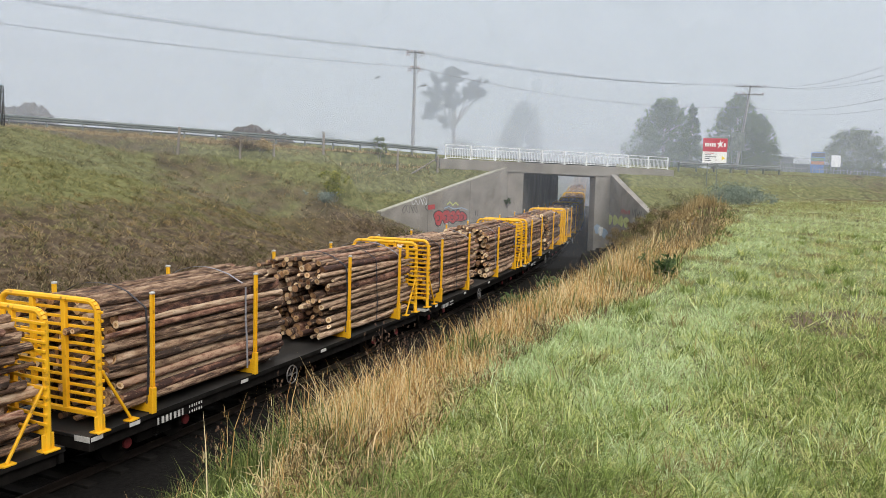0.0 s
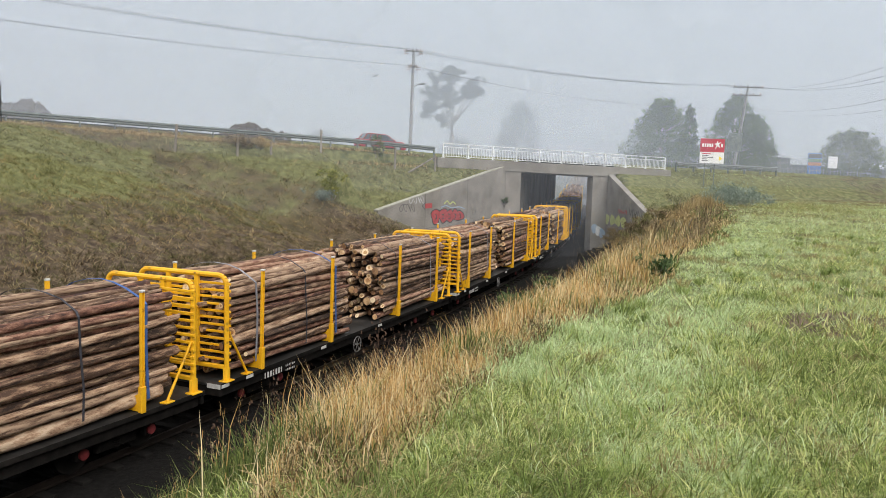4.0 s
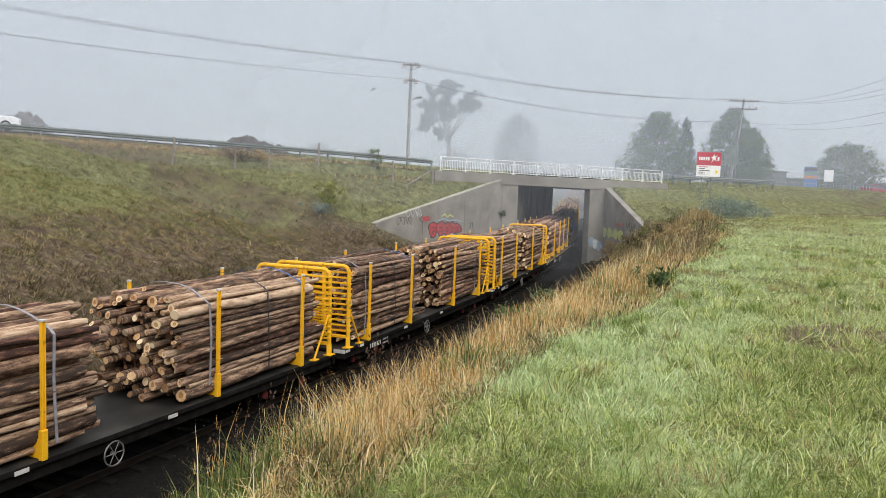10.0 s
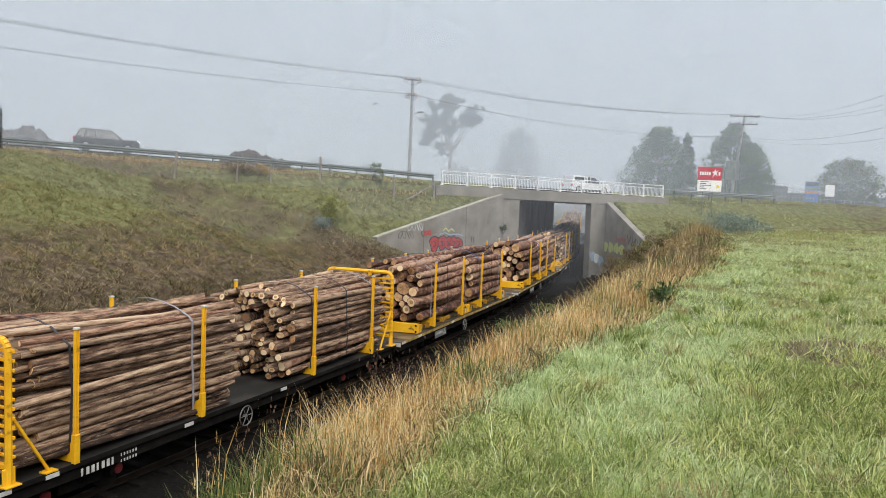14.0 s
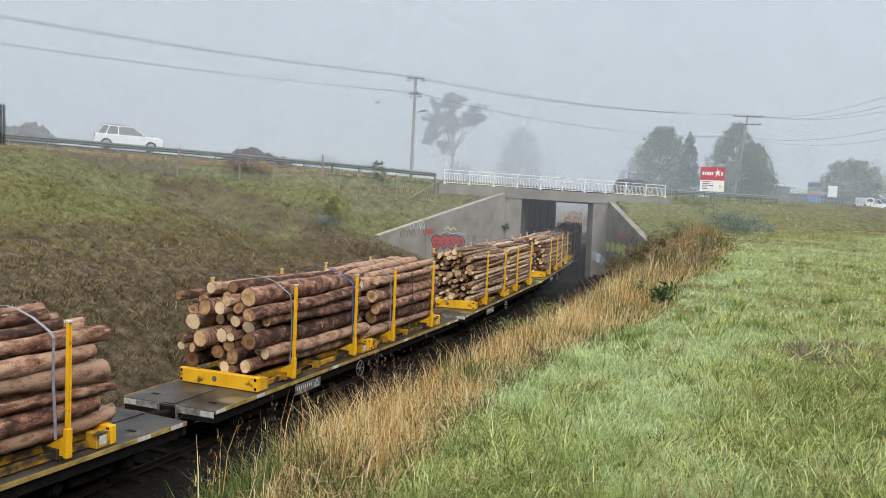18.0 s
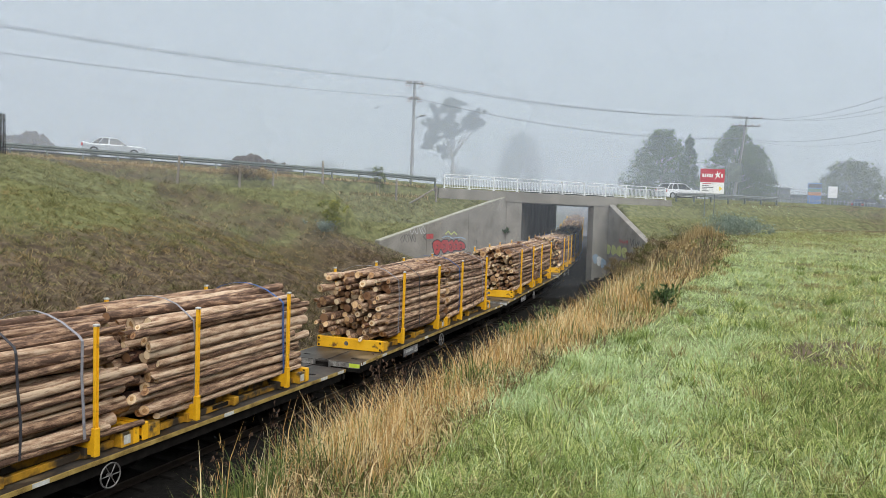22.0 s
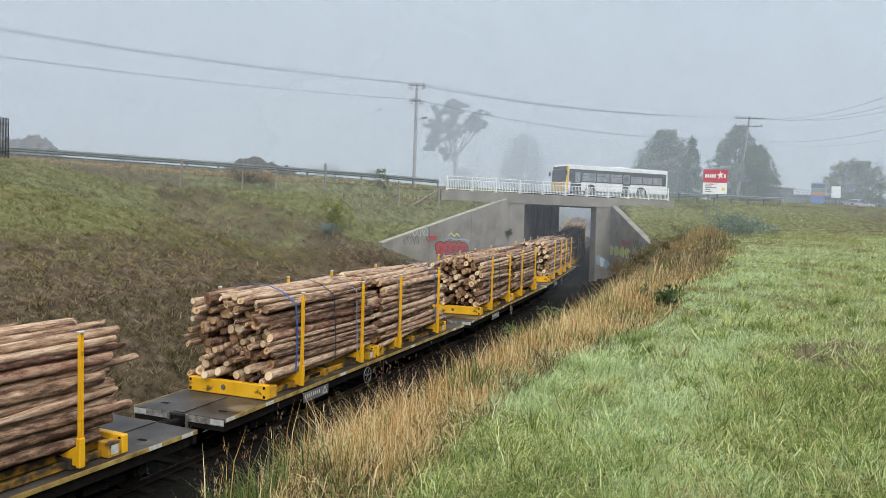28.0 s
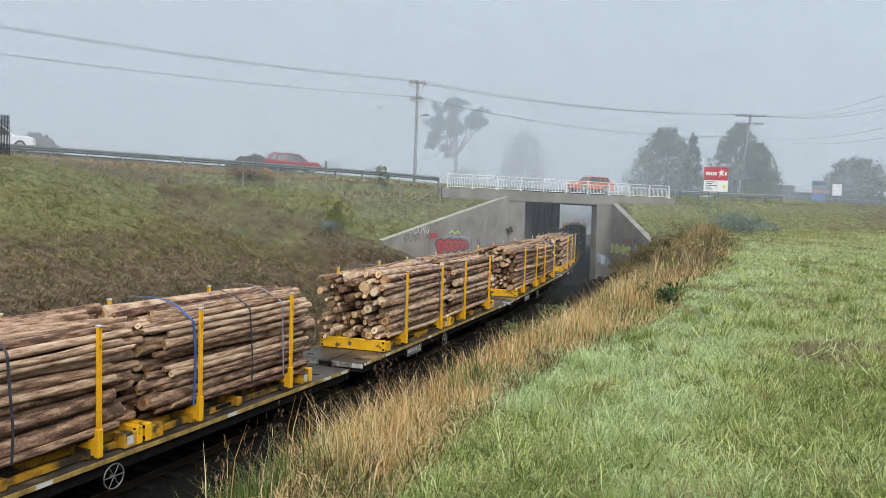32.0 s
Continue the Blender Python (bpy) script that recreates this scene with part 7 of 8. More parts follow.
def heap(p, half_x, h, seed, label):
    r = random.Random(seed)
    bm = bmesh.new()
    n, m = 44, 18
    for j in range(m):
        for i in range(n):
            x, y = (i / (n - 1) * 2 - 1), (j / (m - 1) * 2 - 1)
            e = max(0.0, 1 - x * x) * max(0.0, 1 - y * y)
            z = h * (e ** 0.34 * (0.88 + 0.16 * noise.noise((x * 2.2 + seed, y * 1.5, 0))) + min(1.0, e * 3) * (0.11 * noise.noise((x * 9, y * 7, seed)) + 0.06 * noise.noise((x * 21, y * 15, seed))))
            bm.verts.new((x * half_x, y * half_x * 0.5, z - 0.2))
    bm.verts.ensure_lookup_table()
    for j in range(m - 1):
        for i in range(n - 1):
            a = j * n + i
            f = bm.faces.new((bm.verts[a], bm.verts[a + 1], bm.verts[a + n + 1], bm.verts[a + n]))
            f.smooth = True
    return thing("spoil_mound", label, "mound", at=facing(p), data=mesh_of("spoil_heap", bm, M["spoil"]))


heap(spot(-16.9, 66, 7.4), 2.7, 2.55, 3, "dark heap of spoil beyond the road")
heap(spot(-14.9, 66.5, 7.3), 1.9, 2.2, 4, "dark heap of spoil beyond the road")
heap(spot(-41.2, 75, 8.2), 3.3, 4.0, 5, "large grey heap fading in mist")


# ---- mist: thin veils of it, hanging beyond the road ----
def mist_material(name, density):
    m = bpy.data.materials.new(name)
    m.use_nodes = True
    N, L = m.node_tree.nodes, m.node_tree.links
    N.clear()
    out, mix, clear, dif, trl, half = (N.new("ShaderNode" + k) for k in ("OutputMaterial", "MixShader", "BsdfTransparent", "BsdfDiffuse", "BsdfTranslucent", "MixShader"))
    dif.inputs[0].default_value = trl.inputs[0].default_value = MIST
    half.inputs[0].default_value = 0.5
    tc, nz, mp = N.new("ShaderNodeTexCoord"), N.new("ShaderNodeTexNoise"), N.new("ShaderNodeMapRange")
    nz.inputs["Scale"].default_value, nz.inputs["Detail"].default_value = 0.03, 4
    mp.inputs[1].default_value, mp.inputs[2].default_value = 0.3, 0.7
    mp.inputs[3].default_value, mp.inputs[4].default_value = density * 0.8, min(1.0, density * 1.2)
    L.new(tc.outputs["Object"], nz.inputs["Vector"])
    L.new(nz.outputs[0], mp.inputs[0])
    L.new(mp.outputs[0], mix.inputs[0])
    L.new(clear.outputs[0], mix.inputs[1])
    L.new(dif.outputs[0], half.inputs[1])
    L.new(trl.outputs[0], half.inputs[2])
    L.new(half.outputs[0], mix.inputs[2])
    L.new(mix.outputs[0], out.inputs[0])
    return m


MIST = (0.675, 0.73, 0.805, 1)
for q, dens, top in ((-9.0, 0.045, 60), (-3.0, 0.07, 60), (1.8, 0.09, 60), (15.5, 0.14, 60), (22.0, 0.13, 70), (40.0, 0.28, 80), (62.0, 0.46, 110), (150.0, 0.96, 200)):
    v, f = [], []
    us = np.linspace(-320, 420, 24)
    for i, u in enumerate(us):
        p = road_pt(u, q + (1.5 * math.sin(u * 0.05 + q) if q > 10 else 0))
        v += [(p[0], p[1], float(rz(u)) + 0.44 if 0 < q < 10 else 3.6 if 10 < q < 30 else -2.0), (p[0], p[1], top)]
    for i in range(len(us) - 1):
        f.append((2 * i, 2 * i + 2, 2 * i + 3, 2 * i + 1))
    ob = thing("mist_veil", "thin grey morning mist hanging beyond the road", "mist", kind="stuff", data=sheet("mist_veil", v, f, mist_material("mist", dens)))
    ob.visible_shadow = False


# ---- paint on the wing walls ----
M["spray_red"] = surface("red_spray", [(0.30, 0.03, 0.035), (0.48, 0.09, 0.09)], 0.7, scale=4)
M["spray_black"] = surface("black_spray", [(0.03, 0.03, 0.03), (0.08, 0.08, 0.08)], 0.7, scale=4)
M["spray_pale"] = surface("pale_spray", [(0.50, 0.52, 0.52), (0.70, 0.72, 0.72)], 0.7, scale=4)
M["spray_lime"] = surface("lime_spray", [(0.42, 0.47, 0.15), (0.55, 0.58, 0.24)], 0.7, scale=3)
M["spray_blue"] = surface("blue_spray", [(0.20, 0.30, 0.40), (0.36, 0.45, 0.54)], 0.7, scale=3)


def on_wing(foot, tip, front):
    foot, tip = Vector((*foot, 0)), Vector((*tip, 0))
    d = (tip - foot).normalized()
    n = Vector((-d.y, d.x, 0)) * front
    m = Matrix((d, n, Vector((0, 0, 1)))).transposed().to_4x4()
    return Matrix.Translation(foot) @ m


def stroke(bm, pts, w, y):
    """A flat painted line through points (along, up)."""
    for (a, b), (c, e) in zip(pts[:-1], pts[1:]):
        d = Vector((c - a, e - b))
        if d.length < 1e-6:
            continue
        d.normalize()
        n = Vector((-d.y, d.x)) * w / 2
        q = [(a - d.x * w * 0.3 + n.x, b - d.y * w * 0.3 + n.y), (c + d.x * w * 0.3 + n.x, e + d.y * w * 0.3 + n.y), (c + d.x * w * 0.3 - n.x, e + d.y * w * 0.3 - n.y), (a - d.x * w * 0.3 - n.x, b - d.y * w * 0.3 - n.y)]
        bm.faces.new([bm.verts.new((x, y, z)) for x, z in q])
    return bm


def blob(bm, cx, cz, rx, rz_, y, n=18, wob=0.12, seed=0):
    vs = []
    for i in range(n):
        a = 2 * math.pi * i / n
        k = 1 + wob * math.sin(3 * a + seed) + wob * 0.5 * math.sin(5 * a + 2 * seed)
        vs.append(bm.verts.new((cx + rx * k * math.cos(a), y, cz + rz_ * k * math.sin(a))))
    bm.faces.new(vs)
    return bm


def graffiti():
    left = on_wing(road_pt(U_L - 1.35, -0.15), LEFT_TIP, 1)
    g = thing("graffiti", "bulging red painted shapes with pale outline on concrete", "graffiti", at=left)
    lx = [7.75, 7.0, 6.35, 5.75, 5.2]
    for i, x in enumerate(lx):
        o = part("outline", blob(bmesh.new(), x, 2.85 + 0.05 * (i % 2), 0.50, 0.60 - 0.05 * i, 0.006, seed=i), M["spray_black"], g, "dark outline")
        s = part("letter_shape", blob(bmesh.new(), x, 2.85 + 0.05 * (i % 2), 0.42, 0.52 - 0.05 * i, 0.010, seed=i), M["spray_red"], g, "red painted shape")
        part("inner_mark", stroke(bmesh.new(), [(x + 0.12, 3.0), (x - 0.08, 2.95), (x - 0.1, 2.7), (x + 0.1, 2.66)], 0.06, 0.014), M["spray_black"], s)
    t = thing("graffiti", "small red painted plate shape with an arrow outline", "graffiti", at=left)
    part("letter_shape", stroke(bmesh.new(), [(8.25, 3.62), (8.75, 3.6)], 0.34, 0.008), M["spray_red"], t)
    part("outline", stroke(bmesh.new(), [(8.85, 3.85), (9.15, 3.6), (8.85, 3.35)], 0.06, 0.008), M["spray_black"], t)
    r = random.Random(4)
    for cx, cz, mat, lab in ((9.7, 4.05, "spray_pale", "pale scribbled loops of spray paint"), (10.6, 3.5, "spray_black", "black scribbled loops of spray paint")):
        k = thing("graffiti", lab, "graffiti", at=left)
        for i in range(4):
            x0 = cx - 0.6 + i * 0.36
            pts = [(x0 + 0.22 * math.cos(a) + 0.03 * a, cz + 0.26 * math.sin(a * 1.3 + i)) for a in np.linspace(0, 5.2, 14)]
            part("scribble", stroke(bmesh.new(), pts, 0.035, 0.006 + 0.0006 * i), M[mat], k)
    k = thing("graffiti", "yellow and grey flourishes above red painted shapes", "graffiti", at=left)
    part("flourish", stroke(bmesh.new(), [(6.9, 3.75), (6.6, 3.95), (6.3, 3.7), (6.0, 3.9), (5.7, 3.7)], 0.10, 0.006), M["spray_lime"], k)
    part("flourish", stroke(bmesh.new(), [(7.2, 3.5), (6.7, 3.62), (6.2, 3.45), (5.3, 3.5), (4.7, 3.35)], 0.07, 0.007), M["spray_blue"], k)
    part("flourish", stroke(bmesh.new(), [(3.75, 3.25), (3.75, 2.9)], 0.07, 0.006), M["spray_black"], k)
    part("flourish", stroke(bmesh.new(), [(3.5, 3.25), (3.5, 2.9)], 0.07, 0.006), M["spray_black"], k)
    right = on_wing(road_pt(U_R + 1.5, -0.15), RIGHT_TIP, -1)
    k = thing("graffiti", "lime block shapes low on the wing wall", "graffiti", at=right)
    for i, x in enumerate((0.3, 1.6, 2.9, 4.1)):
        part("letter_shape", blob(bmesh.new(), x, 2.5, 0.6, 0.42, 0.006, seed=i * 2), M["spray_lime"], k)
    k = thing("graffiti", "small red scrawl on the wing wall", "graffiti", at=right)
    for i in range(4):
        x = 2.8 + i * 0.52
        part("scribble", stroke(bmesh.new(), [(x, 3.1), (x + 0.1, 3.45), (x + 0.25, 3.2), (x + 0.36, 3.45), (x + 0.42, 3.12)], 0.06, 0.008), M["spray_red"], k)
    k = thing("graffiti", "large black angular scrawl on the wing wall", "graffiti", at=right)
    for i in range(3):
        x = 5.2 + i * 1.0
        part("scribble", stroke(bmesh.new(), [(x, 3.7 - 0.1 * i), (x + 0.35, 3.1 - 0.1 * i), (x + 0.7, 3.6 - 0.1 * i), (x + 0.95, 2.85 - 0.1 * i)], 0.09, 0.008), M["spray_black"], k)
    ab = on_wing(road_pt(U_R, -0.18), road_pt(U_R + 1.5, -0.18), -1)
    k = thing("graffiti", "pale blue scrawl low on the abutment", "graffiti", at=ab)
    for i in range(3):
        part("scribble", blob(bmesh.new(), 0.35 + 0.4 * i, 1.7 - 0.2 * i, 0.28, 0.4, 0.006 + 0.001 * i, seed=i), M[("spray_blue", "spray_pale", "spray_blue")[i]], k)
    # a fern rooted in the wall's joint
    bush("wall_fern", left @ Vector((0.15, 0.12, 3.6)), 0.38, 0.55, 61, "pine_leaf", "dark weed growing from a joint in the wall", n=12, per=70, size=0.06)


graffiti()


# ---- vehicles on the road ----
M["glass_dark"] = surface("tinted_glass", [(0.03, 0.034, 0.038), (0.06, 0.066, 0.072)], 0.08, scale=1, fine=3, bump=0)
M["tyre"] = surface("tyre_rubber", [(0.015, 0.015, 0.015), (0.03, 0.03, 0.03)], 0.85, scale=8)
M["rim"] = surface("alloy_rim", [(0.35, 0.36, 0.37), (0.5, 0.51, 0.52)], 0.35, 0.7)
M["car_red"] = surface("red_car_paint", [(0.26, 0.010, 0.016), (0.34, 0.014, 0.022)], 0.22, scale=1, fine=6, bump=0)
M["car_white"] = surface("white_car_paint", [(0.70, 0.71, 0.72), (0.80, 0.81, 0.82)], 0.25, scale=1, fine=6, bump=0)
M["car_silver"] = surface("silver_car_paint", [(0.42, 0.44, 0.46), (0.54, 0.56, 0.58)], 0.3, 0.5, scale=1, fine=6, bump=0)
M["car_grey"] = surface("dark_grey_car_paint", [(0.07, 0.075, 0.08), (0.11, 0.115, 0.12)], 0.25, 0.3, scale=1, fine=6, bump=0)
M["car_orange"] = surface("orange_car_paint", [(0.55, 0.10, 0.02), (0.68, 0.15, 0.03)], 0.25, scale=1, fine=6, bump=0)
M["lamp_clear"] = surface("clear_lamp", [(0.55, 0.57, 0.58), (0.7, 0.72, 0.73)], 0.1)
M["lamp_red"] = surface("red_lamp", [(0.35, 0.01, 0.01), (0.45, 0.02, 0.02)], 0.15)
M["bus_glass"] = surface("bus_pane", [(0.13, 0.145, 0.155), (0.22, 0.24, 0.255), (0.30, 0.32, 0.34)], 0.15, scale=1.5, fine=4, bump=0)
M["bus_yellow"] = surface("bus_yellow", [(0.70, 0.42, 0.02), (0.80, 0.50, 0.04)], 0.35, scale=1)


def side_extrude(pts, w, bevel=0.05, top=None):
    """A body from its side outline (x forward, z up), w wide each side; above z = top[0] it narrows to top[1]."""
    bm = bmesh.new()
    a = [bm.verts.new((x, -w, z)) for x, z in pts]
    b = [bm.verts.new((x, w, z)) for x, z in pts]
    n = len(pts)
    bm.faces.new(a)
    bm.faces.new(b[::-1])
    for i in range(n):
        j = (i + 1) % n
        bm.faces.new((a[i], b[i], b[j], a[j]))
    bmesh.ops.recalc_face_normals(bm, faces=bm.faces)
    if bevel:
        es = [e for e in bm.edges if len(e.link_faces) == 2 and e.calc_face_angle(0) > 0.5]
        bmesh.ops.bevel(bm, geom=es, offset=bevel, segments=2, affect="EDGES", profile=0.6)
    if top:
        z0, k = top
        zm = max(v.co.z for v in bm.verts)
        for v in bm.verts:
            if v.co.z > z0:
                v.co.y *= 1 - (1 - k) * (v.co.z - z0) / (zm - z0)
    return bm


def wheel_bm(r, w):
    return rod(bmesh.new(), (0, -w / 2, 0), (0, w / 2, 0), r, 20)


def car(name, label, paint, L, W, H, hood, tail, cab, roof, belt=0.9, r=0.33, cargo=None, rails=False):
    """hood and tail: heights at the nose and at the back; cab: x of the glass house's foot, front and back; roof: x of the roof's ends."""
    c = thing(name, label, "car", group="vehicles on the road")
    h, w = L / 2, W / 2
    ax = (h - 0.85, -h + 0.85)
    body = part("body", side_extrude([(-h, 0.32), (-h + 0.05, tail), (cab[1], belt), (cab[0], belt), (h - 0.35, hood), (h - 0.04, hood - 0.18), (h, 0.32), (h - 0.2, 0.22), (-h + 0.2, 0.22)], w, 0.07), M[paint], c)
    part("glass_house", side_extrude([(cab[1], belt - 0.02), (roof[1], H - 0.04), (roof[0], H - 0.05), (cab[0], belt - 0.02)], w - 0.05, 0.03, (belt, 0.82)), M["glass_dark"], c, "dark tinted windows")
    k = 0.84
    part("roof", side_extrude([(roof[1] - 0.03, H - 0.07), (roof[1] + 0.1, H), (roof[0] - 0.1, H), (roof[0] + 0.03, H - 0.07)], (w - 0.05) * k, 0.02), M[paint], c)
    mid = (roof[0] + roof[1]) / 2
    for sy in (-1, 1):
        for (xa, xb) in ((cab[0], roof[0]), (mid, mid), (cab[1], roof[1]), ((cab[1] + mid) / 2 - 0.1, (roof[1] + mid) / 2 - 0.1)):
            part("pillar", bar(bmesh.new(), (xa, sy * (w - 0.045), belt - 0.02), (xb, sy * (w - 0.045) * k, H - 0.05), 0.07, 0.05, 0.01), M[paint], c)
        part("mirror", bx(cab[0] - 0.25, cab[0] - 0.13, sy * w - 0.02 if sy > 0 else sy * w - 0.16, sy * w + 0.16 if sy > 0 else sy * w + 0.02, belt, belt + 0.15, 0.03), M[paint], c)
        part("headlight", bx(h - 0.24, h - 0.02, min(sy * (w - 0.45), sy * (w - 0.02)), max(sy * (w - 0.45), sy * (w - 0.02)), hood - 0.22, hood - 0.08, 0.03), M["lamp_clear"], c, "clear headlight")
        part("tail_light", bx(-h - 0.01, -h + 0.12, min(sy * (w - 0.28), sy * (w + 0.005)), max(sy * (w - 0.28), sy * (w + 0.005)), tail - 0.32, tail - 0.08, 0.02), M["lamp_red"], c, "red tail light")
        part("sill", bx(ax[1] + r, ax[0] - r, min(sy * (w - 0.02), sy * (w + 0.012)), max(sy * (w - 0.02), sy * (w + 0.012)), 0.22, 0.34, 0.01), M["tyre"], body, "black sill")
        for x in ax:
            arch = part("wheel", wheel_bm(r, 0.21), M["tyre"], c, at=Matrix.Translation((x, sy * (w - 0.09), r)))
            part("rim", rod(bmesh.new(), (0, sy * 0.107, 0), (0, sy * 0.115, 0), r * 0.66, 14), M["rim"], arch)
        for x in (mid, cab[1] + 0.35):
            part("door_handle", bx(x - 0.12, x + 0.02, min(sy * w, sy * (w + 0.02)), max(sy * w, sy * (w + 0.02)), belt - 0.12, belt - 0.08), M[paint], body)
    if cargo:
        x0, x1, z0, z1 = cargo
        cn = part("canopy", side_extrude([(x0, z0), (x0 + 0.06, z1), (x1, z1), (x1, z0)], w - 0.06, 0.05), M[paint], c, "white tray canopy")
        for sy in (-1, 1):
            part("side_window", bx(x0 + 0.25, x1 - 0.15, min(sy * (w - 0.07), sy * (w - 0.05)), max(sy * (w - 0.07), sy * (w - 0.05)), z0 + 0.28, z1 - 0.14, 0.004), M["glass_dark"], cn)
    if rails:
        for sy in (-1, 1):
            part("roof_rail", bar(bmesh.new(), (roof[1] + 0.1, sy * w * 0.68, H + 0.05), (roof[0] - 0.2, sy * w * 0.68, H + 0.05), 0.04, 0.04, 0.01), M["tyre"], c)
    return c


def bus():
    b = thing("bus", "white city bus with dark windows and a yellow front", "bus", group="vehicles on the road")
    L, w, H = 12.2, 1.25, 3.05
    h = L / 2
    body = part("body", side_extrude([(-h, 0.35), (-h + 0.04, H - 0.1), (-h + 0.2, H), (h - 0.35, H), (h - 0.12, H - 0.15), (h, 1.3), (h, 0.35)], w, 0.06), M["car_white"], b)
    part("front", side_extrude([(h - 0.27, 0.30), (h - 0.27, H - 0.12), (h - 0.12, H - 0.14), (h + 0.02, 1.3), (h + 0.02, 0.30)], w + 0.012, 0.03), M["bus_yellow"], b, "yellow front")
    part("windscreen", side_extrude([(h - 0.14, 1.25), (h - 0.20, H - 0.5), (h - 0.03, H - 0.5), (h + 0.035, 1.25)], w - 0.08, 0.02), M["glass_dark"], b, "wide windscreen")
    part("destination_panel", bx(h - 0.18, h - 0.01, -w + 0.2, w - 0.2, H - 0.45, H - 0.16, 0.01), M["sign_dark"], b)
    for sy in (-1, 1):
        y0, y1 = (sy * (w - 0.005), sy * (w + 0.012))
        ys = (min(y0, y1), max(y0, y1))
        band = part("window_band", bx(-h + 0.22, h - 0.30, *ys, 1.30, 2.62, 0.006), M["glass_dark"], b, "dark glazed band")
        yp = (min(y0, sy * (w + 0.018)), max(y0, sy * (w + 0.018)))
        xs = [h - 1.75, h - 3.45, h - 5.05, h - 6.55, h - 7.5, h - 9.0, h - 10.3, h - 11.5]
        for i, (a, c) in enumerate(zip(xs[:-1], xs[1:])):
            part("side_window", bx(c + 0.06, a - 0.06, *yp, 1.42, 2.28 if i < 3 else 2.16, 0.004), M["bus_glass"], band, "grey see-through pane")
            if i in (0, 1, 2, 4):
                part("window_bar", bx(c + 0.06, a - 0.06, yp[0], yp[1] + (0.004 if sy > 0 else 0), 1.98, 2.02), M["tyre"], band)
        if sy > 0:
            for xa, xb in ((h - 1.7, h - 0.5), (h - 7.5, h - 6.6)):
                p = part("door", bx(xa, xb, *ys, 0.42, 1.298, 0.004), M["glass_dark"], b, "dark glazed door")
                part("door_pane", bx(xa + 0.12, xb - 0.5, *yp, 1.2, 2.3, 0.004) if xb > 0 and xb > h - 1 else bx(xa + 0.1, xb - 0.1, *yp, 1.35, 2.3, 0.004), M["bus_glass"], p)
        part("skirt_line", bx(-h + 0.1, h - 0.6, *ys, 0.36, 0.42), M["shed_wall"], body)
        for x in (h - 2.6, -h + 3.1):
            part("wheel_arch", rod(bmesh.new(), (x, sy * (w - 0.05), 0.5), (x, sy * (w + 0.006), 0.5), 0.60, 20), M["tyre"], b)
            wh = part("wheel", wheel_bm(0.48, 0.3), M["tyre"], b, at=Matrix.Translation((x, sy * (w - 0.13), 0.48)))
            part("rim", rod(bmesh.new(), (0, sy * 0.152, 0), (0, sy * 0.162, 0), 0.27, 14), M["rim"], wh)
        part("mirror", bx(h + 0.05, h + 0.2, min(sy * (w + 0.02), sy * (w + 0.25)), max(sy * (w + 0.02), sy * (w + 0.25)), 1.9, 2.35, 0.03), M["tyre"], b)
        part("headlight", bx(h - 0.05, h + 0.035, min(sy * 0.75, sy * 1.15), max(sy * 0.75, sy * 1.15), 0.62, 0.82, 0.02), M["lamp_clear"], b)
        part("tail_light", bx(-h - 0.012, -h + 0.02, min(sy * 0.95, sy * 1.15), max(sy * 0.95, sy * 1.15), 0.8, 1.3, 0.01), M["lamp_red"], b)
    for x in (-3.4, 1.6):
        part("roof_hatch", bx(x - 0.5, x + 0.5, -0.5, 0.5, H - 0.01, H + 0.07, 0.02), M["car_white"], b)
    part("air_unit", bx(-1.5, 0.3, -0.8, 0.8, H - 0.01, H + 0.10, 0.05), M["car_white"], b)
    part("rear_window", bx(-h - 0.01, -h + 0.03, -0.9, 0.9, 1.6, 2.6, 0.01), M["glass_dark"], b)
    # the body is long and low: drawn in to 11.6 m by 2.65 m, the wheels kept round
    for ob in b.children_recursive:
        round_ = ob.name.startswith(("wheel", "rim"))
        ob.data.transform(Matrix.Diagonal((0.87, 1.0, 0.87, 1) if round_ else (0.95, 1.0, 0.87, 1)))
        ob.location = (ob.location.x * 0.95, ob.location.y, ob.location.z * 0.87)
    return b


RUNS = []          # a vehicle, its lane, its heading, and (seconds, place along the road)


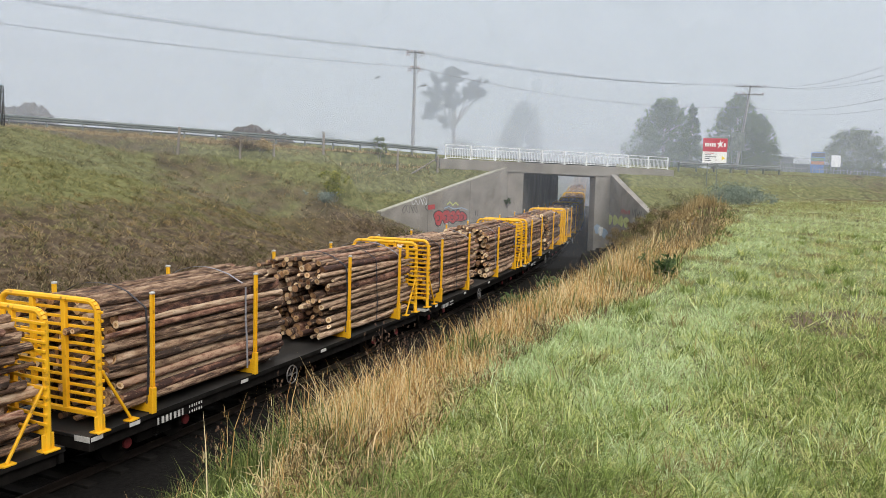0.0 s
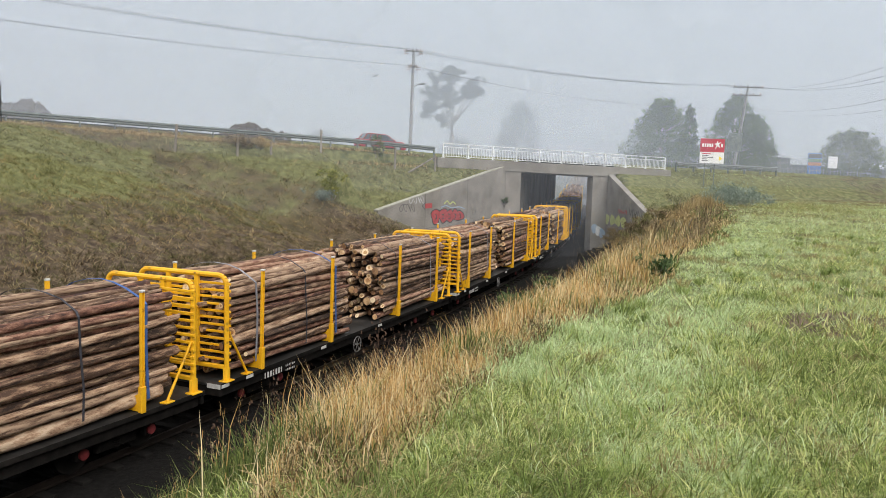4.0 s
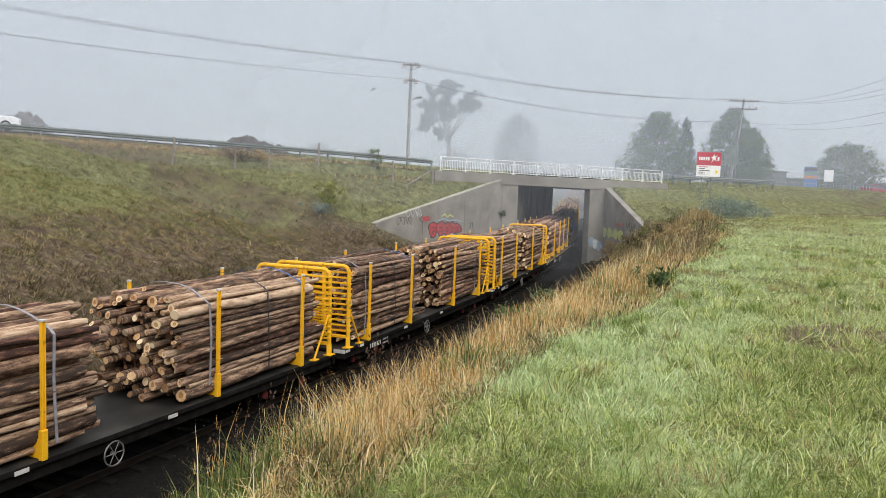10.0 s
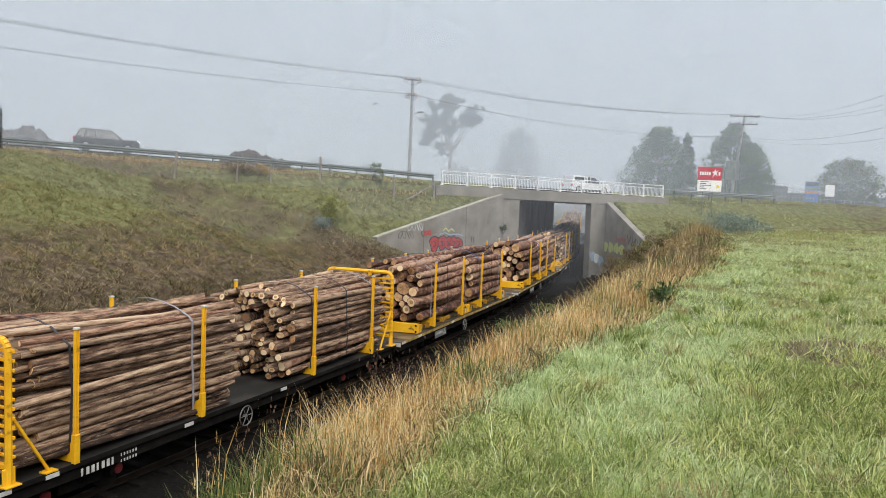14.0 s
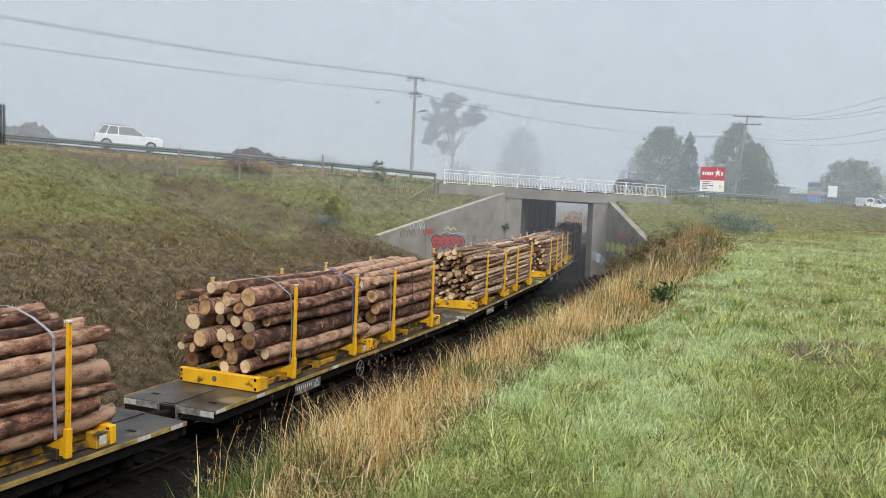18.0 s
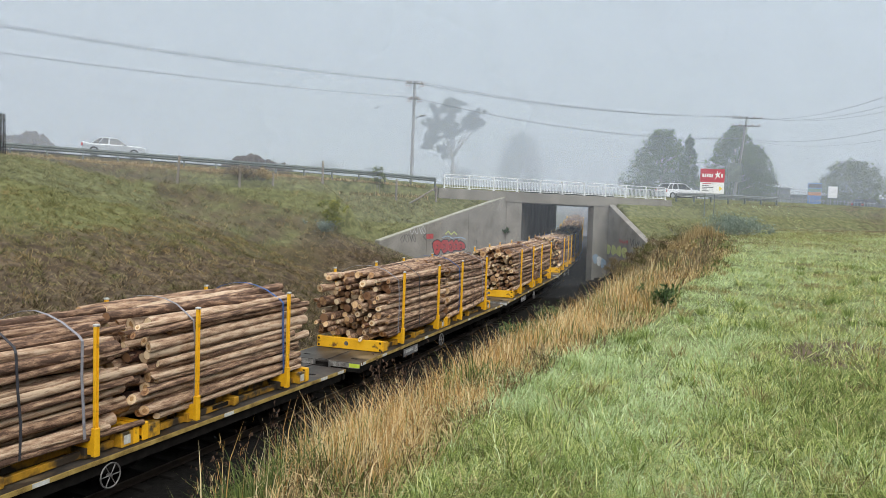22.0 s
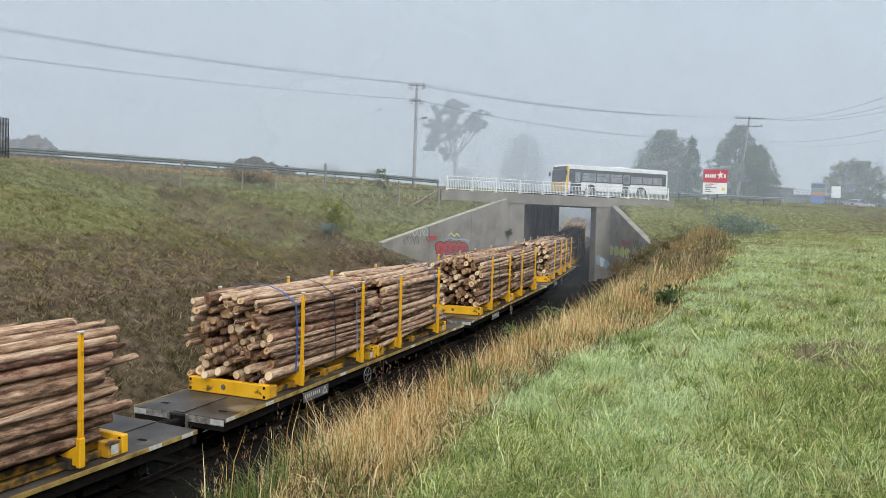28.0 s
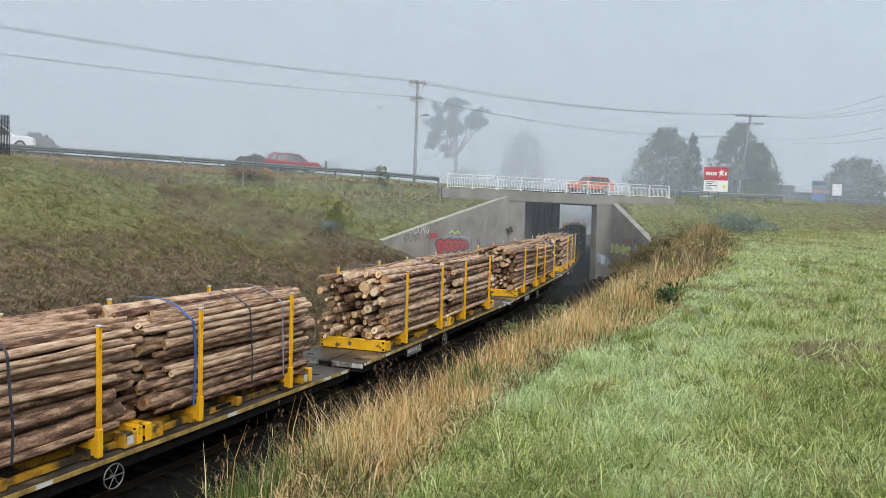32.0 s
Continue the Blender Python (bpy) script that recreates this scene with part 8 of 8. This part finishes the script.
def make_vehicles():
    far, near = 9.6, 4.2
    RUNS.append((car("hatchback", "red hatchback driving along the road", "car_red", 4.3, 1.76, 1.47, 0.92, 0.98, (1.15, -1.85), (0.35, -1.45)), far, 1, [(2.0, -28.6), (2.5, -21.7), (3.5, -7.7), (5.5, 18.8), (7.5, 42.2), (9.0, 61.4)]))
    RUNS.append((car("utility_truck", "white double-cab utility with a tray canopy", "car_white", 4.8, 1.75, 1.65, 1.0, 0.92, (1.1, -0.7), (0.5, -0.6), 0.98, 0.34, (-2.3, -0.75, 0.9, 1.70)), far, 1, [(10, -30.8), (10.5, -22.9), (11.5, -9.1), (13, 10.1), (14, 22.3), (16.5, 51.4), (17.5, 65.2)]))
    RUNS.append((car("suv", "dark grey station wagon on the road", "car_grey", 4.5, 1.82, 1.58, 1.0, 1.02, (1.0, -2.05), (0.3, -1.8), 0.98, 0.34), far, 1, [(14, -23.0), (14.5, -15.7), (16.5, 10.9), (17.5, 23.0), (18.5, 33.7)]))
    RUNS.append((car("suv", "white four-wheel-drive SUV with roof rails", "car_white", 4.75, 1.86, 1.74, 1.08, 1.10, (1.15, -2.2), (0.25, -1.75), 1.10, 0.38, rails=True), far, 1, [(18, -21.7), (19, -6.1), (20.5, 16.0), (22, 34.4), (23, 45.8), (24.5, 63.3)]))
    RUNS.append((car("sedan", "silver sedan driving along the road", "car_silver", 4.4, 1.72, 1.40, 0.88, 0.97, (0.9, -1.6), (0.2, -0.95), 0.90), far, 1, [(22, -22.7), (23, -5.6), (24.5, 16.9), (28, 68.1)]))
    RUNS.append((bus(), near, -1, [(25.0, 64.6), (25.5, 57.2), (28, 20.6), (29.5, -0.6), (30.5, -14.6), (31.5, -28.4), (32, -37.8)]))
    RUNS.append((car("hatchback", "red station wagon driving along the road", "car_red", 4.45, 1.76, 1.5, 0.92, 1.0, (1.1, -2.05), (0.35, -1.8)), far, 1, [(30.5, -28.6), (31.5, -15.7), (32, -9.4)]))
    RUNS.append((car("hatchback", "bright orange hatchback on the road", "car_orange", 4.2, 1.76, 1.5, 0.92, 0.98, (1.1, -1.8), (0.3, -1.5)), near, -1, [(29.5, 53.8), (31.5, 25.2), (32, 18.1)]))
    RUNS.append((car("suv", "white SUV following along the road", "car_white", 4.7, 1.85, 1.75, 1.08, 1.1, (1.05, -2.15), (0.35, -1.9), 1.05, 0.37), far, 1, [(31, -43.2), (32, -30.5)]))


make_vehicles()


def along(rows, t):
    """The place along the road at t, running on at the end speeds outside the rows."""
    ts, us = [r[0] for r in rows], [r[1] for r in rows]
    if t <= ts[0]:
        return us[0] + (t - ts[0]) * (us[1] - us[0]) / (ts[1] - ts[0])
    if t >= ts[-1]:
        return us[-1] + (t - ts[-1]) * (us[-1] - us[-2]) / (ts[-1] - ts[-2])
    return float(np.interp(t, ts, us))


def on_road(u, q, heading):
    p = lane_pt(u, q)
    slope = (rz(u + 2) - rz(u - 2)) / 4
    m = Matrix.Translation((p[0], p[1], rz(u) + 0.424 + camber(u, q))) @ Matrix.Rotation(math.atan2(ROAD_R[1], ROAD_R[0]), 4, "Z") @ Matrix.Rotation(-math.atan(slope), 4, "Y")
    return m @ Matrix.Rotation(0 if heading > 0 else math.pi, 4, "Z")


# ---- what moves ----
def motions():
    for ob, s, z in MOVERS:
        walk(ob, [(t, on_track(s - travel(t)) @ Matrix.Translation((0, 0, z))) for t in np.arange(0, 32.1, 2.0).tolist()])
    for ob, q, heading, rows in RUNS:
        walk(ob, [(t, on_road(along(rows, t), q, heading)) for t in np.arange(0, 32.1, 0.5).tolist()])


motions()
